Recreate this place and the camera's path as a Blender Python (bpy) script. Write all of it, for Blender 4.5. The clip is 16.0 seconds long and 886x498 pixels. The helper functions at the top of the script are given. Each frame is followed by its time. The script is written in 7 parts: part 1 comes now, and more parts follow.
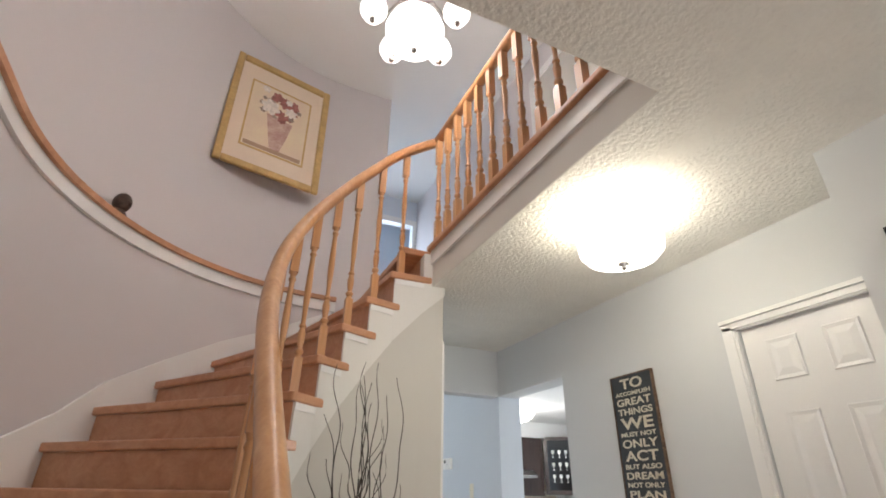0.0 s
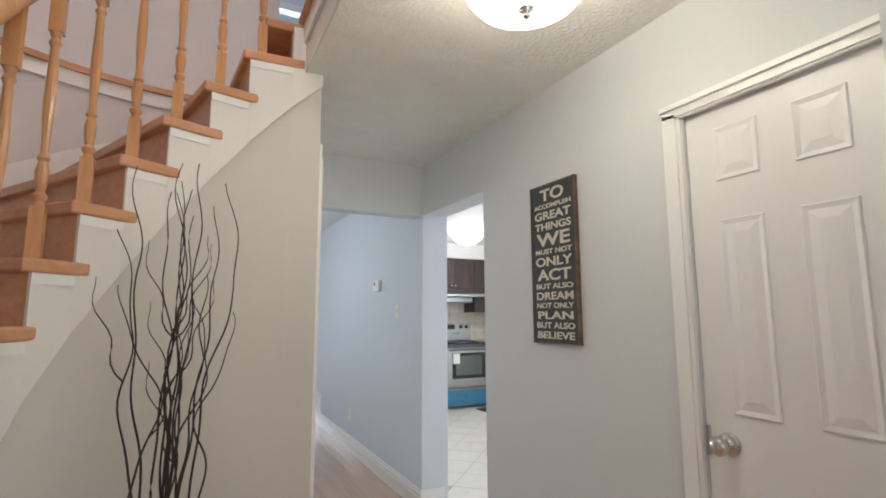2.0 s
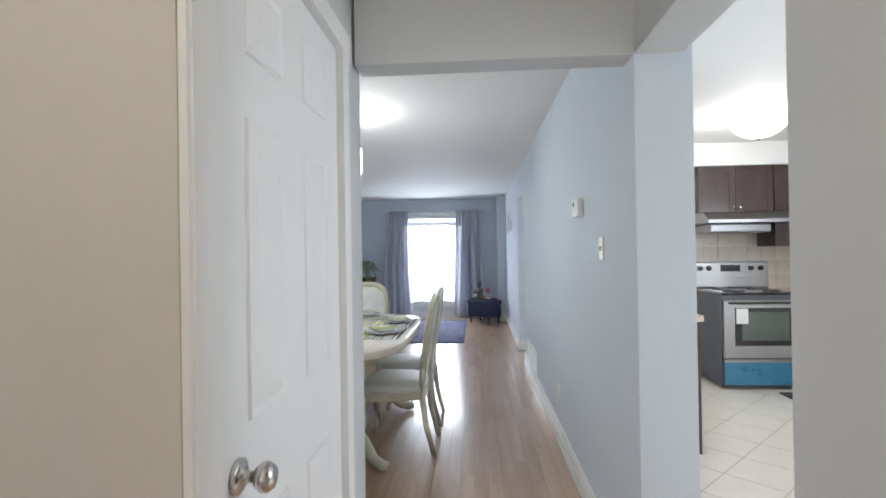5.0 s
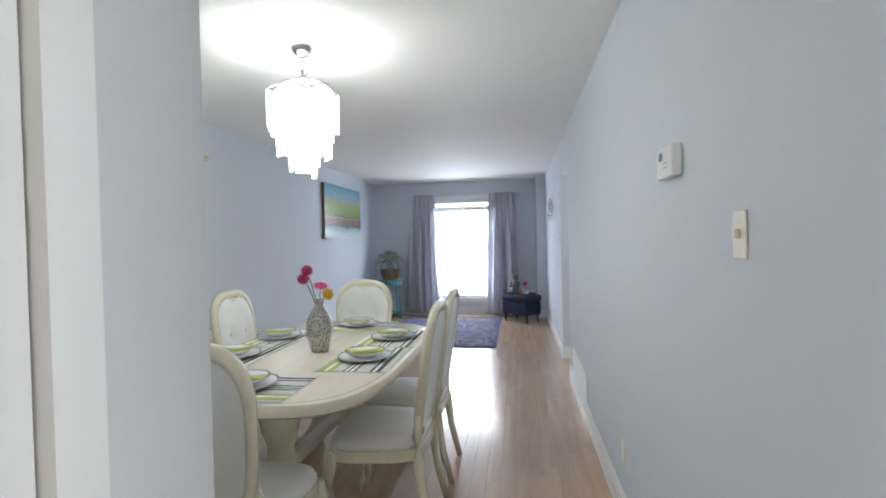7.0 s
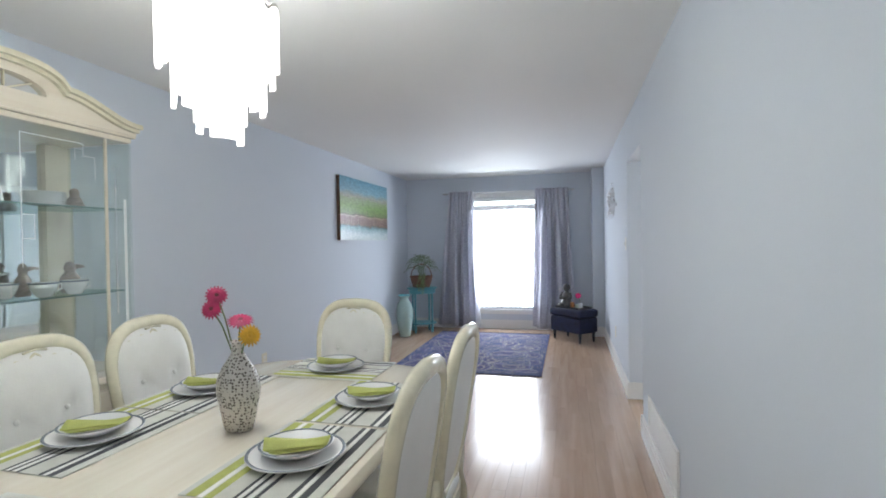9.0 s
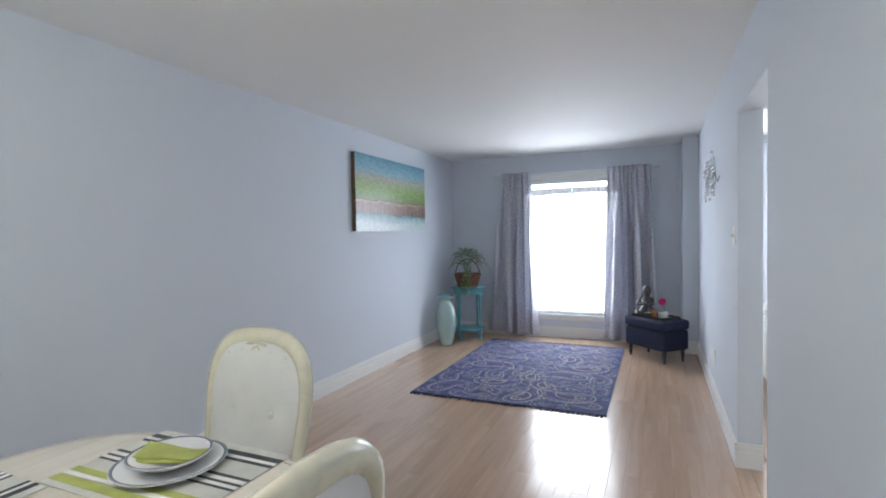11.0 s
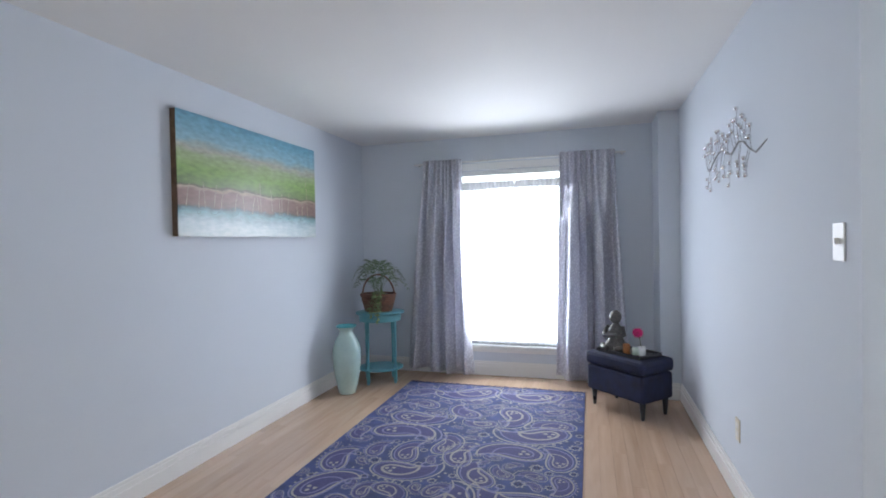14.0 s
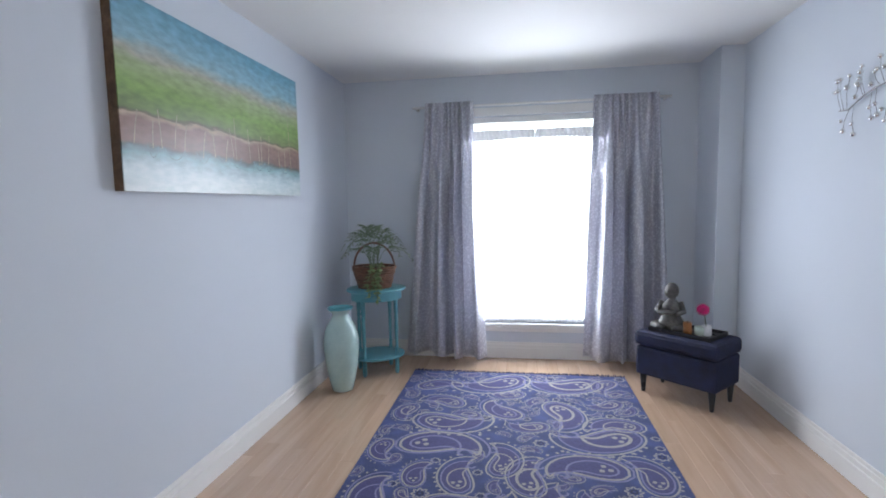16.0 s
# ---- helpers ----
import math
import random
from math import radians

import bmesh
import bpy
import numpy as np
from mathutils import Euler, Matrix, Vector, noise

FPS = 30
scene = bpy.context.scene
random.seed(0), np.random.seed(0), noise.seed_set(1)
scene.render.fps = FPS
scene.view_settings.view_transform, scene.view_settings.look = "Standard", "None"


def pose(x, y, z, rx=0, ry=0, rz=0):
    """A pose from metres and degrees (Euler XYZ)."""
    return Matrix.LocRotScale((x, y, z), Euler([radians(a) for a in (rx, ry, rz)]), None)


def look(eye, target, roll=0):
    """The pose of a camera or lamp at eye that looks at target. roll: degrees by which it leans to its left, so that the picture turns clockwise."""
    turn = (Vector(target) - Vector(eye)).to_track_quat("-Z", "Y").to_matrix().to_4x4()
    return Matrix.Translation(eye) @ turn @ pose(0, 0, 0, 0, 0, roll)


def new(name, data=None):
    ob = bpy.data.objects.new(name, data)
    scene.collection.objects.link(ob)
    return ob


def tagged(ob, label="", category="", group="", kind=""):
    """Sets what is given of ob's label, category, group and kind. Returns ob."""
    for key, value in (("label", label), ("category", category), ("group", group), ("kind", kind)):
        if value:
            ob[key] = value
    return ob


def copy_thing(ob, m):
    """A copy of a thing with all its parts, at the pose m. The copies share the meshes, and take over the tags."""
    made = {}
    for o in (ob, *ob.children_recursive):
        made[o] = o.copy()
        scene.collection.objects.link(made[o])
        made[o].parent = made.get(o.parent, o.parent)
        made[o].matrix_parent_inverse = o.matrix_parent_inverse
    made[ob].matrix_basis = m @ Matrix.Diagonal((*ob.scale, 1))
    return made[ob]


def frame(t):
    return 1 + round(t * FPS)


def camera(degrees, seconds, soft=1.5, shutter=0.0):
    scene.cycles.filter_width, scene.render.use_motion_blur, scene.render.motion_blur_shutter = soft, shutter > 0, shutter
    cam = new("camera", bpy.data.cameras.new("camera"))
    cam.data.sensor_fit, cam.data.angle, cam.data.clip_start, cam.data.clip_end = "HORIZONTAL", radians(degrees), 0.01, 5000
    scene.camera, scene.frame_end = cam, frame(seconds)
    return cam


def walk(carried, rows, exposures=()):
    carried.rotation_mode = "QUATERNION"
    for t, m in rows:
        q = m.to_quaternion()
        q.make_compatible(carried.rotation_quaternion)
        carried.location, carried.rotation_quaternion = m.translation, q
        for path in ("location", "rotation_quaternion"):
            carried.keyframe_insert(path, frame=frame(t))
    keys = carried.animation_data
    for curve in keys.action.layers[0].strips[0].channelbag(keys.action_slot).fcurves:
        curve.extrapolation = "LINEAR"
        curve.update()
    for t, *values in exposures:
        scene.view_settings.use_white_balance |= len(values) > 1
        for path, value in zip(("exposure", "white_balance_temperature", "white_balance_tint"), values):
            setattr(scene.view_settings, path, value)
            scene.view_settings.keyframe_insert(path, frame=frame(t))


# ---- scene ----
cam = camera(83.9, 16.0, soft=1.8)
PATH = [
    (0, (-0.128, -0.288, 1.298), (0.601, 1.34, 2.202), 1.0),
    (0.5, (0.009, -0.258, 1.305), (0.851, 1.396, 2.05), 0.5),
    (1, (0.181, -0.172, 1.327), (1.104, 1.514, 1.88), 0.1),
    (1.5, (0.35, -0.065, 1.336), (1.31, 1.647, 1.722), -0.2),
    (2, (0.527, 0.062, 1.342), (1.423, 1.831, 1.602), -0.2),
    (2.5, (0.717, 0.23, 1.348), (1.471, 2.074, 1.519), -0.2),
    (3, (0.915, 0.461, 1.358), (1.498, 2.371, 1.463), -0.7),
    (3.5, (1.1, 0.728, 1.357), (1.455, 2.696, 1.404), -0.6),
    (4, (1.245, 0.99, 1.357), (1.392, 2.985, 1.37), -0.7),
    (4.5, (1.36, 1.262, 1.373), (1.363, 3.262, 1.37), -0.5),
    (5, (1.436, 1.519, 1.363), (1.299, 3.515, 1.372), -0.9),
    (5.2, (1.449, 1.61, 1.349), (1.261, 3.601, 1.362), -0.2),
    (7.3, (1.524, 2.803, 1.367), (1.194, 4.775, 1.326), -1.2),
    (7.5, (1.515, 2.908, 1.366), (1.158, 4.876, 1.325), -1.0),
    (8, (1.52, 3.174, 1.367), (1.085, 5.126, 1.324), -1.1),
    (8.5, (1.522, 3.461, 1.372), (1.047, 5.403, 1.335), -1.2),
    (9, (1.502, 3.752, 1.377), (1.009, 5.69, 1.352), -0.9),
    (9.2, (1.494, 3.884, 1.369), (0.977, 5.816, 1.353), -1.0),
    (11.3, (1.579, 5.134, 1.379), (0.743, 6.949, 1.319), -1.2),
    (11.5, (1.574, 5.21, 1.401), (0.713, 7.014, 1.341), -1.4),
    (12, (1.565, 5.496, 1.412), (0.658, 7.277, 1.348), -1.3),
    (12.5, (1.558, 5.8, 1.385), (0.643, 7.578, 1.333), -1.4),
    (13, (1.515, 6.119, 1.36), (0.664, 7.928, 1.322), -1.5),
    (13.5, (1.428, 6.406, 1.352), (0.711, 8.273, 1.324), -1.4),
    (14, (1.276, 6.637, 1.366), (0.706, 8.554, 1.335), -1.1),
    (14.5, (1.118, 6.848, 1.368), (0.647, 8.791, 1.317), -1.2),
    (15, (0.909, 7.033, 1.369), (0.492, 8.986, 1.262), -1.1),
    (15.5, (0.677, 7.184, 1.365), (0.298, 9.142, 1.204), -1.1),
    (16, (0.445, 7.3, 1.354), (0.132, 9.267, 1.171), -1.1),
]
walk(cam, [(t, look(eye, target, roll)) for t, eye, target, roll in PATH],
     exposures=[(0, 0.0, 6230, 10), (5.2, 0.0, 6280, 10), (7.3, 0.0, 6470, 10), (9.2, 0.0, 6500, 10), (12, -0.02, 6500, 11), (13, 0.10, 6500, 11), (14, 0.03, 6500, 12), (16, 0.02, 6500, 13)])

# ---- world and exposure ----
world = bpy.data.worlds.new("world")
scene.world = world
world.use_nodes = True
sky = world.node_tree.nodes.new("ShaderNodeTexSky")
sky.sky_type, sky.sun_disc = "NISHITA", False
sky.sun_elevation, sky.sun_rotation = radians(40), radians(200)
world.node_tree.links.new(sky.outputs[0], world.node_tree.nodes["Background"].inputs[0])
world.node_tree.nodes["Background"].inputs[1].default_value = 0.1


def lamp(name, kind, place, power, color=(1, 1, 1), size=0.2, target=None, size_y=None):
    data = bpy.data.lights.new(name, kind)
    data.energy, data.color = power, color
    if kind == "POINT":
        data.shadow_soft_size = size
    if kind == "AREA":
        data.size = size
        if size_y:
            data.shape, data.size_y = "RECTANGLE", size_y
    ob = new(name, data)
    ob.matrix_world = look(place, target) if target else Matrix.Translation(place)
    return ob


# daylight through the living room window and the family room window
day = lamp("window_daylight", "AREA", (0.555, 11.525, 1.2), 39, (0.82, 0.88, 1.0), 1.12, (0.555, 5.0, 0.0), 1.72)
day.data.spread = math.radians(158)
lamp("family_daylight", "AREA", (3.6, 11.35, 1.4), 68, (0.84, 0.92, 1.0), 1.5, (3.2, 8.0, 0.9), 1.8)
# fill lamp added before the closed entrance wall; no opening there lets light in
lamp("entrance_fill", "AREA", (0.5, -1.6, 1.7), 18, (1.0, 0.965, 0.90), 1.6, (0.8, 3.0, 1.4), 1.6)
# added for an assumed, unseen kitchen window; brightens the door beside the stairs
lamp("kitchen_unseen_daylight", "AREA", (5.42, 3.0, 1.5), 43, (0.86, 0.93, 1.0), 1.6, (1.0, 2.8, 1.2), 1.2)
# lamps of the place
lamp("foyer_bulb", "POINT", (1.31, 1.09, 2.30), 8.5, (1.0, 0.91, 0.75), 0.10)
lamp("stairwell_bulb", "POINT", (0.52, 1.60, 3.72), 41, (1.0, 0.87, 0.77), 0.12)
# no fitting: added to stand in for daylight from the unseen room upstairs
lamp("upstairs_daylight", "AREA", (1.55, 5.75, 3.8), 20, (0.82, 0.9, 1.0), 0.8, (1.5, 2.0, 3.6), 1.8)
lamp("dining_bulb", "POINT", (0.40, 5.15, 2.02), 21.5, (0.91, 0.98, 1.0), 0.12)
lamp("kitchen_bulb", "POINT", (3.70, 5.62, 2.22), 27, (1.0, 0.95, 0.88), 0.12)


# ---- materials ----
def nodes_of(m):
    m.use_nodes = True
    return m.node_tree.nodes, m.node_tree.links, m.node_tree.nodes["Principled BSDF"]


def mat(name, color, rough=0.5, metal=0.0, vary=0.06, scale=3.0, fine=60.0, bump=0.05, coat=0.0, stretch=(1, 1, 1), second=None, rvar=0.1):
    """A painted, cloth or metal surface: colour varied at two scales, fine relief."""
    m = bpy.data.materials.new(name)
    nd, ln, b = nodes_of(m)
    tc = nd.new("ShaderNodeTexCoord")
    mp = nd.new("ShaderNodeMapping")
    mp.inputs["Scale"].default_value = stretch
    ln.new(tc.outputs["Object"], mp.inputs[0])
    n1, n2 = nd.new("ShaderNodeTexNoise"), nd.new("ShaderNodeTexNoise")
    n1.inputs["Scale"].default_value, n2.inputs["Scale"].default_value = scale, fine
    n1.inputs["Detail"].default_value = n2.inputs["Detail"].default_value = 4
    ln.new(mp.outputs[0], n1.inputs["Vector"])
    ln.new(mp.outputs[0], n2.inputs["Vector"])
    mix = nd.new("ShaderNodeMix")
    mix.data_type = "RGBA"
    dark = second or tuple(c * (1 - 2.2 * vary) for c in color)
    lite = color if second else tuple(min(1, c * (1 + vary)) for c in color)
    mix.inputs["A"].default_value, mix.inputs["B"].default_value = (*dark, 1), (*lite, 1)
    av = nd.new("ShaderNodeMath")
    av.operation = "MULTIPLY_ADD"
    av.inputs[1].default_value = 0.35
    ln.new(n2.outputs[0], av.inputs[0])
    sc = nd.new("ShaderNodeMath")
    sc.operation = "MULTIPLY"
    sc.inputs[1].default_value = 0.65
    ln.new(n1.outputs[0], sc.inputs[0])
    ln.new(sc.outputs[0], av.inputs[2])
    cr = nd.new("ShaderNodeMapRange")
    cr.inputs["From Min"].default_value, cr.inputs["From Max"].default_value = 0.3, 0.7
    ln.new(av.outputs[0], cr.inputs[0])
    ln.new(cr.outputs[0], mix.inputs["Factor"])
    ln.new(mix.outputs["Result"], b.inputs["Base Color"])
    rr = nd.new("ShaderNodeMapRange")
    rr.inputs["To Min"].default_value, rr.inputs["To Max"].default_value = max(0.02, rough - rvar), min(1, rough + rvar)
    ln.new(n1.outputs[0], rr.inputs[0])
    ln.new(rr.outputs[0], b.inputs["Roughness"])
    b.inputs["Metallic"].default_value = metal
    b.inputs["Coat Weight"].default_value = coat
    b.inputs["Coat Roughness"].default_value = 0.08
    bp = nd.new("ShaderNodeBump")
    bp.inputs["Strength"].default_value, bp.inputs["Distance"].default_value = bump, 0.01
    ln.new(n2.outputs[0], bp.inputs["Height"])
    ln.new(bp.outputs[0], b.inputs["Normal"])
    return m


def wood(name, a, b_, rough=0.35, coat=0.3, axis=1, ring=14.0, per_piece=0.0):
    """Wood with grain along an axis; per_piece varies pieces by Object Info's Random."""
    m = bpy.data.materials.new(name)
    nd, ln, b = nodes_of(m)
    tc, mp = nd.new("ShaderNodeTexCoord"), nd.new("ShaderNodeMapping")
    sc = [ring, ring, ring]
    sc[axis] = ring * 0.07
    mp.inputs["Scale"].default_value = sc
    ln.new(tc.outputs["Object"], mp.inputs[0])
    oi = nd.new("ShaderNodeObjectInfo")
    if per_piece:
        cb = nd.new("ShaderNodeCombineXYZ")
        mu = nd.new("ShaderNodeMath")
        mu.operation, mu.inputs[1].default_value = "MULTIPLY", 90.0
        ln.new(oi.outputs["Random"], mu.inputs[0])
        for i in range(3):
            ln.new(mu.outputs[0], cb.inputs[i])
        ln.new(cb.outputs[0], mp.inputs["Location"])
    n1, n2 = nd.new("ShaderNodeTexNoise"), nd.new("ShaderNodeTexNoise")
    n1.inputs["Scale"].default_value, n1.inputs["Detail"].default_value, n1.inputs["Distortion"].default_value = 1.0, 5, 1.2
    n2.inputs["Scale"].default_value, n2.inputs["Detail"].default_value = 7.0, 3
    ln.new(mp.outputs[0], n1.inputs["Vector"])
    ln.new(mp.outputs[0], n2.inputs["Vector"])
    ad = nd.new("ShaderNodeMath")
    ad.operation, ad.inputs[1].default_value = "MULTIPLY_ADD", 0.4
    ln.new(n2.outputs[0], ad.inputs[0])
    ln.new(n1.outputs[0], ad.inputs[2])
    mr = nd.new("ShaderNodeMapRange")
    mr.inputs["From Min"].default_value, mr.inputs["From Max"].default_value = 0.45, 0.95
    ln.new(ad.outputs[0], mr.inputs[0])
    mix = nd.new("ShaderNodeMix")
    mix.data_type = "RGBA"
    mix.inputs["A"].default_value, mix.inputs["B"].default_value = (*a, 1), (*b_, 1)
    ln.new(mr.outputs[0], mix.inputs["Factor"])
    out = mix.outputs["Result"]
    if per_piece:
        hs = nd.new("ShaderNodeHueSaturation")
        vr = nd.new("ShaderNodeMapRange")
        vr.inputs["To Min"].default_value, vr.inputs["To Max"].default_value = 1 - per_piece, 1 + per_piece
        ln.new(oi.outputs["Random"], vr.inputs[0])
        ln.new(vr.outputs[0], hs.inputs["Value"])
        ln.new(out, hs.inputs["Color"])
        out = hs.outputs[0]
    ln.new(out, b.inputs["Base Color"])
    b.inputs["Roughness"].default_value = rough
    b.inputs["Coat Weight"].default_value, b.inputs["Coat Roughness"].default_value = coat, 0.12
    bp = nd.new("ShaderNodeBump")
    bp.inputs["Strength"].default_value, bp.inputs["Distance"].default_value = 0.06, 0.004
    ln.new(ad.outputs[0], bp.inputs["Height"])
    ln.new(bp.outputs[0], b.inputs["Normal"])
    return m


def glow(name, color, strength):
    m = bpy.data.materials.new(name)
    nd, ln, b = nodes_of(m)
    b.inputs["Base Color"].default_value = (*color, 1)
    b.inputs["Emission Color"].default_value = (*color, 1)
    b.inputs["Emission Strength"].default_value = strength
    b.inputs["Roughness"].default_value = 0.3
    return m


def glass(name, color=(0.95, 0.98, 0.97), rough=0.02, clear=0.93):
    """Thin clear glass: mostly see-through, with a mirror-like sheen."""
    m = bpy.data.materials.new(name)
    nd, ln, b = nodes_of(m)
    tr, gl, mx = nd.new("ShaderNodeBsdfTransparent"), nd.new("ShaderNodeBsdfGlossy"), nd.new("ShaderNodeMixShader")
    tr.inputs[0].default_value = (*color, 1)
    gl.inputs["Roughness"].default_value = rough
    mx.inputs[0].default_value = 1 - clear
    ln.new(tr.outputs[0], mx.inputs[1])
    ln.new(gl.outputs[0], mx.inputs[2])
    ln.new(mx.outputs[0], nd["Material Output"].inputs[0])
    return m


M_WALL = mat("blue_grey_wall_paint", (0.655, 0.705, 0.77), 0.8, vary=0.012, scale=1.2, fine=160, bump=0.03)
M_HALL = mat("pale_grey_hall_paint", (0.635, 0.65, 0.66), 0.75, vary=0.012, scale=1.2, fine=160, bump=0.03)
M_STAIRWALL = mat("warm_grey_wall_paint", (0.61, 0.595, 0.555), 0.7, vary=0.012, scale=1.2, fine=160, bump=0.03)
# same wall paint, with the chandelier's warm light put into the colour
M_WELL = mat("wall_paint_warm_tinted", (0.66, 0.63, 0.64), 0.55, vary=0.012, scale=1.2, fine=160, bump=0.03)
M_CEIL = mat("white_ceiling_paint", (0.84, 0.84, 0.83), 0.75, vary=0.01, scale=1.5, fine=120, bump=0.05)
M_STIPPLE = mat("stippled_ceiling_plaster", (0.78, 0.77, 0.72), 0.75, vary=0.03, scale=8, fine=55, bump=0.9)
M_TRIM = mat("white_trim_paint", (0.82, 0.82, 0.81), 0.35, vary=0.01, scale=4, fine=80, bump=0.02)
M_OAK = wood("honey_oak", (0.48, 0.235, 0.095), (0.64, 0.36, 0.17), 0.35, 0.4, axis=2)
M_OAKT = wood("honey_oak_tread", (0.47, 0.22, 0.11), (0.60, 0.325, 0.18), 0.4, 0.3, axis=0)
M_PLANK = wood("maple_floor_plank", (0.47, 0.31, 0.205), (0.575, 0.405, 0.285), 0.24, 0.5, axis=1, ring=9, per_piece=0.045)
M_TILE = mat("cream_floor_tile", (0.74, 0.69, 0.61), 0.3, vary=0.04, scale=6)
M_DARK = mat("dark_gap", (0.03, 0.025, 0.02), 0.8)


# ---- mesh helpers ----
def box(bm, x0, x1, y0, y1, z0, z1):
    v = [bm.verts.new((x, y, z)) for z in (z0, z1) for x, y in ((x0, y0), (x1, y0), (x1, y1), (x0, y1))]
    for f in ((3, 2, 1, 0), (4, 5, 6, 7), (0, 1, 5, 4), (1, 2, 6, 5), (2, 3, 7, 6), (3, 0, 4, 7)):
        bm.faces.new([v[i] for i in f])
    return v


def prism(bm, pts, z0, z1):
    """An upright prism over a plan outline (anticlockwise)."""
    lo, hi = [bm.verts.new((x, y, z0)) for x, y in pts], [bm.verts.new((x, y, z1)) for x, y in pts]
    bm.faces.new(list(reversed(lo)))
    bm.faces.new(hi)
    n = len(pts)
    for i in range(n):
        bm.faces.new((lo[i], lo[(i + 1) % n], hi[(i + 1) % n], hi[i]))


def lathe(bm, profile, n=20, c=(0, 0, 0), sx=1.0, sy=1.0, loop=False):
    """Turns (radius, height) pairs about an upright axis at c."""
    rings = [[bm.verts.new((c[0] + sx * r * math.cos(2 * math.pi * i / n), c[1] + sy * r * math.sin(2 * math.pi * i / n), c[2] + z)) for i in range(n)] for r, z in profile]
    for a, b in zip(rings, rings[1:]):
        for i in range(n):
            bm.faces.new((a[i], a[(i + 1) % n], b[(i + 1) % n], b[i]))
    if loop:
        for i in range(n):
            bm.faces.new((rings[-1][i], rings[-1][(i + 1) % n], rings[0][(i + 1) % n], rings[0][i]))
        return
    bm.faces.new(list(reversed(rings[0])))
    bm.faces.new(rings[-1])


def tube(bm, pts, radius, n=8, flat=1.0):
    """A round bar along points; radius is a number or one for each point."""
    pts = [Vector(p) for p in pts]
    rad = radius if isinstance(radius, (list, tuple)) else [radius] * len(pts)
    rings, up = [], Vector((0, 0, 1))
    for i, p in enumerate(pts):
        d = (pts[min(i + 1, len(pts) - 1)] - pts[max(i - 1, 0)]).normalized()
        side = d.cross(up)
        side = side.normalized() if side.length > 1e-3 else Vector((1, 0, 0))
        top = side.cross(d).normalized()
        rings.append([bm.verts.new(p + rad[i] * (math.cos(2 * math.pi * k / n) * side + flat * math.sin(2 * math.pi * k / n) * top)) for k in range(n)])
    for a, b in zip(rings, rings[1:]):
        for k in range(n):
            bm.faces.new((a[k], a[(k + 1) % n], b[(k + 1) % n], b[k]))
    bm.faces.new(list(reversed(rings[0])))
    bm.faces.new(rings[-1])


def ball(bm, c, r, n=12, m=8, s=(1, 1, 1)):
    lathe(bm, [(max(1e-4, r * math.sin(math.pi * i / m)) * 1.0, -r * s[2] * math.cos(math.pi * i / m)) for i in range(m + 1)], n, c, s[0], s[1])


def mesh(name, bm, material, smooth=False, bevel=0.0):
    bmesh.ops.recalc_face_normals(bm, faces=bm.faces)
    me = bpy.data.meshes.new(name)
    bm.to_mesh(me)
    bm.free()
    if smooth:
        for p in me.polygons:
            p.use_smooth = True
        if smooth is not True:
            me.set_sharp_from_angle(angle=radians(smooth))
    for mt in material if isinstance(material, (list, tuple)) else [material]:
        me.materials.append(mt)
    return me


def part(name, bm, material, parent, label="", smooth=False, bevel=0.0):
    ob = new(name, mesh(name, bm, material, smooth))
    ob.parent = parent
    if bevel:
        md = ob.modifiers.new("bevel", "BEVEL")
        md.width, md.segments, md.limit_method = bevel, 2, "ANGLE"
    if label:
        tagged(ob, label)
    return ob


def thing(name, label, category, at=(0, 0, 0), rz=0, group="", kind=""):
    ob = new(name)
    ob.empty_display_size = 0.1
    ob.matrix_world = pose(*at, 0, 0, rz)
    return tagged(ob, label, category, group, kind)


def setting(name, bm, material, label, category, smooth=False):
    return tagged(new(name, mesh(name, bm, material, smooth)), label, category, kind="structure")


def boxes(*rows):
    bm = bmesh.new()
    for r in rows:
        box(bm, *r)
    return bm


# ---- large structure ----
CEIL, UPPER, TOP = 2.42, 2.66, 5.10
XL, XR = -1.09, 2.0
YS, YD, YN = -1.75, 3.42, 11.55
TH = 0.17
# east wall with closet door, kitchen opening and family room opening
setting("wall_hall", boxes((XR, XR + TH, 0.46, 0.57, 0, CEIL), (XR, XR + TH, 0.57, 1.14, 2.02, CEIL), (XR, XR + TH, 1.14, 2.45, 0, CEIL), (XR, XR + TH, 2.45, 3.30, 2.05, CEIL)), M_HALL, "pale grey painted hall wall with a door and an opening", "wall")
setting("wall_east", boxes(
    (XR, XR + TH + 0.03, 3.30, 3.42, 0, CEIL), (XR, XR + TH, 3.42, 7.45, 0, CEIL), (XR, XR + TH, 7.45, 8.28, 2.05, CEIL),
    (XR, XR + 0.125, 8.28, YN, 0, CEIL)), M_WALL, "blue-grey painted plaster wall with openings", "wall")
setting("wall_chase", boxes((1.84, XR, 11.13, YN, 0, CEIL)), M_WALL, "boxed-in corner chase painted like the wall", "wall")
# closet front that juts into the foyer
setting("wall_closet", boxes((1.65, XR + TH, 0.40, 0.46, 0, CEIL), (1.65, 1.75, 0.345, 0.40, 0, CEIL), (1.65, 1.75, -1.4, 0.345, 2.04, CEIL), (1.65, 1.75, YS, -1.4, 0, CEIL), (2.3, 2.42, YS, 0.40, 0, CEIL)), M_HALL, "painted wall round the front closet", "wall")
setting("wall_south", boxes((-1.3, 2.42, YS - TH, YS, 0, TOP)), M_WELL, "painted entrance wall", "wall")
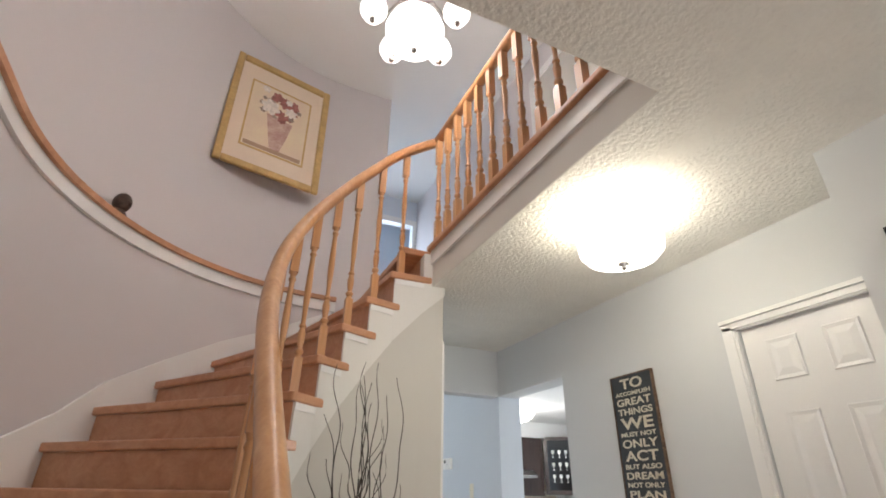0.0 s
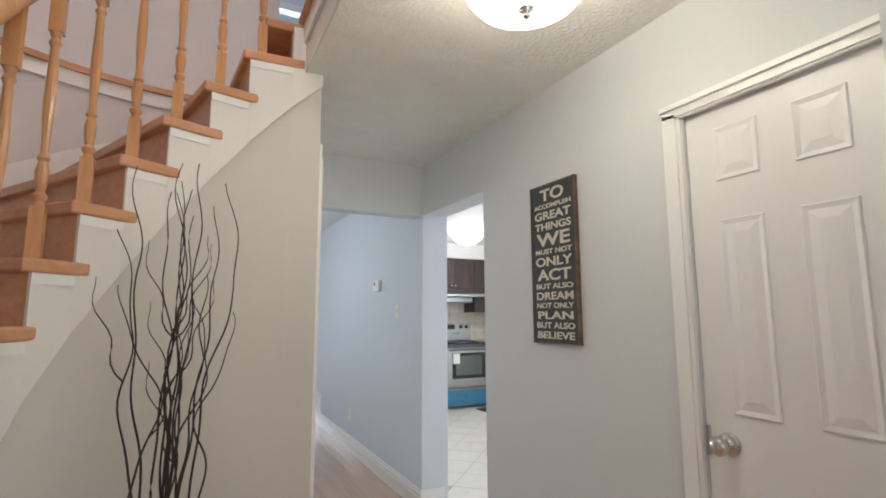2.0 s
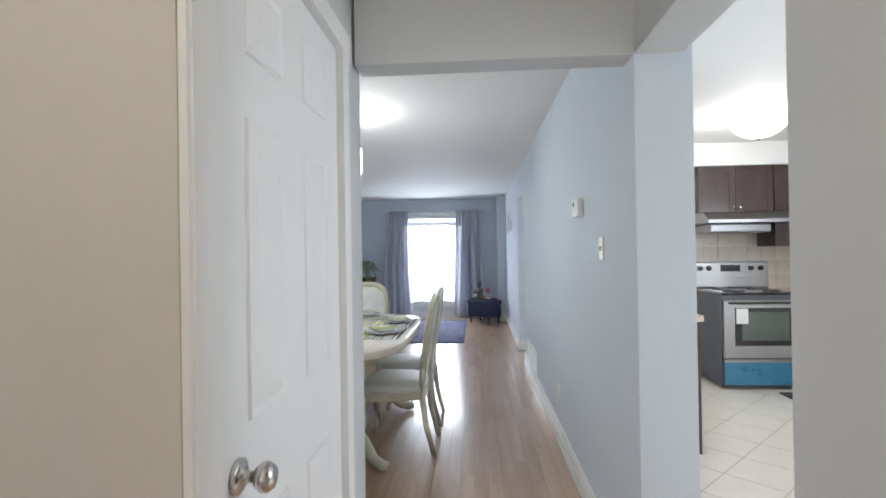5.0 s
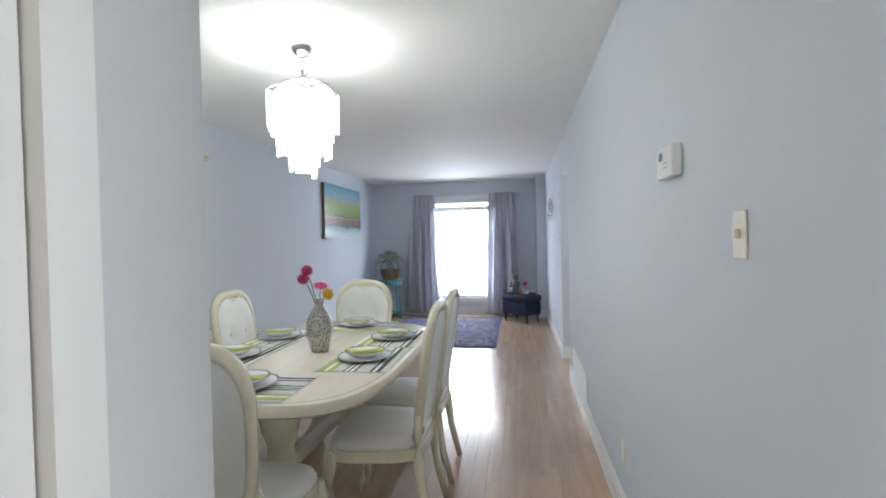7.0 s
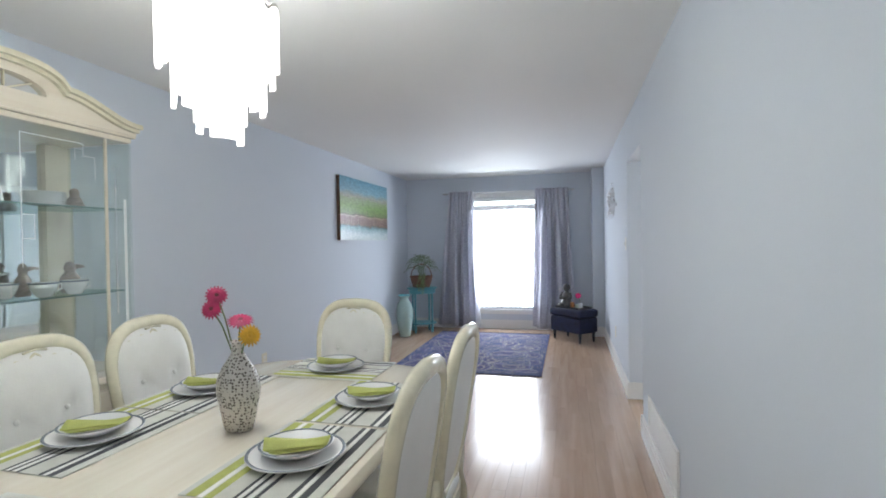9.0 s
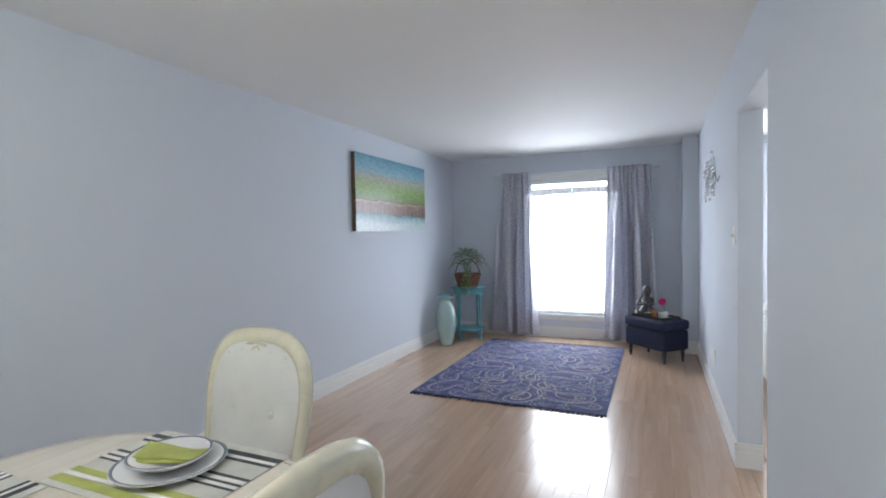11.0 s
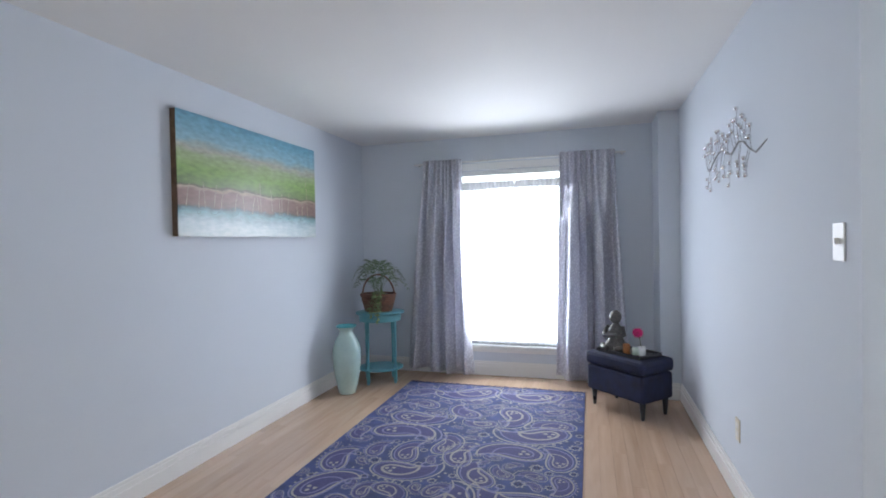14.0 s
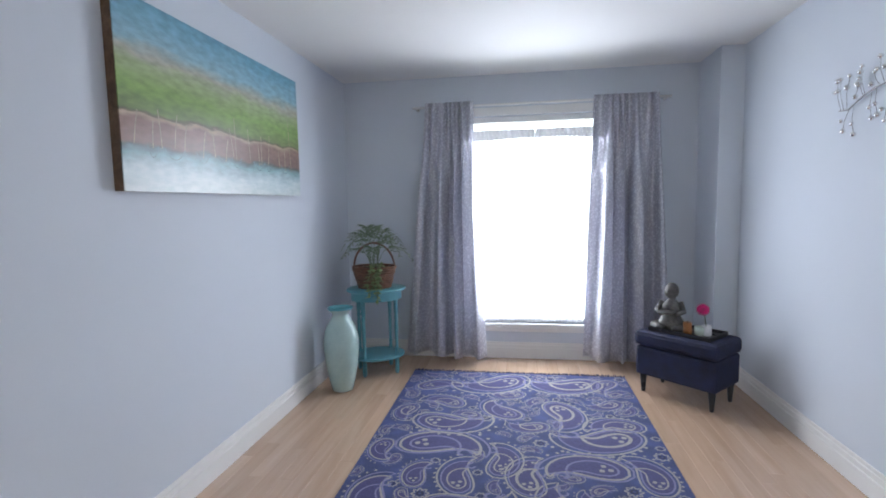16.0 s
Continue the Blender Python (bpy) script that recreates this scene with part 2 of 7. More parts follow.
# header over the passage to the dining room, and the wall beside the stairs
setting("wall_passage", boxes((1.0, XR, 3.30, YD, 2.05, CEIL), (0.88, 0.994, 2.28, 2.315, 0, CEIL), (0.88, 1.0, 2.315, 3.11, 2.05, CEIL), (0.85, 0.988, 3.11, YD, 0, CEIL), (XL - TH, 0.86, 3.545, 3.60, 0, CEIL), (0.80, 0.859, YD - 0.002, 3.602, 0, CEIL)), M_HALL, "painted wall with a header over the passage", "wall")
setting("wall_west", boxes((XL - TH, XL, YD, YN, 0, CEIL)), M_WALL, "long blue-grey painted wall", "wall")
WX0, WX1, WZ0, WZ1 = -0.06, 1.17, 0.31, 2.08
setting("wall_north", boxes((XL - TH, WX0, YN, YN + 0.18, 0, CEIL), (WX1, XR + TH, YN, YN + 0.18, 0, CEIL), (WX0, WX1, YN, YN + 0.18, 0, WZ0), (WX0, WX1, YN, YN + 0.18, WZ1, CEIL)), M_WALL, "window wall in blue-grey paint", "wall")
setting("ceiling", boxes((XL - TH, 0.9, 3.56, YN + 0.18, CEIL, CEIL + 0.12), (0.9, XR + TH, 3.36, YN + 0.18, CEIL, CEIL + 0.12)), M_CEIL, "smooth white painted ceiling", "ceiling")
VX, VY = 0.93, 0.47
setting("ceiling_foyer", boxes((VX, 2.42, VY, 3.36, CEIL, CEIL + 0.03), (-1.3, 2.42, YS, VY, CEIL, CEIL + 0.03)), M_STIPPLE, "stippled white foyer ceiling", "ceiling")
setting("floor_upper", boxes((VX, 4.5, VY, 2.2, CEIL + 0.03, UPPER), (0.93, 4.5, 2.2, 6.2, CEIL + 0.03, UPPER), (-1.3, 4.5, YS, VY, CEIL + 0.03, UPPER)), M_STAIRWALL, "upper storey floor edge in warm grey paint", "floor")
# stairwell: curved outer wall, standing in front of it the thicker lower part with its ledge
CX, CY, RO = 0.57, 1.82, 1.68


def arc(r, a0=180, a1=90, n=24):
    return [(CX + r * math.cos(radians(a0 + (a1 - a0) * i / n)), CY + r * math.sin(radians(a0 + (a1 - a0) * i / n))) for i in range(n + 1)]


def sweep(bm, inner, outer, z0, z1):
    """A closed upright band between two plan lines."""
    rows = [[bm.verts.new(p) for p in ((a[0], a[1], z0), (b[0], b[1], z0), (b[0], b[1], z1), (a[0], a[1], z1))] for a, b in zip(inner, outer)]
    for p, q in zip(rows, rows[1:]):
        for i in range(4):
            bm.faces.new((p[i], p[(i + 1) % 4], q[(i + 1) % 4], q[i]))
    bm.faces.new(list(reversed(rows[0])))
    bm.faces.new(rows[-1])


def curved_wall(name, r, thick, z0, z1, material, label, x_end):
    inner = [(CX - r, YS)] + arc(r) + [(x_end, CY + r)]
    outer = [(CX - r - thick, YS)] + arc(r + thick) + [(x_end, CY + r + thick)]
    bm = bmesh.new()
    sweep(bm, inner, outer, z0, z1)
    return setting(name, bm, material, label, "wall", 40)


curved_wall("wall_stair_lower", RO, 0.04, 0, 2.66, M_WELL, "curved lower stairwell wall", 0.88)
curved_wall("wall_stair_upper", RO + 0.10, 0.12, 2.66, TOP, M_WELL, "curved upper stairwell wall", 0.98)
setting("ceiling_upper", boxes((-1.6, 4.6, YS - 0.2, 6.4, TOP, TOP + 0.1)), M_CEIL, "white ceiling over the stairwell", "ceiling")
setting("wall_upper_hall", boxes((0.86, 0.98, 3.72, 4.55, UPPER, TOP), (0.86, 1.15, 5.4, 5.52, UPPER, TOP), (1.95, 4.5, 5.4, 5.52, UPPER, TOP), (1.15, 1.95, 5.4, 5.52, 4.72, TOP), (0.74, 0.86, 4.55, 6.2, UPPER, TOP), (4.4, 4.52, YS, 6.3, UPPER, TOP), (1.0, 4.5, 6.2, 6.3, UPPER, TOP)), M_WALL, "blue-grey walls of the upstairs hall", "wall")
setting("wall_upper_east", boxes((2.0, 2.1, YS, 5.4, UPPER, TOP)), M_WELL, "upstairs hall wall beside the balcony", "wall")
# kitchen and family room shell
# the opening in the east side is assumed, for the added kitchen lamp
setting("wall_kitchen", boxes((XR + TH, 5.4, 7.05, 7.17, 0, CEIL), (5.4, 5.52, 1.6, 2.2, 0, CEIL), (5.4, 5.52, 3.8, 7.17, 0, CEIL), (5.4, 5.52, 2.2, 3.8, 0, 0.9), (5.4, 5.52, 2.2, 3.8, 2.1, CEIL), (XR + TH, 5.4, 1.6, 1.72, 0, CEIL)), M_CEIL, "off-white kitchen walls", "wall")
setting("wall_family", boxes((XR + 0.125, 2.8, YN - 0.1, YN + 0.1, 0, CEIL), (4.5, 6.1, YN - 0.1, YN + 0.1, 0, CEIL), (2.8, 4.5, YN - 0.1, YN + 0.1, 0, 0.38), (2.8, 4.5, YN - 0.1, YN + 0.1, 2.3, CEIL), (6.0, 6.12, 7.17, YN, 0, CEIL)), M_WALL, "blue-grey family room walls", "wall")
setting("ceiling_kitchen", boxes((XR + TH, 6.1, 1.6, YN + 0.1, CEIL, CEIL + 0.12)), M_CEIL, "white kitchen and family room ceiling", "ceiling")
setting("floor_base", boxes((-1.4, XR + TH, YS - 0.2, YN + 0.2, -0.12, -0.012), (XR + TH, 6.2, 7.11, YN + 0.2, -0.12, 0.0)), M_PLANK, "maple strip flooring bed", "floor")
setting("floor_kitchen", boxes((XR + TH, 5.5, 1.6, 7.11, -0.12, -0.002)), mat("grey_grout", (0.5, 0.46, 0.40), 0.8, vary=0.08), "grey grout bed under the kitchen tiles", "floor")
M_SKYGLOW = glow("overcast_daylight", (0.95, 0.98, 1.0), 3.6)
# the second glowing sheet is added outside the assumed kitchen opening
setting("backdrop", boxes((-2.6, 7.0, YN + 1.6, YN + 1.62, -0.3, 5.0), (6.6, 6.62, 0.5, 6.0, -0.3, 5.0)), M_SKYGLOW, "bright overcast daylight outside the windows", "backdrop")
setting("ground", boxes((-60, 60, -60, 80, -0.5, -0.3)), mat("pale_garden_ground", (0.3, 0.32, 0.24), 0.9), "pale garden ground outside", "ground")
# ---- stairs ----
RISE = 0.194
# back corner of each tread's end, from the lowest step to the landing
TIP = [(0.08, 0.45), (0.075, 0.70), (0.07, 0.97), (0.06, 1.18), (0.055, 1.38), (0.065, 1.56), (0.09, 1.72), (0.14, 1.855), (0.223, 1.955), (0.329, 2.05), (0.446, 2.125), (0.582, 2.18), (0.725, 2.215), (0.90, 2.245)]
WAY = [(-1, 0), (-1, 0), (-1, 0.05), (-1, 0.1), (-0.95, 0.3), (-0.88, 0.47), (-0.8, 0.6), (-0.7, 0.71), (-0.65, 0.75), (-0.55, 0.83), (-0.43, 0.90), (-0.25, 0.97), (-0.08, 1.0), (0.06, 1.0)]
INNER, OUTER = {}, {}
for k, (tip, way) in enumerate(zip(TIP, WAY), -6):
    d = Vector(way).normalized()
    up = Vector((d.y, -d.x))
    p = Vector(tip) + 0.02 * d - 0.03 * up
    INNER[k] = (p.x, p.y)
    s = 0.0
    while True:
        q = p + s * d
        if (q.y > CY and (q - Vector((CX, CY))).length > RO and q.x < CX) or q.x < CX - RO or q.y > CY + RO:
            break
        s += 0.004
    OUTER[k] = (q.x, q.y)


INNER[7] = (0.871, 2.226)


def step_z(k):
    return 2.475 - (6 - k) * RISE


def outer(k):
    return OUTER[k]


stairs = thing("staircase", "curved oak staircase with white painted stringer", "stairs", kind="structure")
for k in range(-6, 7):
    (ix, iy), (ox, oy) = INNER[k], outer(k)
    (jx, jy), (px, py) = (INNER[k + 1], outer(k + 1))
    z = step_z(k)
    d = Vector((ox - ix, oy - iy)).normalized()
    n = Vector((d.y, -d.x))
    if n.dot(Vector((jx - ix, jy - iy))) > 0:
        n = -n
    nose = 0.03 * n
    run = Vector((jx - ix, jy - iy))
    i2 = Vector((ix, iy)) - 0.02 * d
    j2 = Vector((jx, jy)) - 0.02 * d + 0.03 * Vector((jx - ix, jy - iy)).normalized()
    back = 0.02 * (Vector((px - ox, py - oy)).normalized())
    bm = bmesh.new()
    ring = [i2 + nose, Vector((ox, oy)) + nose, Vector((px, py)) + back, j2 + back]
    prism(bm, [tuple(p) for p in ring], z - 0.042, z)
    part("tread", bm, M_OAKT, stairs, bevel=0.008)
    bm = bmesh.new()
    prism(bm, [(ix, iy), (ox, oy), (ox + 0.02 * -n.x, oy + 0.02 * -n.y), (ix + 0.02 * -n.x, iy + 0.02 * -n.y)], max(0, z - RISE) if k > -6 else 0, z - 0.042)
    part("riser", bm, M_OAKT, stairs)
    # small cove moulding under the tread's end
    bm = bmesh.new()
    e = Vector((jx - ix, jy - iy)).normalized()
    side = -d
    a, b = Vector((ix, iy)), Vector((jx, jy))
    prism(bm, [tuple(a - 0.002 * d), tuple(b - 0.002 * d), tuple(b - 0.016 * d), tuple(a - 0.016 * d)], z - 0.075, z - 0.043)
    part("cove", bm, M_TRIM, stairs, "white cove moulding")
# last riser up to the landing
bm = bmesh.new()
prism(bm, [INNER[7], (INNER[7][0] + 0.02, INNER[7][1]), (OUTER[7][0] + 0.02, OUTER[7][1]), OUTER[7]], 2.475, 2.63)
part("riser", bm, M_OAKT, stairs)
bm = boxes((0.75, 1.1, 2.25, CY + RO, 2.625, 2.669))
part("tread", bm, M_OAKT, stairs, bevel=0.008)
# stringer wall under the tread ends: white stepped band and plain wall below it
bm = bmesh.new()
line = [(Vector(INNER[k]), step_z(k) - 0.30) for k in range(-6, 8)]
line = [(a[0].lerp(c[0], f / 3), a[1] + (c[1] - a[1]) * f / 3) for a, c in zip(line, line[1:]) for f in range(3)] + [line[-1]]
for _ in range(2):
    line = [line[0]] + [((p[0] + 2 * q[0] + r[0]) / 4, (p[1] + 2 * q[1] + r[1]) / 4) for p, q, r in zip(line, line[1:], line[2:])] + [line[-1]]
rows = [[bm.verts.new(v) for v in ((p.x, p.y, 0), (p.x, p.y, z), (p.x - 0.03, p.y + 0.05, z), (p.x - 0.03, p.y + 0.05, 0))] for p, z in line]
for p, q in zip(rows, rows[1:]):
    for i in range(4):
        bm.faces.new((p[i], p[(i + 1) % 4], q[(i + 1) % 4], q[i]))
bm.faces.new(list(reversed(rows[0])))
bm.faces.new(rows[-1])
prism(bm, [INNER[7], (1.0, 2.213), (1.0, 2.275), (INNER[7][0], INNER[7][1] + 0.05)], 0, 2.62)
part("stringer_wall", bm, M_STAIRWALL, stairs, "warm grey painted wall under the stairs", 40)
bm = bmesh.new()
for k in range(6, -7, -1):
    a = Vector(INNER[k])
    b = Vector(INNER[k + 1])
    t = (b - a).normalized()
    n = Vector((t.y, -t.x))
    z1 = step_z(k) - 0.042
    lo0, lo1 = step_z(k) - 0.42, step_z(k + 1) - 0.42
    q = [a + 0.012 * n, b + 0.012 * n, b + 0.001 * n, a + 0.001 * n]
    vs = [bm.verts.new((p.x, p.y, z)) for p, z in ((q[0], lo0), (q[1], lo1), (q[2], lo1), (q[3], lo0))] + [bm.verts.new((p.x, p.y, z1)) for p in q]
    for f in ((3, 2, 1, 0), (4, 5, 6, 7), (0, 1, 5, 4), (1, 2, 6, 5), (2, 3, 7, 6), (3, 0, 4, 7)):
        bm.faces.new([vs[i] for i in f])
a, c = Vector(INNER[7]), Vector((1.0, 2.213))
vs = [bm.verts.new(p) for p in ((a.x, a.y - 0.012, 2.25), (c.x + 0.004, c.y - 0.012, 2.37), (c.x + 0.004, c.y - 0.001, 2.37), (a.x, a.y - 0.001, 2.25), (a.x, a.y - 0.012, 2.63), (c.x + 0.004, c.y - 0.012, 2.63), (c.x + 0.004, c.y - 0.001, 2.63), (a.x, a.y - 0.001, 2.63))]
for f in ((3, 2, 1, 0), (4, 5, 6, 7), (0, 1, 5, 4), (1, 2, 6, 5), (2, 3, 7, 6), (3, 0, 4, 7)):
    bm.faces.new([vs[i] for i in f])
part("stringer", bm, mat("off_white_stringer_paint", (0.75, 0.74, 0.71), 0.5, vary=0.015, scale=3, fine=90, bump=0.02), stairs, "white painted stepped stringer")
# skirting along the curved outer wall
bm = bmesh.new()
for k in range(-6, 6):
    a, b = Vector(outer(k)), Vector(outer(k + 1))
    t = (b - a).normalized()
    n = Vector((t.y, -t.x))
    q = [a + 0.02 * n, b + 0.02 * n, b, a]
    vs = [bm.verts.new((p.x, p.y, z)) for p, z in zip(q, (step_z(k) - 0.2, step_z(k), step_z(k), step_z(k) - 0.2))] + [bm.verts.new((p.x, p.y, z)) for p, z in zip(q, (step_z(k) + 0.14, step_z(k + 1) + 0.14, step_z(k + 1) + 0.14, step_z(k) + 0.14))]
    for f in ((3, 2, 1, 0), (4, 5, 6, 7), (0, 1, 5, 4), (1, 2, 6, 5), (2, 3, 7, 6), (3, 0, 4, 7)):
        bm.faces.new([vs[i] for i in f])
part("skirting", bm, M_TRIM, stairs, "white skirting board", 40)


def baluster_mesh(h):
    """A turned baluster: square foot and head, vase turnings between."""
    bm = bmesh.new()
    s = 0.019
    box(bm, -s, s, -s, s, 0, 0.16)
    box(bm, -s, s, -s, s, h - 0.20, h)
    lathe(bm, [(0.017, 0.158), (0.013, 0.175), (0.02, 0.185), (0.02, 0.195), (0.012, 0.205), (0.017, 0.24), (0.019, 0.27), (0.012, 0.30), (0.018, 0.31), (0.011, 0.325), (0.0105, 0.36), (0.016, 0.45), (0.0165, 0.5), (0.012, h - 0.25), (0.018, h - 0.235), (0.012, h - 0.22), (0.018, h - 0.198)], 10)
    return mesh("baluster", bm, M_OAK, 35)


railing = thing("stair_railing", "honey oak stair handrail on turned balusters", "railing")
rail_pts = []
for k in range(-6, 7):
    p = Vector((*INNER[k], step_z(k)))
    q = Vector((*INNER[k + 1], step_z(k + 1)))
    o = Vector(outer(k))
    d = (o - p.xy).normalized()
    for f in (0.30,):
        c = p.lerp(q, f)
        c2 = c.xy + 0.045 * d
        ht = 0.86 + (RISE * f)
        ob = new("baluster", baluster_mesh(round(ht, 2)))
        ob.parent, ob.location = railing, (c2.x, c2.y, p.z)
    rail_pts.append((p.x + 0.045 * d.x, p.y + 0.045 * d.y, p.z + 0.89))
rail_pts.append((VX, 2.2, 3.49))
bm = bmesh.new()
fine = []
for i in range(len(rail_pts) - 1):
    for f in range(4):
        fine.append(Vector(rail_pts[i]).lerp(Vector(rail_pts[i + 1]), f / 4))
fine.append(Vector(rail_pts[-1]))
for _ in range(3):
    fine = [fine[0]] + [(fine[i - 1] + 2 * fine[i] + fine[i + 1]) / 4 for i in range(1, len(fine) - 1)] + [fine[-1]]
tube(bm, fine, 0.035, 12, 0.95)
part("handrail", bm, M_OAK, railing, "rounded oak handrail", True)

balcony = thing("balcony_railing", "honey oak balcony railing on the upper floor edge", "railing")
bm = bmesh.new()
tube(bm, [(VX, 2.2, 3.49), (VX, 1.3, 3.49), (VX, VY, 3.49)], 0.032, 12, 0.95)
part("handrail", bm, M_OAK, balcony, "rounded oak handrail", True)
b_me = baluster_mesh(0.80)
n = 13
for i in range(n):
    ob = new("baluster", b_me)
    ob.parent, ob.location = balcony, (VX, 2.16 - i * (2.16 - VY - 0.03) / (n - 1), 2.68)
fascia = thing("fascia", "balcony fascia with white trim and oak nosing", "fascia", kind="structure")
part("nosing", boxes((VX - 0.04, VX + 0.06, VY, 2.24, 2.655, 2.69)), M_OAKT, fascia, "oak nosing", bevel=0.01)
part("trim_board", boxes((VX - 0.018, VX - 0.002, VY, 2.22, 2.56, 2.655)), M_TRIM, fascia, "white trim board", bevel=0.004)
part("panel", boxes((VX - 0.006, VX - 0.001, VY, 2.22, CEIL, 2.56)), M_STAIRWALL, fascia, "warm grey painted board")

# ledge on the curved stairwell wall
ledge = thing("ledge", "oak capped ledge on the curved stairwell wall", "ledge", kind="structure")


def strip(bm, r0, r1, z0, z1, x_end=0.62):
    a = [(CX - r0, YS)] + arc(r0, n=40) + [(x_end, CY + r0)]
    b = [(CX - r1, YS)] + arc(r1, n=40) + [(x_end, CY + r1)]
    sweep(bm, a, b, z0, z1)


bm = bmesh.new()
strip(bm, RO - 0.035, RO + 0.10, 2.70, 2.735)
part("cap", bm, M_OAKT, ledge, "oak cap", 40)
bm = bmesh.new()
strip(bm, RO - 0.012, RO + 0.10, 2.645, 2.70)
strip(bm, RO - 0.022, RO + 0.05, 2.615, 2.645)
part("trim", bm, M_TRIM, ledge, "white moulding", 40)

# ---- foyer and hall ----
M_DOOR = mat("white_door_paint", (0.80, 0.80, 0.80), 0.32, vary=0.012, scale=3, fine=90, bump=0.02)
M_NICKEL = mat("brushed_nickel", (0.62, 0.60, 0.57), 0.25, 1.0, vary=0.05, fine=200)
M_CHROME = mat("polished_chrome", (0.75, 0.75, 0.75), 0.1, 1.0, vary=0.03)
M_IVORY = mat("ivory_plastic", (0.78, 0.74, 0.62), 0.35, vary=0.02)
M_WHITEP = mat("white_plastic", (0.82, 0.82, 0.80), 0.35, vary=0.02)
M_BLACK = mat("black_lacquer", (0.02, 0.02, 0.022), 0.3, vary=0.1)


def panel_door(name, width, height, label, columns=2, group=""):
    """A moulded six-panel door; local x along its width, y through it, front at -y."""
    d = thing(name, label, "door", kind="structure")
    slab = boxes((0, width, 0, 0.035, 0.01, height))
    part("slab", slab, M_DOOR, d, bevel=0.002)
    st = width * 0.17
    pw = (width - 3 * st) / 2
    rows = [(0.20, 0.82), (1.035, 1.635), (1.76, 1.935)]
    for c in range(columns):
        x0 = st + c * (pw + st)
        for z0, z1 in rows:
            bm = bmesh.new()
            # moulded frame round a raised field
            g = 0.018
            outer_, inner_ = [(x0, z0), (x0 + pw, z0), (x0 + pw, z1), (x0, z1)], [(x0 + g, z0 + g), (x0 + pw - g, z0 + g), (x0 + pw - g, z1 - g), (x0 + g, z1 - g)]
            g2 = 0.045
            field = [(x0 + g2, z0 + g2), (x0 + pw - g2, z0 + g2), (x0 + pw - g2, z1 - g2), (x0 + g2, z1 - g2)]
            A = [bm.verts.new((x, -0.001, z)) for x, z in outer_]
            A2 = [bm.verts.new((x + (0.004 if x < x0 + pw / 2 else -0.004), -0.006, z + (0.004 if z < (z0 + z1) / 2 else -0.004))) for x, z in outer_]
            B = [bm.verts.new((x, -0.0015, z)) for x, z in inner_]
            C = [bm.verts.new((x, -0.007, z)) for x, z in field]
            for r, q in ((A, A2), (A2, B), (B, C)):
                for i in range(4):
                    bm.faces.new((r[i], r[(i + 1) % 4], q[(i + 1) % 4], q[i]))
            bm.faces.new(C)
            part("raised_panel", bm, M_DOOR, d)
    return d


def knob(parent, x, z):
    bm = bmesh.new()
    lathe(bm, [(0.034, 0), (0.034, 0.006), (0.026, 0.010), (0.011, 0.012), (0.011, 0.034), (0.020, 0.038), (0.028, 0.05), (0.028, 0.060), (0.020, 0.070), (0.006, 0.073)], 20)
    bmesh.ops.rotate(bm, verts=bm.verts, cent=(0, 0, 0), matrix=Matrix.Rotation(radians(90), 3, "X"))
    bmesh.ops.translate(bm, verts=bm.verts, vec=(x, 0.0, z))
    return part("door_knob", bm, M_NICKEL, parent, "brushed nickel knob", True)


def casing(name, segs, label):
    """Stepped white trim; segs are boxes already in the world."""
    bm = bmesh.new()
    for s in segs:
        box(bm, *s)
    return setting(name, bm, M_TRIM, label, "trim")


# closet door in the east wall: local -y faces -x in the world
door = panel_door("door_1", 0.566, 2.012, "closed white six-panel closet door with nickel knob")
door.matrix_world = pose(2.012, 1.138, 0, 0, 0, -90)
knob(door, 0.075, 0.945)
part("latch_plate", boxes((0.002, 0.014, -0.012, 0.0, 0.90, 0.99)), M_NICKEL, door, "dark nickel latch plate")
casing("trim_closet_door", [(1.985, 2.0, 1.142, 1.212, 0, 2.02), (1.978, 1.986, 1.155, 1.205, 0, 2.025), (1.985, 2.0, 0.50, 0.568, 0, 2.02), (1.985, 2.0, 0.50, 1.212, 2.005, 2.058), (1.972, 1.986, 0.50, 1.212, 2.042, 2.06), (1.978, 1.986, 0.50, 1.205, 2.012, 2.035)], "white moulded door casing with a cap")
# basement door in the wall beside the stairs: local -y faces +x
door = panel_door("door_2", 0.782, 2.03, "closed white six-panel door beside the stairs")
door.matrix_world = pose(0.985, 2.324, 0, 0, 0, 90)
knob(door, 0.085, 0.95)
part("latch_plate", boxes((0.002, 0.012, -0.010, 0.0, 0.89, 0.99)), M_BLACK, door, "dark latch plate")
casing("trim_stair_door", [(1.0005, 1.014, 2.216, 2.302, 0, 2.032), (1.014, 1.018, 2.226, 2.290, 0, 2.032), (0.95, 1.006, 2.277, 2.318, 0, 2.032), (0.95, 1.008, 3.109, 3.18, 0, 2.032), (1.0005, 1.012, 2.216, 3.18, 2.032, 2.10), (0.95, 1.0, 2.277, 3.18, 2.032, 2.10)], "white moulded door casing")

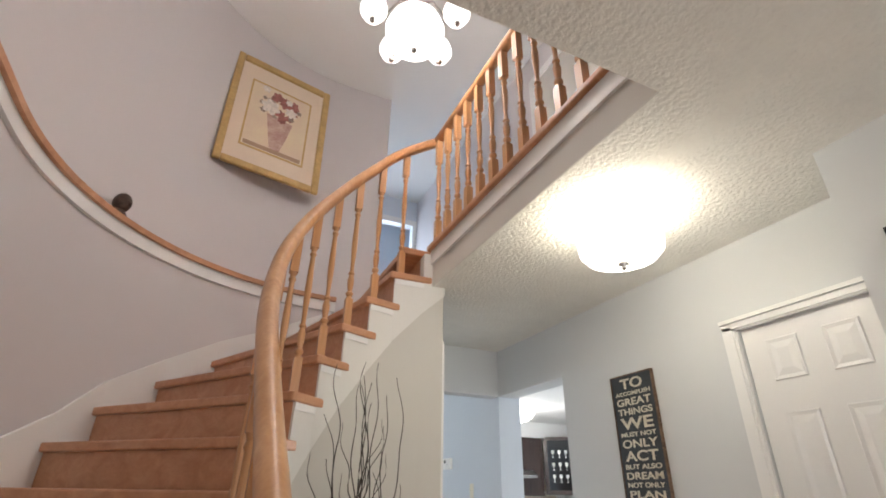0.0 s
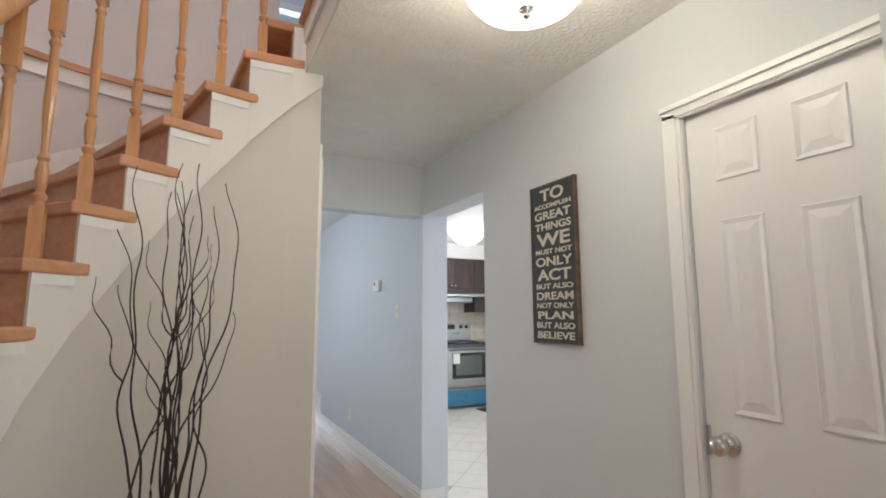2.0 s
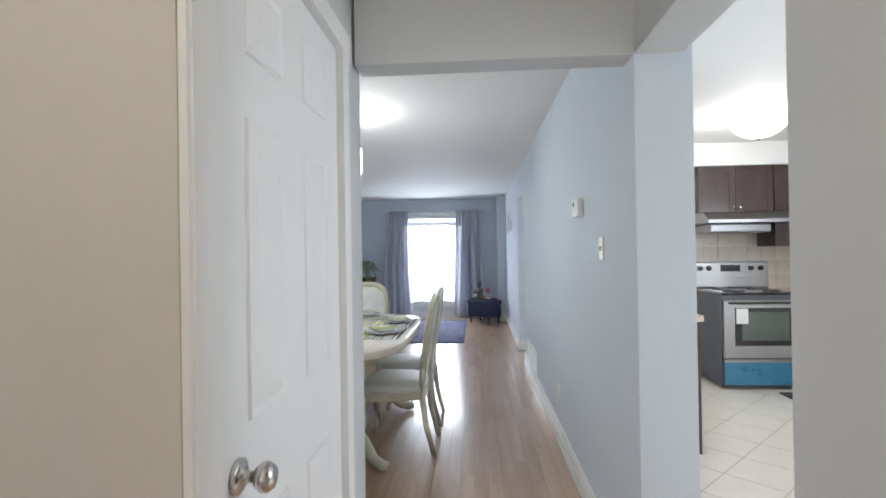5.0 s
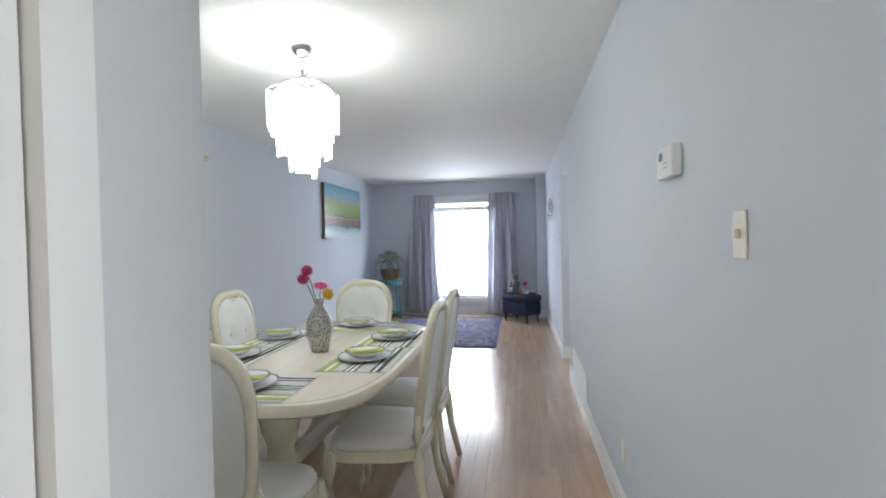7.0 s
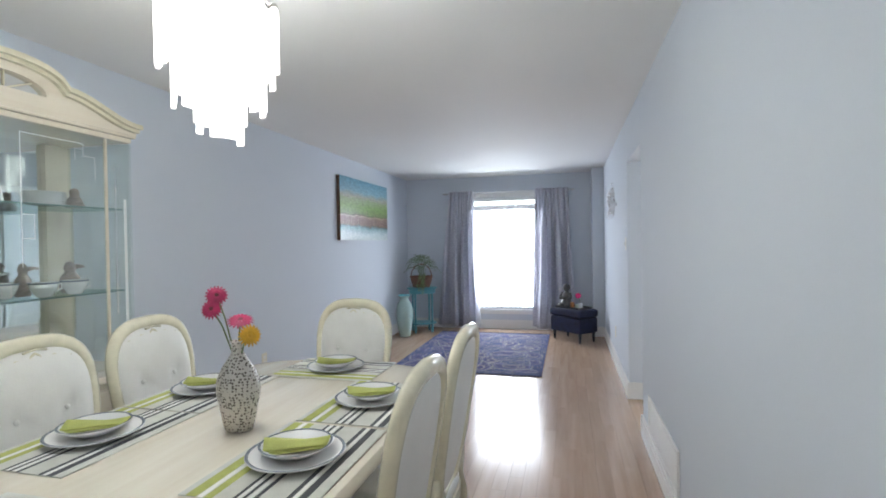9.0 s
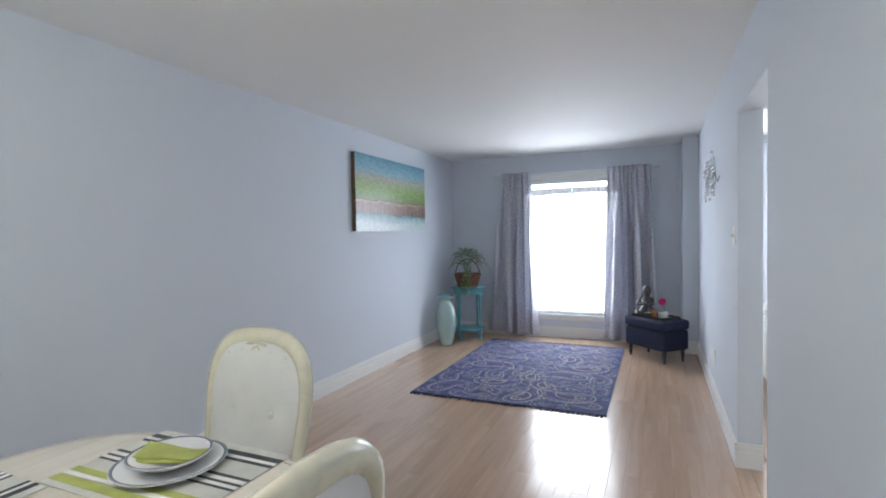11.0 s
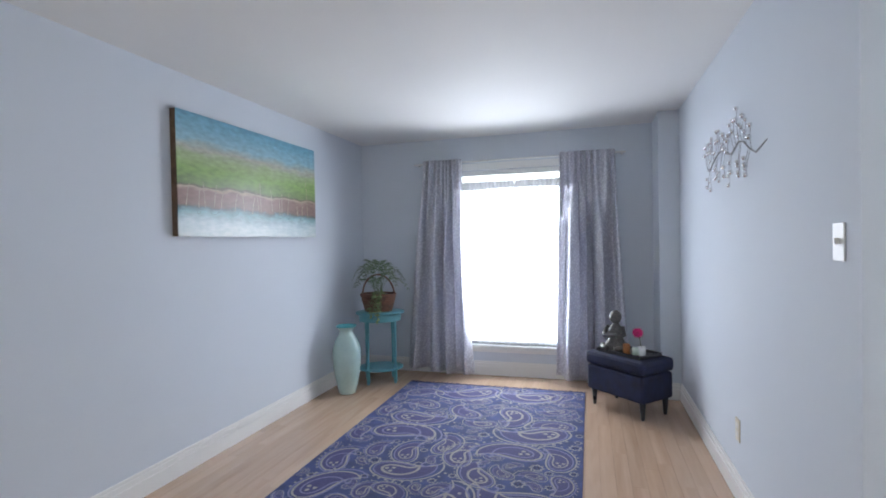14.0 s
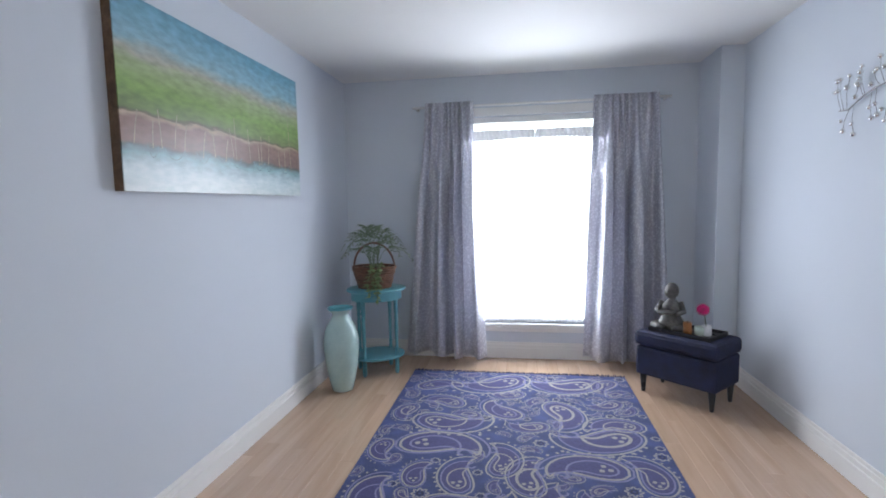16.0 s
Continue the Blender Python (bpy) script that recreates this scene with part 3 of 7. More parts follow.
# mirrored closet door in its frame
closet = thing("closet_door", "sliding closet door with white frame and dark edge", "closet door", kind="structure")
part("frame", boxes((1.636, 1.652, 0.285, 0.347, 0, 2.05), (1.636, 1.652, -1.4, 0.285, 1.985, 2.05)), M_TRIM, closet, "white frame")
part("edge", boxes((1.640, 1.656, 0.27, 0.285, 0, 1.985), (1.640, 1.656, 0.347, 0.357, 0, 2.06), (1.640, 1.656, -1.4, 0.357, 2.05, 2.062)), M_BLACK, closet, "dark metal edge")
part("rail", boxes((1.632, 1.640, 0.281, 0.303, 0, 1.985)), M_CHROME, closet, "chrome rail")
part("door_panel", boxes((1.658, 1.68, -1.4, 0.27, 0.02, 1.985)), mat("satin_grey_panel", (0.6, 0.6, 0.58), 0.35, vary=0.02), closet)

# word sign on the wall
M_SIGN = mat("charcoal_sign_board", (0.035, 0.04, 0.045), 0.6, vary=0.25, scale=12, fine=90, bump=0.1)
M_SIGNEDGE = wood("worn_brown_sign_edge", (0.06, 0.035, 0.02), (0.2, 0.12, 0.07), 0.6, 0)
M_LETTER = mat("cream_sign_letters", (0.66, 0.61, 0.47), 0.6, vary=0.12, scale=25)
sign = thing("word_sign", "tall dark wooden sign with cream lettering, hung on the wall", "sign", (1.998, 1.980, 1.206), -90)
SW, SH = 0.312, 0.738
part("board", boxes((0.004, SW - 0.004, -0.016, 0.0, 0.004, SH - 0.004)), M_SIGN, sign, "charcoal board")
part("edge", boxes((0, 0.006, -0.02, 0, 0, SH), (SW - 0.006, SW, -0.02, 0, 0, SH), (0.006, SW - 0.006, -0.02, 0, 0, 0.006), (0.006, SW - 0.006, -0.02, 0, SH - 0.006, SH)), M_SIGNEDGE, sign, "worn brown edge")
LINES = [("TO", .075, .55), ("ACCOMPLISH", .028, .86), ("GREAT", .052, .84), ("THINGS", .046, .84), ("WE", .080, .78), ("MUST NOT", .030, .84), ("ONLY", .056, .84), ("ACT", .068, .78), ("BUT ALSO", .032, .84), ("DREAM", .046, .84), ("NOT ONLY", .032, .84), ("PLAN", .046, .80), ("BUT ALSO", .036, .86), ("BELIEVE", .042, .84)]
zt = SH - 0.022
LINES = [(a, 0.76 * b, 0.96 * c) for a, b, c in LINES]
gap = (SH - 0.044 - sum(h for _, h, _ in LINES)) / (len(LINES) - 1)
for word, h, wide in LINES:
    cu = bpy.data.curves.new("word", "FONT")
    cu.body, cu.align_x, cu.extrude, cu.size, cu.offset = word, "CENTER", 0.001, 1.0, 0.022
    tmp = new("word", cu)
    bpy.context.view_layer.update()
    me = bpy.data.meshes.new_from_object(tmp)
    bpy.data.objects.remove(tmp)
    xs, ys = [v.co.x for v in me.vertices], [v.co.y for v in me.vertices]
    fx, fy = wide * SW / (max(xs) - min(xs)), h / (max(ys) - min(ys))
    cx, y0 = (max(xs) + min(xs)) / 2, min(ys)
    for v in me.vertices:
        v.co = ((v.co.x - cx) * fx, (v.co.y - y0) * fy, v.co.z)
    me.materials.append(M_LETTER)
    ob = new("word", me)
    ob.parent = sign
    ob.matrix_local = pose(SW / 2, -0.0165, zt - h, 90, 0, 0)
    zt -= h + gap


def wall_plate(name, label, category, y, z, x=XR, side=-1, w=0.07, h=0.115, color=None, toggle=True, outlet=False):
    """A switch or outlet plate on an east (side -1) or west (side 1) wall."""
    p = thing(name, label, category, (x, y, z), 0)
    t = 0.006 * side
    lo, hi = sorted((0.0005 * side, t))
    part("plate", boxes((lo, hi, -w / 2, w / 2, -h / 2, h / 2)), color or M_IVORY, p, bevel=0.002)
    if toggle:
        lo, hi = sorted((t, t * 3))
        part("toggle", boxes((lo, hi, -0.006, 0.006, -0.008, 0.012)), color or M_IVORY, p)
    if outlet:
        for dz in (-0.022, 0.022):
            lo, hi = sorted((t, t * 1.3))
            part("socket", boxes((lo, hi, -0.017, 0.017, dz - 0.014, dz + 0.014)), color or M_WHITEP, p)
    return p


wall_plate("light_switch", "ivory light switch on the painted hall wall", "switch", 3.785, 1.363, w=0.062, h=0.104)
wall_plate("light_switch", "white light switch plate in the living room", "switch", 8.40, 1.342, color=M_WHITEP)
wall_plate("outlet", "ivory wall outlet in the hall", "outlet", 5.05, 0.345, toggle=False, outlet=True)
wall_plate("outlet", "ivory outlet near the window", "outlet", 9.49, 0.365, toggle=False, outlet=True)
wall_plate("outlet", "ivory outlet on the long wall", "outlet", 7.53, 0.38, x=XL, side=1, toggle=False, outlet=True)
thermostat = thing("thermostat", "white thermostat box on the painted wall", "thermostat", (XR, 4.235, 1.585))
part("case", boxes((-0.032, -0.001, -0.075, 0.075, -0.045, 0.05)), M_WHITEP, thermostat, bevel=0.005)
part("display", boxes((-0.034, -0.032, 0.012, 0.046, 0.010, 0.034)), mat("grey_display", (0.12, 0.14, 0.13), 0.2), thermostat, "small grey display")
part("dial_slot", boxes((-0.034, -0.032, -0.035, 0.0, -0.004, 0.0), (-0.034, -0.032, -0.035, 0.0, -0.018, -0.014)), mat("pale_grey_slot", (0.5, 0.5, 0.48), 0.4), thermostat, "grey setting slots")
# return-air grille
grille = thing("vent_grille", "white return-air grille above the baseboard", "vent", (XR, 6.71, 0.012))
part("backing", boxes((-0.003, -0.001, -0.42, 0.42, 0.15, 0.35)), mat("grey_vent_backing", (0.45, 0.45, 0.45), 0.6), grille)
part("frame", boxes((-0.012, -0.001, -0.44, 0.44, 0.335, 0.36), (-0.012, -0.001, -0.44, 0.44, 0.14, 0.165), (-0.012, -0.001, -0.44, -0.42, 0.165, 0.335), (-0.012, -0.001, 0.42, 0.44, 0.165, 0.335)), M_TRIM, grille)
for i in range(8):
    part("slat", boxes((-0.010, -0.003, -0.42, 0.42, 0.172 + i * 0.02, 0.184 + i * 0.02)), M_TRIM, grille)

# foyer flush lamp
M_BOWL = glow("lit_opal_glass", (1.0, 0.93, 0.80), 5.0)
fl = thing("ceiling_light", "lit round opal glass ceiling light with nickel finial", "ceiling light", (1.31, 1.09, 0))
bm = bmesh.new()
lathe(bm, [(0.02, 2.185), (0.09, 2.19), (0.145, 2.205), (0.17, 2.235), (0.175, 2.29), (0.17, 2.292), (0.165, 2.24), (0.14, 2.215), (0.02, 2.20)], 36)
ob = part("bowl", bm, M_BOWL, fl, "glowing opal glass bowl", True)
ob.visible_shadow = False
bm = bmesh.new()
lathe(bm, [(0.004, 2.150), (0.012, 2.158), (0.006, 2.168), (0.024, 2.176), (0.020, 2.186), (0.005, 2.19), (0.005, 2.42)], 16)
part("finial", bm, M_NICKEL, fl, "nickel finial and stem", True)

# stairwell chandelier
M_BOWL2 = glow("lit_chandelier_glass", (1.0, 0.95, 0.88), 2.6)
ch = thing("chandelier", "nickel chandelier with glowing opal glass globes", "chandelier", (0.515, 1.60, 3.585))
bm = bmesh.new()
lathe(bm, [(0.01, 0), (0.08, 0.008), (0.135, 0.035), (0.165, 0.085), (0.172, 0.135), (0.15, 0.20), (0.06, 0.245)], 28)
ob = part("center_bowl", bm, M_BOWL2, ch, "glowing opal bowl", True)
ob.visible_shadow = False
bm = bmesh.new()
lathe(bm, [(0.003, -0.04), (0.014, -0.03), (0.02, -0.012), (0.014, 0.002)], 12)
lathe(bm, [(0.02, 0.23), (0.03, 0.26), (0.012, 0.3), (0.022, 0.36), (0.01, 0.4), (0.01, 1.43), (0.06, 1.45), (0.065, 1.49)], 14)
part("stem", bm, M_NICKEL, ch, "nickel stem", True)
for i in range(5):
    a = radians(-112 + 72 * i)
    c, s = math.cos(a), math.sin(a)
    bm = bmesh.new()
    tube(bm, [(0.03 * c, 0.03 * s, 0.38), (0.10 * c, 0.10 * s, 0.36), (0.17 * c, 0.17 * s, 0.22), (0.215 * c, 0.215 * s, 0.145), (0.25 * c, 0.25 * s, 0.125)], 0.007, 8)
    lathe(bm, [(0.006, 0.10), (0.02, 0.112), (0.022, 0.135)], 12, (0.25 * c, 0.25 * s, 0))
    part("arm", bm, M_NICKEL, ch, "curved nickel arm", True)
    bm = bmesh.new()
    lathe(bm, [(0.022, 0.134), (0.055, 0.146), (0.076, 0.185), (0.078, 0.215), (0.066, 0.26), (0.046, 0.28)], 18, (0.25 * c, 0.25 * s, 0))
    ob = part("globe", bm, M_BOWL2, ch, "glowing opal globe", True)
    ob.visible_shadow = False

# framed flower print on the stairwell wall
M_GOLD = mat("gilt_frame", (0.62, 0.42, 0.18), 0.38, 0.55, vary=0.12, scale=14)
M_MATB = mat("cream_mount_board", (0.78, 0.66, 0.53), 0.7, vary=0.03)
pic = thing("framed_print", "gilt framed floral print with cream mount on the stairwell wall", "picture")
PW, PH = 0.86, 1.17
f = 0.06
part("frame", boxes((-PW / 2, -PW / 2 + f, -0.04, 0, 0, PH), (PW / 2 - f, PW / 2, -0.04, 0, 0, PH), (-PW / 2 + f, PW / 2 - f, -0.04, 0, 0, f), (-PW / 2 + f, PW / 2 - f, -0.04, 0, PH - f, PH)), M_GOLD, pic, "gilt frame", bevel=0.012)
part("mount", boxes((-PW / 2 + f, PW / 2 - f, -0.012, -0.002, f, PH - f)), M_MATB, pic, "cream mount")
part("inner_frame", boxes((-0.27, -0.255, -0.018, -0.012, 0.22, 0.95), (0.255, 0.27, -0.018, -0.012, 0.22, 0.95), (-0.255, 0.255, -0.018, -0.012, 0.22, 0.235), (-0.255, 0.255, -0.018, -0.012, 0.935, 0.95)), M_GOLD, pic)
part("print", boxes((-0.255, 0.255, -0.015, -0.012, 0.235, 0.935)), mat("tan_print", (0.78, 0.68, 0.48), 0.7, vary=0.1, scale=5, second=(0.72, 0.56, 0.44)), pic, "tan print ground")
rp = random.Random(5)
BLOOMS = [(rp.uniform(-0.09, 0.12), rp.uniform(0.62, 0.88), rp.uniform(0.03, 0.055), 0) for _ in range(12)]
BLOOMS += [(rp.uniform(-0.16, 0.18), rp.uniform(0.60, 0.80), rp.uniform(0.018, 0.032), 2) for _ in range(10)]
BLOOMS += [(-0.08, 0.72, 0.075, 1), (-0.075, 0.725, 0.05, 1), (0.10, 0.74, 0.05, 1), (0.07, 0.85, 0.03, 1), (-0.14, 0.90, 0.035, 1)]
PETALS = [mat("print_burgundy", (0.40, 0.15, 0.13), 0.7, vary=0.3, scale=24), mat("print_white", (0.80, 0.73, 0.66), 0.7, vary=0.12, scale=30), mat("print_leaf", (0.36, 0.27, 0.22), 0.7, vary=0.25, scale=24)]
for i, (x, z, r, k) in enumerate(BLOOMS):
    bm = bmesh.new()
    v = [bm.verts.new((x + r * (1 + 0.2 * math.sin(6 * a + i)) * math.cos(a), -0.0158 - 0.0001 * i, z + r * (1 + 0.2 * math.sin(6 * a + i)) * math.sin(a))) for a in [2 * math.pi * q / 24 for q in range(24)]]
    bm.faces.new(v)
    part("flower", bm, PETALS[k], pic)
bm = bmesh.new()
v = [bm.verts.new((x, -0.0157, z)) for x, z in ((-0.10, 0.64), (-0.06, 0.42), (-0.03, 0.29), (0.05, 0.27), (0.09, 0.42), (0.13, 0.62))]
bm.faces.new(v)
part("vase", bm, mat("print_vase", (0.66, 0.50, 0.42), 0.7, vary=0.3, scale=16, second=(0.42, 0.22, 0.18)), pic, "painted vase")
part("caption_bar", boxes((-0.24, 0.24, -0.0165, -0.015, 0.245, 0.285)), mat("print_band", (0.45, 0.3, 0.2), 0.7, vary=0.1), pic, "painted band")
PA = 98
pr = RO - 0.055
pic.matrix_world = pose(CX + pr * math.cos(radians(PA + 16)), CY + pr * math.sin(radians(PA + 16)), 3.58, -3, 0, 13)

# small bust on the ledge
bm = bmesh.new()
ball(bm, (0, 0, 0.10), 0.055, 14, 10, (0.85, 1, 1.15))
lathe(bm, [(0.05, 0), (0.045, 0.02), (0.03, 0.05), (0.035, 0.08)], 14)
ball(bm, (0, -0.045, 0.095), 0.016, 8, 6)
bust = tagged(new("bust", mesh("bust", bm, mat("dark_bronze", (0.10, 0.065, 0.05), 0.45, 0.4, vary=0.2, scale=30), True)), "small dark carved bust on the oak ledge", "figurine")
bust.matrix_world = pose(CX + (RO + 0.03) * math.cos(radians(146)), CY + (RO + 0.03) * math.sin(radians(146)), 2.735, 0, 0, 60)

# curly willow branches in a floor vase
M_TWIG = mat("dark_willow_bark", (0.035, 0.028, 0.024), 0.7, vary=0.25, scale=30)
tw = thing("branch_arrangement", "dark curly willow branches standing in a tall floor vase", "branches", (0.465, 1.85, 0))
bm = bmesh.new()
lathe(bm, [(0.06, 0), (0.075, 0.05), (0.085, 0.25), (0.06, 0.45), (0.045, 0.52), (0.055, 0.55), (0.045, 0.55), (0.036, 0.52), (0.03, 0.3)], 22)
part("vase", bm, mat("dark_brown_ceramic", (0.06, 0.04, 0.03), 0.3, vary=0.15), tw, "dark ceramic floor vase", True)
rt = random.Random(11)
for i in range(17):
    a, lean, h = rt.uniform(0, 6.28), rt.uniform(0.02, 0.155), rt.uniform(1.35, 1.86)
    ph, am, fr = rt.uniform(0, 6.28), rt.uniform(0.022, 0.046), rt.uniform(11, 17)
    pts, rad = [], []
    for q in range(49):
        u = q / 48
        z = 0.3 + u * (h - 0.3)
        w = am * math.sin(ph + u * fr) * (0.35 + u)
        r = lean * min(1.0, 1.3 * u) + 0.01
        pts.append((r * math.cos(a) * 1.05 + w * math.cos(a + 1.6) + w * 0.6 + 0.012 * math.sin(ph * 3 + u * 29) * u, 0.55 * (r * math.sin(a) + w * math.sin(a + 1.6)), z))
        rad.append(0.0052 * (1 - 0.72 * u))
    bm = bmesh.new()
    tube(bm, pts, rad, 6)
    # a side shoot that curls away near the top
    if i % 2:
        k0 = 26 + i % 9
        sgn = -1 if i % 4 == 1 else 1
        shoot = [(pts[k0][0] + sgn * (0.10 * (v / 12) ** 0.8 + 0.012 * math.sin(v * 0.9)), pts[k0][1] + 0.01 * math.sin(v * 0.5), pts[k0][2] + 0.026 * v) for v in range(13)]
        tube(bm, shoot, [0.0028 * (1 - 0.055 * v) for v in range(13)], 5)
    part("branch", bm, M_TWIG, tw, "", True)

# upstairs door casings seen through the balusters
# no door leaf: a beige board stands in for the lit room beyond
tagged(new("doorway_board", mesh("doorway_board", boxes((1.990, 1.999, 1.66, 2.44, UPPER, 4.72)), M_STAIRWALL)), "beige board for the lit room behind a white upstairs casing", "door", kind="structure")
casing("trim_upstairs", [(1.10, 1.16, 5.38, 5.40, UPPER, 4.78), (1.94, 2.0, 5.38, 5.40, UPPER, 4.78), (1.16, 1.94, 5.38, 5.40, 4.70, 4.78), (1.98, 2.0, 1.58, 1.66, UPPER, 4.80), (1.98, 2.0, 2.44, 2.52, UPPER, 4.80), (1.98, 2.0, 1.66, 2.44, 4.72, 4.80)], "white casings of upstairs doors")

# baseboards
def baseboard(name, segs, label="white moulded baseboard"):
    bm = bmesh.new()
    for x0, y0, x1, y1, nx, ny in segs:
        for t, z0, z1 in ((0.016, 0.001, 0.092), (0.010, 0.092, 0.098), (0.013, 0.098, 0.122), (0.007, 0.122, 0.142)):
            box(bm, min(x0, x1, x0 + nx * t, x1 + nx * t), max(x0, x1, x0 + nx * t, x1 + nx * t), min(y0, y1, y0 + ny * t, y1 + ny * t), max(y0, y1, y0 + ny * t, y1 + ny * t), z0, z1)
    return setting(name, bm, M_TRIM, label, "baseboard")


baseboard("baseboard_hall", [(XR, 1.213, XR, 2.48, -1, 0), (XR, 3.30, XR, 7.45, -1, 0), (XR - 0.015, 3.30, XR + TH, 3.30, 0, -1), (XR - 0.015, 7.45, XR + TH, 7.45, 0, 1)])
baseboard("baseboard_living_east", [(XR, 8.28, XR, 11.13, -1, 0), (XR - 0.015, 8.28, XR + 0.125, 8.28, 0, -1), (1.84, 11.13, XR - 0.015, 11.13, 0, -1), (1.84, 11.115, 1.84, YN, -1, 0)])
baseboard("baseboard_living_west", [(XL, 3.64, XL, YN, 1, 0)])
baseboard("baseboard_window", [(XL + 0.015, YN, 1.825, YN, 0, -1)])

# ---- dining area ----
M_CREAM = mat("cream_lacquer", (0.80, 0.76, 0.59), 0.22, vary=0.06, scale=5, fine=40, bump=0.02, coat=0.5)
M_CREAMW = wood("bleached_lacquered_wood", (0.76, 0.68, 0.55), (0.86, 0.81, 0.69), 0.25, 0.5, axis=1, ring=7)
M_UPH = mat("white_upholstery", (0.82, 0.82, 0.79), 0.45, vary=0.03, scale=9, fine=220, bump=0.08)
M_GLASS = glass("clear_glass")
M_MIRROR = mat("mirror", (0.86, 0.88, 0.88), 0.03, 1.0, vary=0.005, bump=0.0, rvar=0.01)


def outline(t, w=0.236, h=0.31):
    """The chair back's balloon outline at angle t, about its middle; wider above than below."""
    c, s = math.cos(t), math.sin(t)
    e = 0.62
    x = w * math.copysign(abs(c) ** e, c)
    z = h * math.copysign(abs(s) ** e, s)
    return x * (0.90 + 0.12 * (z / h)), z + 0.02 * (1 - (x / w) ** 2) * (s > 0)


def dining_chair():
    """Faces +y; its back stands at -y. Origin on the floor under the seat's middle."""
    c = thing("dining_chair", "cream lacquered dining chair with tufted white upholstered back", "chair", group="chairs round the dining table")
    lean = radians(9)

    def place(bm):
        bmesh.ops.rotate(bm, verts=bm.verts, cent=(0, 0, 0), matrix=Matrix.Rotation(lean, 3, "X"))
        bmesh.ops.translate(bm, verts=bm.verts, vec=(0, -0.235, 0.745))

    n = 40
    ts = [2 * math.pi * i / n for i in range(n)]
    prof = [(1.0, -0.016), (1.02, 0.0), (1.0, 0.016), (0.945, 0.022), (0.875, 0.018), (0.86, 0.008), (0.86, -0.008), (0.875, -0.018), (0.945, -0.022)]
    bm = bmesh.new()
    rings = [[bm.verts.new((outline(t)[0] * s, y, outline(t)[1] * s)) for t in ts] for s, y in prof]
    for a, b in zip(rings, rings[1:] + rings[:1]):
        for i in range(n):
            bm.faces.new((a[i], a[(i + 1) % n], b[(i + 1) % n], b[i]))
    place(bm)
    part("back_frame", bm, M_CREAM, c, "glossy cream back frame", True)
    tufts = [(-0.085, 0.06), (0.085, 0.06), (0.0, -0.11)]

    def pad(sign, depth, tuft):
        bm = bmesh.new()
        levels = [0.875, 0.82, 0.73, 0.62, 0.5, 0.38, 0.25, 0.12]
        rows = []
        for s in levels:
            row = []
            for t in ts:
                x, z = outline(t)
                x, z = x * s, z * s
                d = depth * min(1.0, (0.89 - s) / 0.2) ** 0.6
                for tx, tz in tuft:
                    d -= 0.022 * math.exp(-((x - tx) ** 2 + (z - tz) ** 2) / 0.0011)
                row.append(bm.verts.new((x, sign * (0.008 + d), z)))
            rows.append(row)
        for a, b in zip(rows, rows[1:]):
            for i in range(n):
                bm.faces.new((a[i], a[(i + 1) % n], b[(i + 1) % n], b[i]))
        bm.faces.new(rows[-1])
        place(bm)
        return bm

    part("backrest", pad(1, 0.024, tufts), M_UPH, c, "tufted white back cushion", True)
    part("back_panel", pad(-1, 0.008, []), M_UPH, c, "plain white rear panel", True)
    for tx, tz in tufts:
        bm = bmesh.new()
        ball(bm, (tx, 0.02, tz), 0.010, 10, 6, (1, 0.6, 1))
        place(bm)
        part("button", bm, M_UPH, c, "", True)
    bm = bmesh.new()
    tube(bm, [(0.13 * q / 14, 0.0205, 0.262 - 0.028 * abs(q / 14) + 0.009 * math.cos(q * 0.9)) for q in range(-14, 15)], [0.001 + 0.0035 * math.cos(q * math.pi / 30) for q in range(-14, 15)], 6)
    tube(bm, [(-0.04, 0.024, 0.278), (0, 0.026, 0.285), (0.04, 0.024, 0.278)], 0.004, 6)
    place(bm)
    part("crest_carving", bm, M_CREAM, c, "carved crest", True)
    # seat
    bm = bmesh.new()
    rows = []
    for s, z in ((0.96, 0.425), (1.0, 0.44), (1.0, 0.455), (0.96, 0.474), (0.82, 0.486), (0.45, 0.492)):
        row = []
        for t in ts:
            cc, ss = math.cos(t), math.sin(t)
            x, y = 0.24 * math.copysign(abs(cc) ** 0.5, cc), 0.22 * math.copysign(abs(ss) ** 0.5, ss)
            row.append(bm.verts.new((x * s * (1 + 0.10 * y / 0.22), y * s, z)))
        rows.append(row)
    for a, b in zip(rows, rows[1:]):
        for i in range(n):
            bm.faces.new((a[i], a[(i + 1) % n], b[(i + 1) % n], b[i]))
    bm.faces.new(rows[-1])
    bm.faces.new(list(reversed(rows[0])))
    part("seat", bm, M_UPH, c, "white upholstered seat", True)
    bm = bmesh.new()
    pts = []
    for t in ts:
        cc, ss = math.cos(t), math.sin(t)
        x, y = 0.245 * math.copysign(abs(cc) ** 0.5, cc), 0.225 * math.copysign(abs(ss) ** 0.5, ss)
        pts.append((x * (1 + 0.10 * y / 0.22), y))
    prism(bm, pts, 0.375, 0.43)
    part("seat_rail", bm, M_CREAM, c, bevel=0.006)
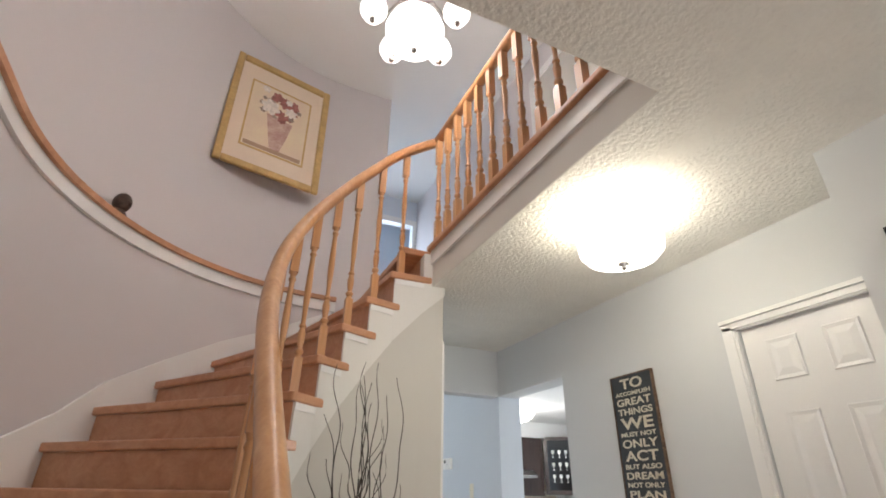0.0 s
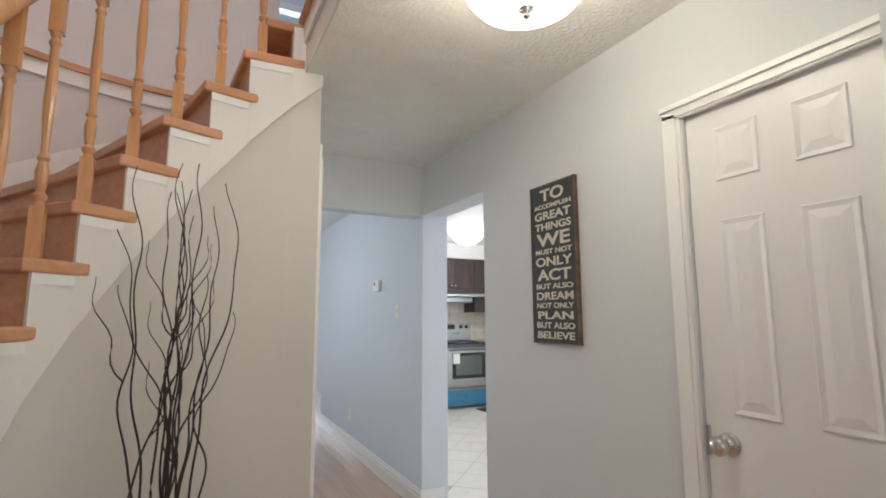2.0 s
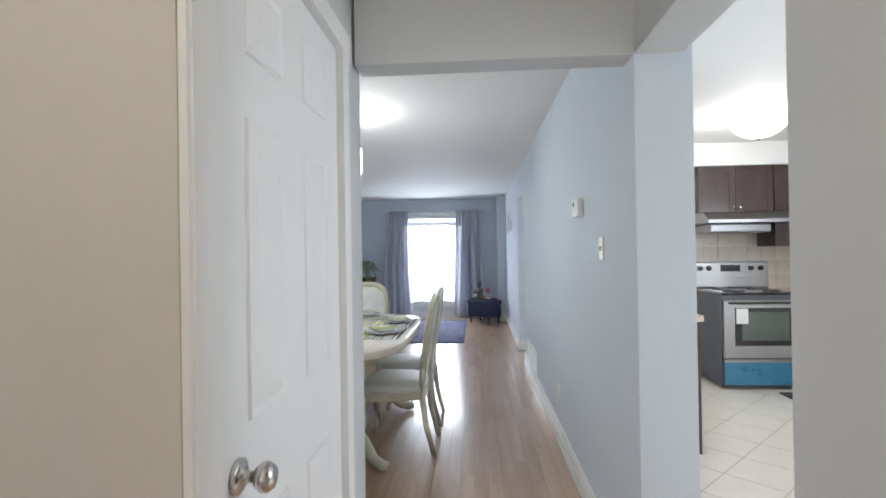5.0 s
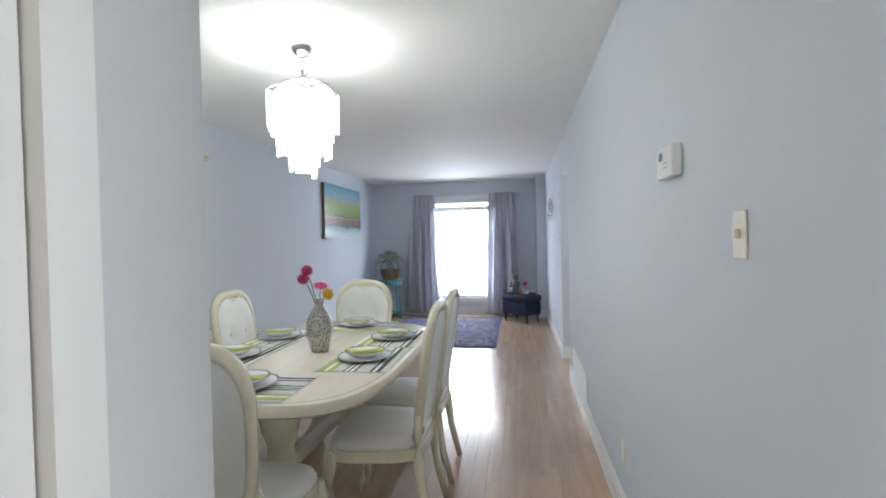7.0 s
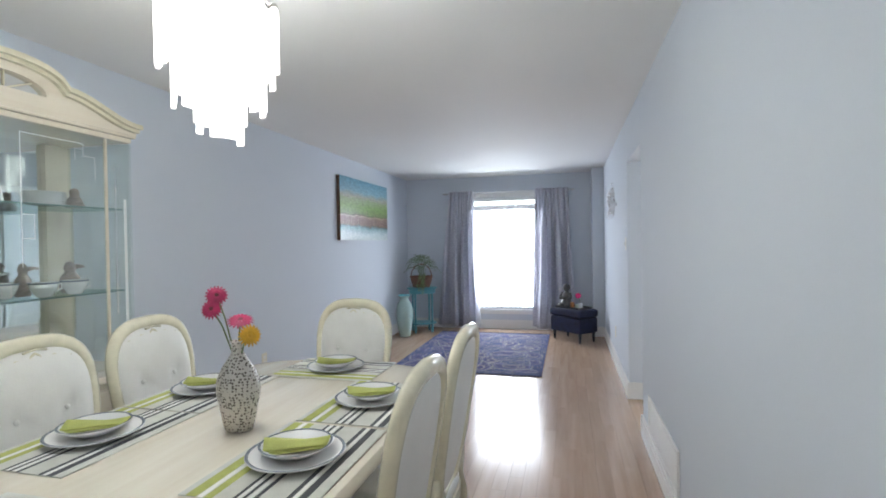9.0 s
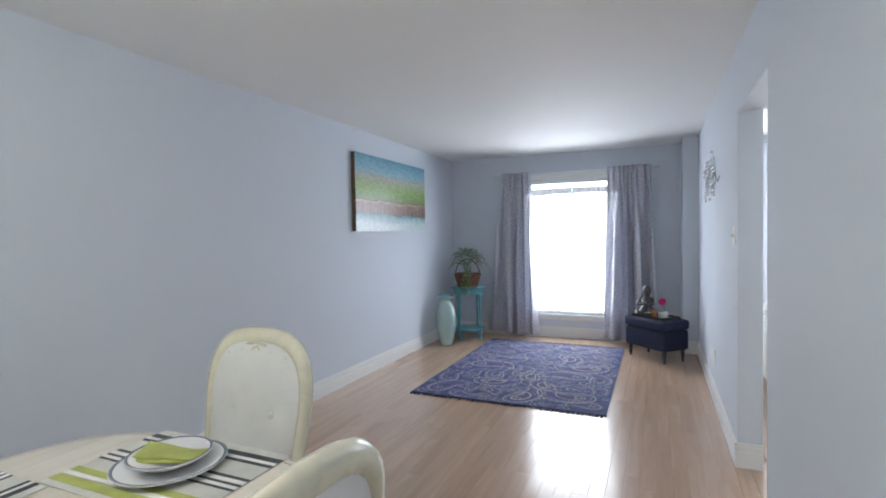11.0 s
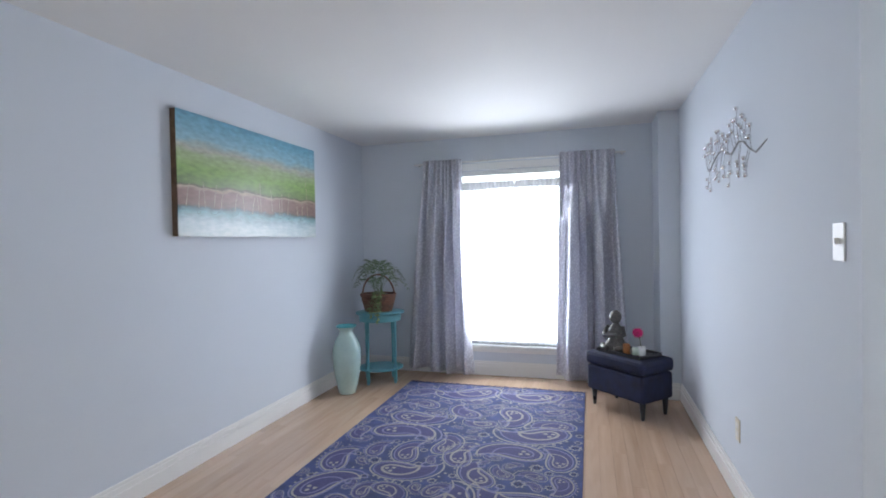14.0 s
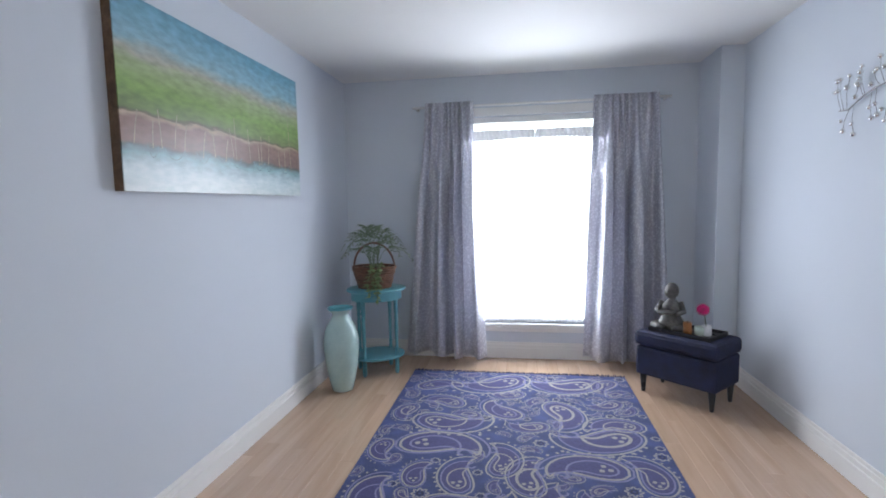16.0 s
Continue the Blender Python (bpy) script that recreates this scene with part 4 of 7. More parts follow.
    for sx in (-1, 1):
        bm = bmesh.new()
        tube(bm, [(sx * 0.225, 0.195, 0.41), (sx * 0.235, 0.205, 0.33), (sx * 0.225, 0.20, 0.20), (sx * 0.22, 0.195, 0.08), (sx * 0.228, 0.21, 0.0)], [0.03, 0.034, 0.022, 0.015, 0.02], 10)
        part("leg", bm, M_CREAM, c, "curved front leg", True)
        bm = bmesh.new()
        tube(bm, [(sx * 0.196, -0.208, 0.58), (sx * 0.194, -0.200, 0.48), (sx * 0.192, -0.203, 0.38), (sx * 0.190, -0.225, 0.2), (sx * 0.186, -0.275, 0.0)], [0.012, 0.021, 0.025, 0.02, 0.016], 10)
        part("leg", bm, M_CREAM, c, "splayed back leg", True)
    return c


chair = dining_chair()
SPOTS = [(0.856, 4.98, 90), (0.856, 5.53, 90), (-0.035, 5.05, -90), (-0.025, 5.54, -90), (0.485, 4.30, 0), (0.345, 5.995, 178)]
for i, (x, y, rz) in enumerate(SPOTS):
    m = pose(x, y, 0, 0, 0, rz)
    if i == 0:
        chair.matrix_world = m
    else:
        copy_thing(chair, m)

TZ = 0.79
table = thing("dining_table", "long oval bleached wood dining table on curved pedestals", "table", (0.435, 5.15, 0))


def oval(a, b, e=0.62, n=64):
    out = []
    for i in range(n):
        t = 2 * math.pi * i / n
        c, s = math.cos(t), math.sin(t)
        out.append((a * math.copysign(abs(c) ** e, c), b * math.copysign(abs(s) ** e, s)))
    return out


bm = bmesh.new()
rows = []
for s, z in ((0.985, TZ - 0.055), (1.0, TZ - 0.045), (1.005, TZ - 0.02), (0.995, TZ - 0.004), (0.975, TZ)):
    rows.append([bm.verts.new((x * s, y * s, z)) for x, y in oval(0.535, 0.89, 0.5)])
for a, b in zip(rows, rows[1:]):
    for i in range(64):
        bm.faces.new((a[i], a[(i + 1) % 64], b[(i + 1) % 64], b[i]))
bm.faces.new(rows[-1])
bm.faces.new(list(reversed(rows[0])))
part("tabletop", bm, M_CREAMW, table, "glossy bleached wood top with rounded edge", 40)
# flat brown strip coloured in where a groove runs near the rim
bm = bmesh.new()
pa, pb = oval(0.512, 0.867, 0.5), oval(0.508, 0.863, 0.5)
for i in range(64):
    j = (i + 1) % 64
    bm.faces.new([bm.verts.new((*p, TZ + 0.0008)) for p in (pa[i], pa[j], pb[j], pb[i])])
part("rim_line", bm, mat("brown_rim_line", (0.24, 0.17, 0.1), 0.4), table, "thin brown line near the rim")
part("apron", boxes((-0.36, 0.36, -0.62, 0.62, TZ - 0.11, TZ - 0.054)), M_CREAM, table)
for sy in (-1, 1):
    bm = bmesh.new()
    lathe(bm, [(0.09, 0.26), (0.11, 0.30), (0.07, 0.36), (0.06, 0.44), (0.085, 0.54), (0.10, 0.60), (0.08, 0.66), (0.11, 0.69)], 20, (0, sy * 0.42, 0))
    part("pedestal", bm, M_CREAM, table, "turned pedestal", True)
    for sx in (-1, 1):
        bm = bmesh.new()
        tube(bm, [(0, sy * 0.42, 0.30), (sx * 0.12, sy * 0.46, 0.29), (sx * 0.25, sy * 0.52, 0.16), (sx * 0.33, sy * 0.56, 0.06), (sx * 0.40, sy * 0.60, 0.035), (sx * 0.43, sy * 0.615, 0.04)], [0.06, 0.058, 0.045, 0.035, 0.035, 0.028], 10)
        part("foot", bm, M_CREAM, table, "scrolled foot", True)
bm = boxes((-0.03, 0.03, -0.4, 0.4, 0.30, 0.36))
part("stretcher", bm, M_CREAM, table, bevel=0.01)

M_MAT = mat("grey_woven_placemat", (0.60, 0.60, 0.55), 0.85, vary=0.06, scale=20, fine=300, bump=0.2)
M_LIME = mat("lime_cloth", (0.43, 0.46, 0.13), 0.8, vary=0.1, scale=20, fine=250, bump=0.15)
M_CHAR = mat("charcoal_stripe", (0.07, 0.075, 0.085), 0.85, vary=0.15, fine=250, bump=0.1)
M_WSTR = mat("white_stripe", (0.80, 0.80, 0.77), 0.85, vary=0.05, fine=250, bump=0.1)
M_CHINA = mat("white_china", (0.86, 0.86, 0.86), 0.12, vary=0.01, coat=0.5, bump=0.0)
M_BAND = mat("blue_grey_rim_band", (0.27, 0.31, 0.36), 0.2, vary=0.1)


def place_setting(x, y, rz, tilt):
    pm = thing("placemat", "grey placemat with lime, white and charcoal stripes on the table", "placemat", (x, y, TZ + 0.0012), rz, "placemats on the table")
    part("cloth", boxes((-0.17, 0.17, -0.24, 0.24, 0, 0.0025)), M_MAT, pm)
    for x0, w, m in ((-0.150, 0.030, M_LIME), (-0.116, 0.012, M_WSTR), (-0.100, 0.022, M_LIME), (-0.030, 0.008, M_CHAR), (-0.020, 0.010, M_WSTR), (-0.008, 0.008, M_CHAR), (0.004, 0.010, M_WSTR), (0.018, 0.010, M_CHAR), (0.092, 0.012, M_CHAR), (0.107, 0.010, M_WSTR), (0.120, 0.020, M_CHAR)):
        part("stripe", boxes((x0, x0 + w, -0.24, 0.24, 0.0025, 0.0032)), m, pm)
    pl = thing("dinner_plate", "white china plate with a blue-grey rim band on a placemat", "plate", (x, y, TZ + 0.0045), 0, "plates on the table")
    bm = bmesh.new()
    lathe(bm, [(0.07, 0), (0.085, 0.003), (0.132, 0.017), (0.134, 0.020), (0.130, 0.0205), (0.09, 0.009), (0.01, 0.008)], 40)
    part("dish", bm, M_CHINA, pl, "", True)
    bm = bmesh.new()
    lathe(bm, [(0.1325, 0.0212), (0.128, 0.0214), (0.1245, 0.0200), (0.1255, 0.0192)], 40, loop=True)
    part("rim_band", bm, M_BAND, pl, "blue-grey rim band", True)
    bw = thing("soup_bowl", "shallow white china bowl stacked on a plate", "bowl", (x, y, TZ + 0.0175), 0, "bowls on the table")
    bm = bmesh.new()
    lathe(bm, [(0.05, 0), (0.06, 0.004), (0.098, 0.026), (0.100, 0.029), (0.096, 0.029), (0.06, 0.014), (0.01, 0.012)], 36)
    part("dish", bm, M_CHINA, bw, "", True)
    bm = bmesh.new()
    lathe(bm, [(0.099, 0.0300), (0.096, 0.0305), (0.0925, 0.0292), (0.094, 0.0282)], 36, loop=True)
    part("rim_band", bm, M_BAND, bw, "", True)
    nap = thing("napkin", "folded lime green cloth napkin in a bowl", "napkin", (x, y, TZ + 0.034), tilt, "napkins on the table")
    for lay in range(2):
        bm = bmesh.new()
        nx, ny = 10, 6
        grid = []
        for j in range(ny + 1):
            v = j / ny
            row = []
            for i in range(nx + 1):
                u = i / nx - 0.5
                row.append(bm.verts.new((0.165 * u + 0.018 * v * (1 if lay else -1) * u, (0.088 - 0.02 * lay) * (v - 0.5) - 0.02 * u * v, 0.002 + 0.0045 * lay + 0.006 * u * u * 4 * (0.3 + 0.7 * v) + 0.002 * math.sin(5 * u + 3 * v + lay))))
            grid.append(row)
        for j in range(ny):
            for i in range(nx):
                bm.faces.new((grid[j][i], grid[j][i + 1], grid[j + 1][i + 1], grid[j + 1][i]))
        r = bmesh.ops.extrude_face_region(bm, geom=list(bm.faces))
        bmesh.ops.translate(bm, verts=[v for v in r["geom"] if isinstance(v, bmesh.types.BMVert)], vec=(0, 0, 0.003))
        part("fold", bm, M_LIME, nap, "", True)


for row in ((0.772, 4.955, 0, 25), (0.785, 5.455, 0, 20), (0.072, 4.96, 0, 30), (0.072, 5.45, 0, 20), (0.425, 4.465, 90, 10), (0.436, 5.865, 90, 15)):
    place_setting(*row)

# pierced silver vase with gerberas
fv = thing("flower_vase", "pierced silver ceramic vase with pink and yellow gerberas", "vase", (0.475, 5.11, TZ + 0.001))
M_SILV = mat("pierced_silver_ceramic", (0.55, 0.52, 0.47), 0.3, 0.7, vary=0.1)
nd, ln, b = nodes_of(M_SILV)
vo, tc = nd.new("ShaderNodeTexVoronoi"), nd.new("ShaderNodeTexCoord")
vo.inputs["Scale"].default_value = 112
vo.inputs["Randomness"].default_value = 0.55
ln.new(tc.outputs["Object"], vo.inputs["Vector"])
# no holes are cut: their shaded insides are dark dots in the colour
rm = nd.new("ShaderNodeValToRGB")
rm.color_ramp.elements[0].position, rm.color_ramp.elements[1].position = 0.35, 0.42
rm.color_ramp.elements[0].color, rm.color_ramp.elements[1].color = (0.10, 0.085, 0.075, 1), (0.60, 0.57, 0.53, 1)
ln.new(vo.outputs["Distance"], rm.inputs[0])
ln.new(rm.outputs[0], b.inputs["Base Color"])
bm = bmesh.new()
lathe(bm, [(0.045, 0), (0.052, 0.005), (0.066, 0.06), (0.080, 0.12), (0.078, 0.16), (0.058, 0.20), (0.030, 0.235), (0.022, 0.25), (0.022, 0.275), (0.030, 0.285), (0.026, 0.285), (0.018, 0.27), (0.018, 0.245)], 32, (0, 0, 0), 0.9, 0.7)
part("body", bm, M_SILV, fv, "pierced silver body", True)
M_STEM = mat("green_stem", (0.10, 0.16, 0.05), 0.6)


def gerbera(parent, base, tip, normal, r, color, core):
    bm = bmesh.new()
    a, b = Vector(base), Vector(tip)
    mid = a.lerp(b, 0.6) + Vector((0, 0, 0.02))
    tube(bm, [a, mid, b], 0.0025, 6)
    part("stem", bm, M_STEM, parent, "green stem", True)
    q = Vector(normal).normalized().to_track_quat("Z", "Y").to_matrix().to_4x4()
    bm = bmesh.new()
    for ring, (rr, lift, n) in enumerate(((r, 0.0, 18), (r * 0.85, 0.005, 16), (r * 0.55, 0.009, 12))):
        for i in range(n):
            t = 2 * math.pi * (i + 0.5 * ring) / n
            w = 2.6 * rr / n
            c, s = math.cos(t), math.sin(t)
            p = [(0.15 * rr, 0, lift), (0.6 * rr, w, lift + 0.006), (rr, 0.3 * w, lift + 0.002), (rr, -0.3 * w, lift + 0.002), (0.6 * rr, -w, lift + 0.006)]
            bm.faces.new([bm.verts.new((x * c - y * s, x * s + y * c, z)) for x, y, z in p])
    bmesh.ops.transform(bm, matrix=Matrix.Translation(b) @ q, verts=bm.verts)
    part("petals", bm, color, parent, "layered petals")
    bm = bmesh.new()
    ball(bm, (0, 0, 0.010), r * 0.22, 12, 6, (1, 1, 0.5))
    bmesh.ops.transform(bm, matrix=Matrix.Translation(b) @ q, verts=bm.verts)
    part("flower_core", bm, core, parent, "", True)


M_PINK = mat("magenta_petals", (0.46, 0.02, 0.11), 0.6, vary=0.2, scale=30)
M_YEL = mat("yellow_petals", (0.75, 0.42, 0.02), 0.6, vary=0.15, scale=30)
M_CORE = mat("dark_flower_core", (0.12, 0.02, 0.03), 0.8, vary=0.3, scale=60)
gerbera(fv, (0.0, 0, 0.2), (-0.075, -0.02, 0.385), (0.3, -0.85, 0.35), 0.034, M_PINK, M_CORE)
gerbera(fv, (0.0, 0, 0.2), (-0.05, -0.03, 0.43), (0.6, -0.7, 0.4), 0.034, M_PINK, M_CORE)
gerbera(fv, (0.0, 0, 0.2), (0.012, 0.0, 0.345), (0.25, -0.35, 0.9), 0.042, M_PINK, M_CORE)
gerbera(fv, (0.0, 0, 0.2), (0.055, -0.015, 0.305), (0.8, -0.6, 0.3), 0.036, M_YEL, M_YEL)

# crystal chandelier over the table
M_CRYS = glow("lit_crystal_glass", (1.0, 0.98, 0.95), 3.2)
cl = thing("chandelier", "tiered chandelier of glowing crystal strips over the table", "chandelier", (0.40, 5.15, 0))
bm = bmesh.new()
lathe(bm, [(0.008, 2.36), (0.03, 2.365), (0.055, 2.39), (0.062, 2.412), (0.062, 2.42)], 24)
lathe(bm, [(0.02, 2.235), (0.02, 2.255), (0.006, 2.265), (0.006, 2.29)], 12)
part("canopy", bm, M_NICKEL, cl, "nickel canopy", True)
for i in range(5):
    bm = bmesh.new()
    a = 90 * (i % 2)
    bmt = [(0.010 * math.cos(2 * math.pi * q / 10), 0, 0.014 * math.sin(2 * math.pi * q / 10)) for q in range(11)]
    tube(bm, [(x * math.cos(radians(a)), x * math.sin(radians(a)), 2.29 + 0.018 * i + z) for x, _, z in bmt], 0.0022, 5)
    part("chain_link", bm, M_NICKEL, cl, "", True)
bm = bmesh.new()
tube(bm, [(0.0, 0.0, 2.25), (0.03, 0.01, 2.28), (0.028, 0.0, 2.33), (0.0, 0.0, 2.37)], 0.003, 6)
part("cord", bm, M_NICKEL, cl, "", True)
for r, z, n in ((0.178, 2.135, 30), (0.135, 2.03, 24), (0.072, 1.92, 14)):
    bm = bmesh.new()
    pts = []
    for i in range(97):
        t = 2 * math.pi * i / 96
        lift = 0.045 * abs(math.sin(3 * t)) if r > 0.16 else 0.0
        pts.append((r * math.cos(t), r * math.sin(t), z + lift))
    tube(bm, pts, 0.007, 6)
    part("ring", bm, M_NICKEL, cl, "nickel ring", True)
for i in range(6):
    t = math.pi * (i + 0.5) / 3
    bm = bmesh.new()
    tube(bm, [(0.012 * math.cos(t), 0.012 * math.sin(t), 2.24), (0.09 * math.cos(t), 0.09 * math.sin(t), 2.225), (0.177 * math.cos(t), 0.177 * math.sin(t), 2.182)], 0.003, 6)
    part("arm", bm, M_NICKEL, cl, "nickel arm", True)
rc = random.Random(3)
strip_me = {}
for r, z0, z1, n in ((0.178, 2.135, 1.955, 38), (0.135, 2.03, 1.85, 28), (0.072, 1.92, 1.75, 15)):
    for i in range(n):
        t = 2 * math.pi * i / n
        drop = z0 - z1 + rc.choice((-0.03, 0.0, 0.0, 0.03))
        key = (r, round(drop, 3))
        if key not in strip_me:
            bm = bmesh.new()
            w = 2 * math.pi * r / n * 0.46
            prism(bm, [(w, -0.004), (w, 0.004), (0.3 * w, 0.009), (-0.3 * w, 0.009), (-w, 0.004), (-w, -0.004)], -drop, 0)
            strip_me[key] = mesh("crystal_strip", bm, M_CRYS)
        lift = 0.04 * abs(math.sin(3 * t)) - 0.008 if r > 0.16 else 0
        ob = new("crystal_strip", strip_me[key])
        ob.parent, ob.matrix_local, ob.visible_shadow = cl, pose(r * math.cos(t), r * math.sin(t), z0 + lift, 0, 0, math.degrees(t) - 90), False

# china cabinet
cb = thing("china_cabinet", "cream china cabinet with arched crown and glass doors, filled with tableware", "cabinet", (-1.085, 5.23, 0))
HW, DP = 0.57, 0.44
part("base", boxes((0, DP + 0.03, -HW - 0.04, HW + 0.04, 0.06, 0.74), (0.02, DP, -HW, HW, 0, 0.06)), M_CREAMW, cb, "cream base unit", bevel=0.008)
part("base_top", boxes((0, DP + 0.05, -HW - 0.06, HW + 0.06, 0.74, 0.775)), M_CREAMW, cb, "moulded base top", bevel=0.012)
for s in (-1, 0, 1):
    dd = part("base_door", boxes((DP + 0.03, DP + 0.045, s * 0.42 - 0.19, s * 0.42 + 0.19, 0.11, 0.71)), M_CREAMW, cb, "panelled base door", bevel=0.006)
    bm = bmesh.new()
    tube(bm, [(DP + 0.045, s * 0.42 + 0.15, 0.40), (DP + 0.065, s * 0.42 + 0.15, 0.42), (DP + 0.065, s * 0.42 + 0.15, 0.47), (DP + 0.045, s * 0.42 + 0.15, 0.49)], 0.005, 6)
    part("handle", bm, M_GOLD, dd, "brass handle", True)
part("back_mirror", boxes((0.004, 0.012, -HW + 0.02, HW - 0.02, 0.78, 1.905)), M_MIRROR, cb, "mirrored back")
for y, wd in ((-HW, 0.10), (-0.34, 0.05), (-0.16, 0.045), (HW - 0.13, 0.13)):
    post = boxes((0.0 if abs(y) > 0.5 else 0.012, 0.04, y, y + wd, 0.775, 1.904))
    part("back_post", post, M_CREAMW, cb)
for y in (-0.435, 0.425):
    part("front_post", boxes((DP - 0.02, DP - 0.002, y, y + 0.010, 0.775, 1.905)), M_CREAMW, cb, "cream front post", bevel=0.004)
part("crown_base", boxes((0, DP, -HW, HW, 1.905, 1.93), (0, DP + 0.015, -HW - 0.015, HW + 0.015, 1.93, 1.945)), M_CREAMW, cb, bevel=0.006)
# arched pediment: plan depth DP, profile over y
prof = []
for i in range(81):
    y = -HW - 0.03 + (2 * HW + 0.06) * i / 80
    u = abs(y)
    if u < 0.215:
        z = 2.085 + 0.078 * math.sqrt(max(0, 1 - (u / 0.215) ** 2))
    else:
        q = (u - 0.215) / (HW + 0.03 - 0.215)
        z = 2.0 + 0.085 * (0.5 + 0.5 * math.cos(math.pi * min(1, q * 1.05)))
    prof.append((y, z))
bm = bmesh.new()


def slab_yz(bm, top, zlow, x0, x1, hole=None):
    rows = []
    for y, z in top:
        lo_ = zlow(y) if callable(zlow) else zlow
        rows.append([bm.verts.new(p) for p in ((x0, y, lo_), (x1, y, lo_), (x1, y, z), (x0, y, z))])
    for p, q in zip(rows, rows[1:]):
        for i in range(4):
            bm.faces.new((p[i], p[(i + 1) % 4], q[(i + 1) % 4], q[i]))
    bm.faces.new(list(reversed(rows[0])))
    bm.faces.new(rows[-1])


def fan_top(y):
    return 2.02 + (0.07 * math.sqrt(max(0, 1 - (y / 0.16) ** 2)) if abs(y) < 0.16 else 0)


slab_yz(bm, [(y, z - 0.03) for y, z in prof if abs(y) <= HW + 0.035], lambda y: fan_top(y) if abs(y) < 0.16 else 1.945, DP - 0.05, DP)
part("pediment", bm, M_CREAMW, cb, "arched pediment")
part("fan_sill", boxes((DP - 0.05, DP + 0.003, -0.18, 0.18, 1.945, 2.022)), M_CREAMW, cb)
bm = bmesh.new()
slab_yz(bm, prof, lambda y: dict((round(a, 6), b) for a, b in prof)[round(y, 6)] - 0.022, DP - 0.06, DP + 0.045)
part("crown_moulding", bm, M_CREAM, cb, "glossy crown moulding")
bm = bmesh.new()
slab_yz(bm, [(y, z - 0.022) for y, z in prof], lambda y: dict((round(a, 6), b) for a, b in prof)[round(y, 6)] - 0.038, DP - 0.06, DP + 0.022)
part("crown_step", bm, M_CREAM, cb)
part("fan_glass", boxes((DP - 0.03, DP - 0.024, -0.165, 0.165, 2.0, 2.10)), M_MIRROR, cb, "mirrored fanlight")
for a in (45, 90, 135):
    bm = bmesh.new()
    tube(bm, [(DP - 0.02, 0, 2.022), (DP - 0.02, 0.15 * math.cos(radians(a)), 2.022 + 0.068 * math.sin(radians(a)))], 0.004, 5)
    part("fan_bar", bm, M_CREAM, cb, "", True)
M_SHELFE = mat("green_glass_edge", (0.16, 0.26, 0.25), 0.1, vary=0.02)
# white of the etched lines, also used for painted glints on the bevels
M_ETCH_GLINT = mat("frosted_etching_and_glint", (0.86, 0.89, 0.89), 0.6, vary=0.03)
M_SHELFG = glass("shelf_glass", (0.84, 0.92, 0.90), 0.03, 0.86)
for z in (1.165, 1.574):
    ob = part("glass_shelf", boxes((0.042, DP - 0.05, -HW + 0.02, HW - 0.02, z - 0.007, z)), M_SHELFG, cb, "glass shelf")
    part("shelf_edge", boxes((DP - 0.0498, DP - 0.047, -HW + 0.02, HW - 0.02, z - 0.007, z)), M_SHELFE, ob, "green glass edge")
    ob.visible_shadow = False
for y0, y1 in ((-0.42, -0.005), (0.005, 0.42)):
    ob = part("glass_door", boxes((DP - 0.012, DP - 0.006, y0, y1, 0.79, 1.90)), M_GLASS, cb, "clear glass door")
    ob.visible_shadow = False
    fx = (DP - 0.0058, DP - 0.0054)
    sg = 1 if y0 > 0 else -1
    ym = (y0 + y1) / 2
    fret = []
    for a, b, z0, z1 in ((-0.17, 0.10, 1.855, 1.858), (0.10, 0.103, 1.80, 1.858), (0.10, 0.16, 1.80, 1.803), (0.157, 0.16, 1.70, 1.803), (0.06, 0.10, 1.83, 1.833), (0.06, 0.063, 1.78, 1.833), (-0.17, -0.167, 1.30, 1.858), (-0.17, -0.12, 1.52, 1.523), (-0.12, -0.117, 1.42, 1.523), (-0.17, -0.12, 1.42, 1.423)):
        lo_, hi_ = sorted((ym + sg * a, ym + sg * b))
        fret.append((*fx, lo_, hi_, z0, z1))
    ob2 = part("etched_fret", boxes(*fret), M_ETCH_GLINT, ob, "etched fret lines")
    ob2.visible_shadow = False
for s in (-1, 1):
    ob = part("side_glass", boxes((0.03, DP - 0.03, s * (HW - 0.012) - 0.003, s * (HW - 0.012) + 0.003, 0.79, 1.90)), M_GLASS, cb, "bevelled side glass")
    ob.visible_shadow = False
    ob = part("corner_glass", boxes((DP - 0.02, DP - 0.014, s * 0.50 - 0.06, s * 0.50 + 0.06, 0.79, 1.90)), M_GLASS, cb, "bevelled corner glass")
    ob.visible_shadow = False
    part("corner_post", boxes((DP - 0.03, DP - 0.005, s * (HW - 0.006) - 0.005, s * (HW - 0.006) + 0.005, 0.775, 1.905)), M_GLASS, cb, "clear corner bead")
    # white and mirror strips added to imitate reflections in the glass bevels
    part("bevel_glint", boxes((DP - 0.0138, DP - 0.011, s * 0.482 - 0.003, s * 0.482 + 0.003, 1.05, 1.78)), M_MIRROR, cb, "strip laid on for the bevel's glint")
    part("bevel_glint", boxes((DP - 0.0138, DP - 0.011, s * 0.535 - 0.007, s * 0.535 + 0.007, 0.95, 1.62)), M_ETCH_GLINT, cb, "strip laid on for the bevel's glint")
    part("bevel_glint", boxes((0.05, 0.062, s * (HW - 0.008) - 0.002, s * (HW - 0.008) + 0.002, 0.95, 1.62)), M_MIRROR, cb, "strip laid on for the bevel's glint")

M_GOLDP = mat("gold_plate", (0.80, 0.64, 0.30), 0.2, 1.0, vary=0.1)
M_BROWNF = mat("dark_brown_figurine", (0.36, 0.30, 0.26), 0.4, vary=0.25, scale=30)


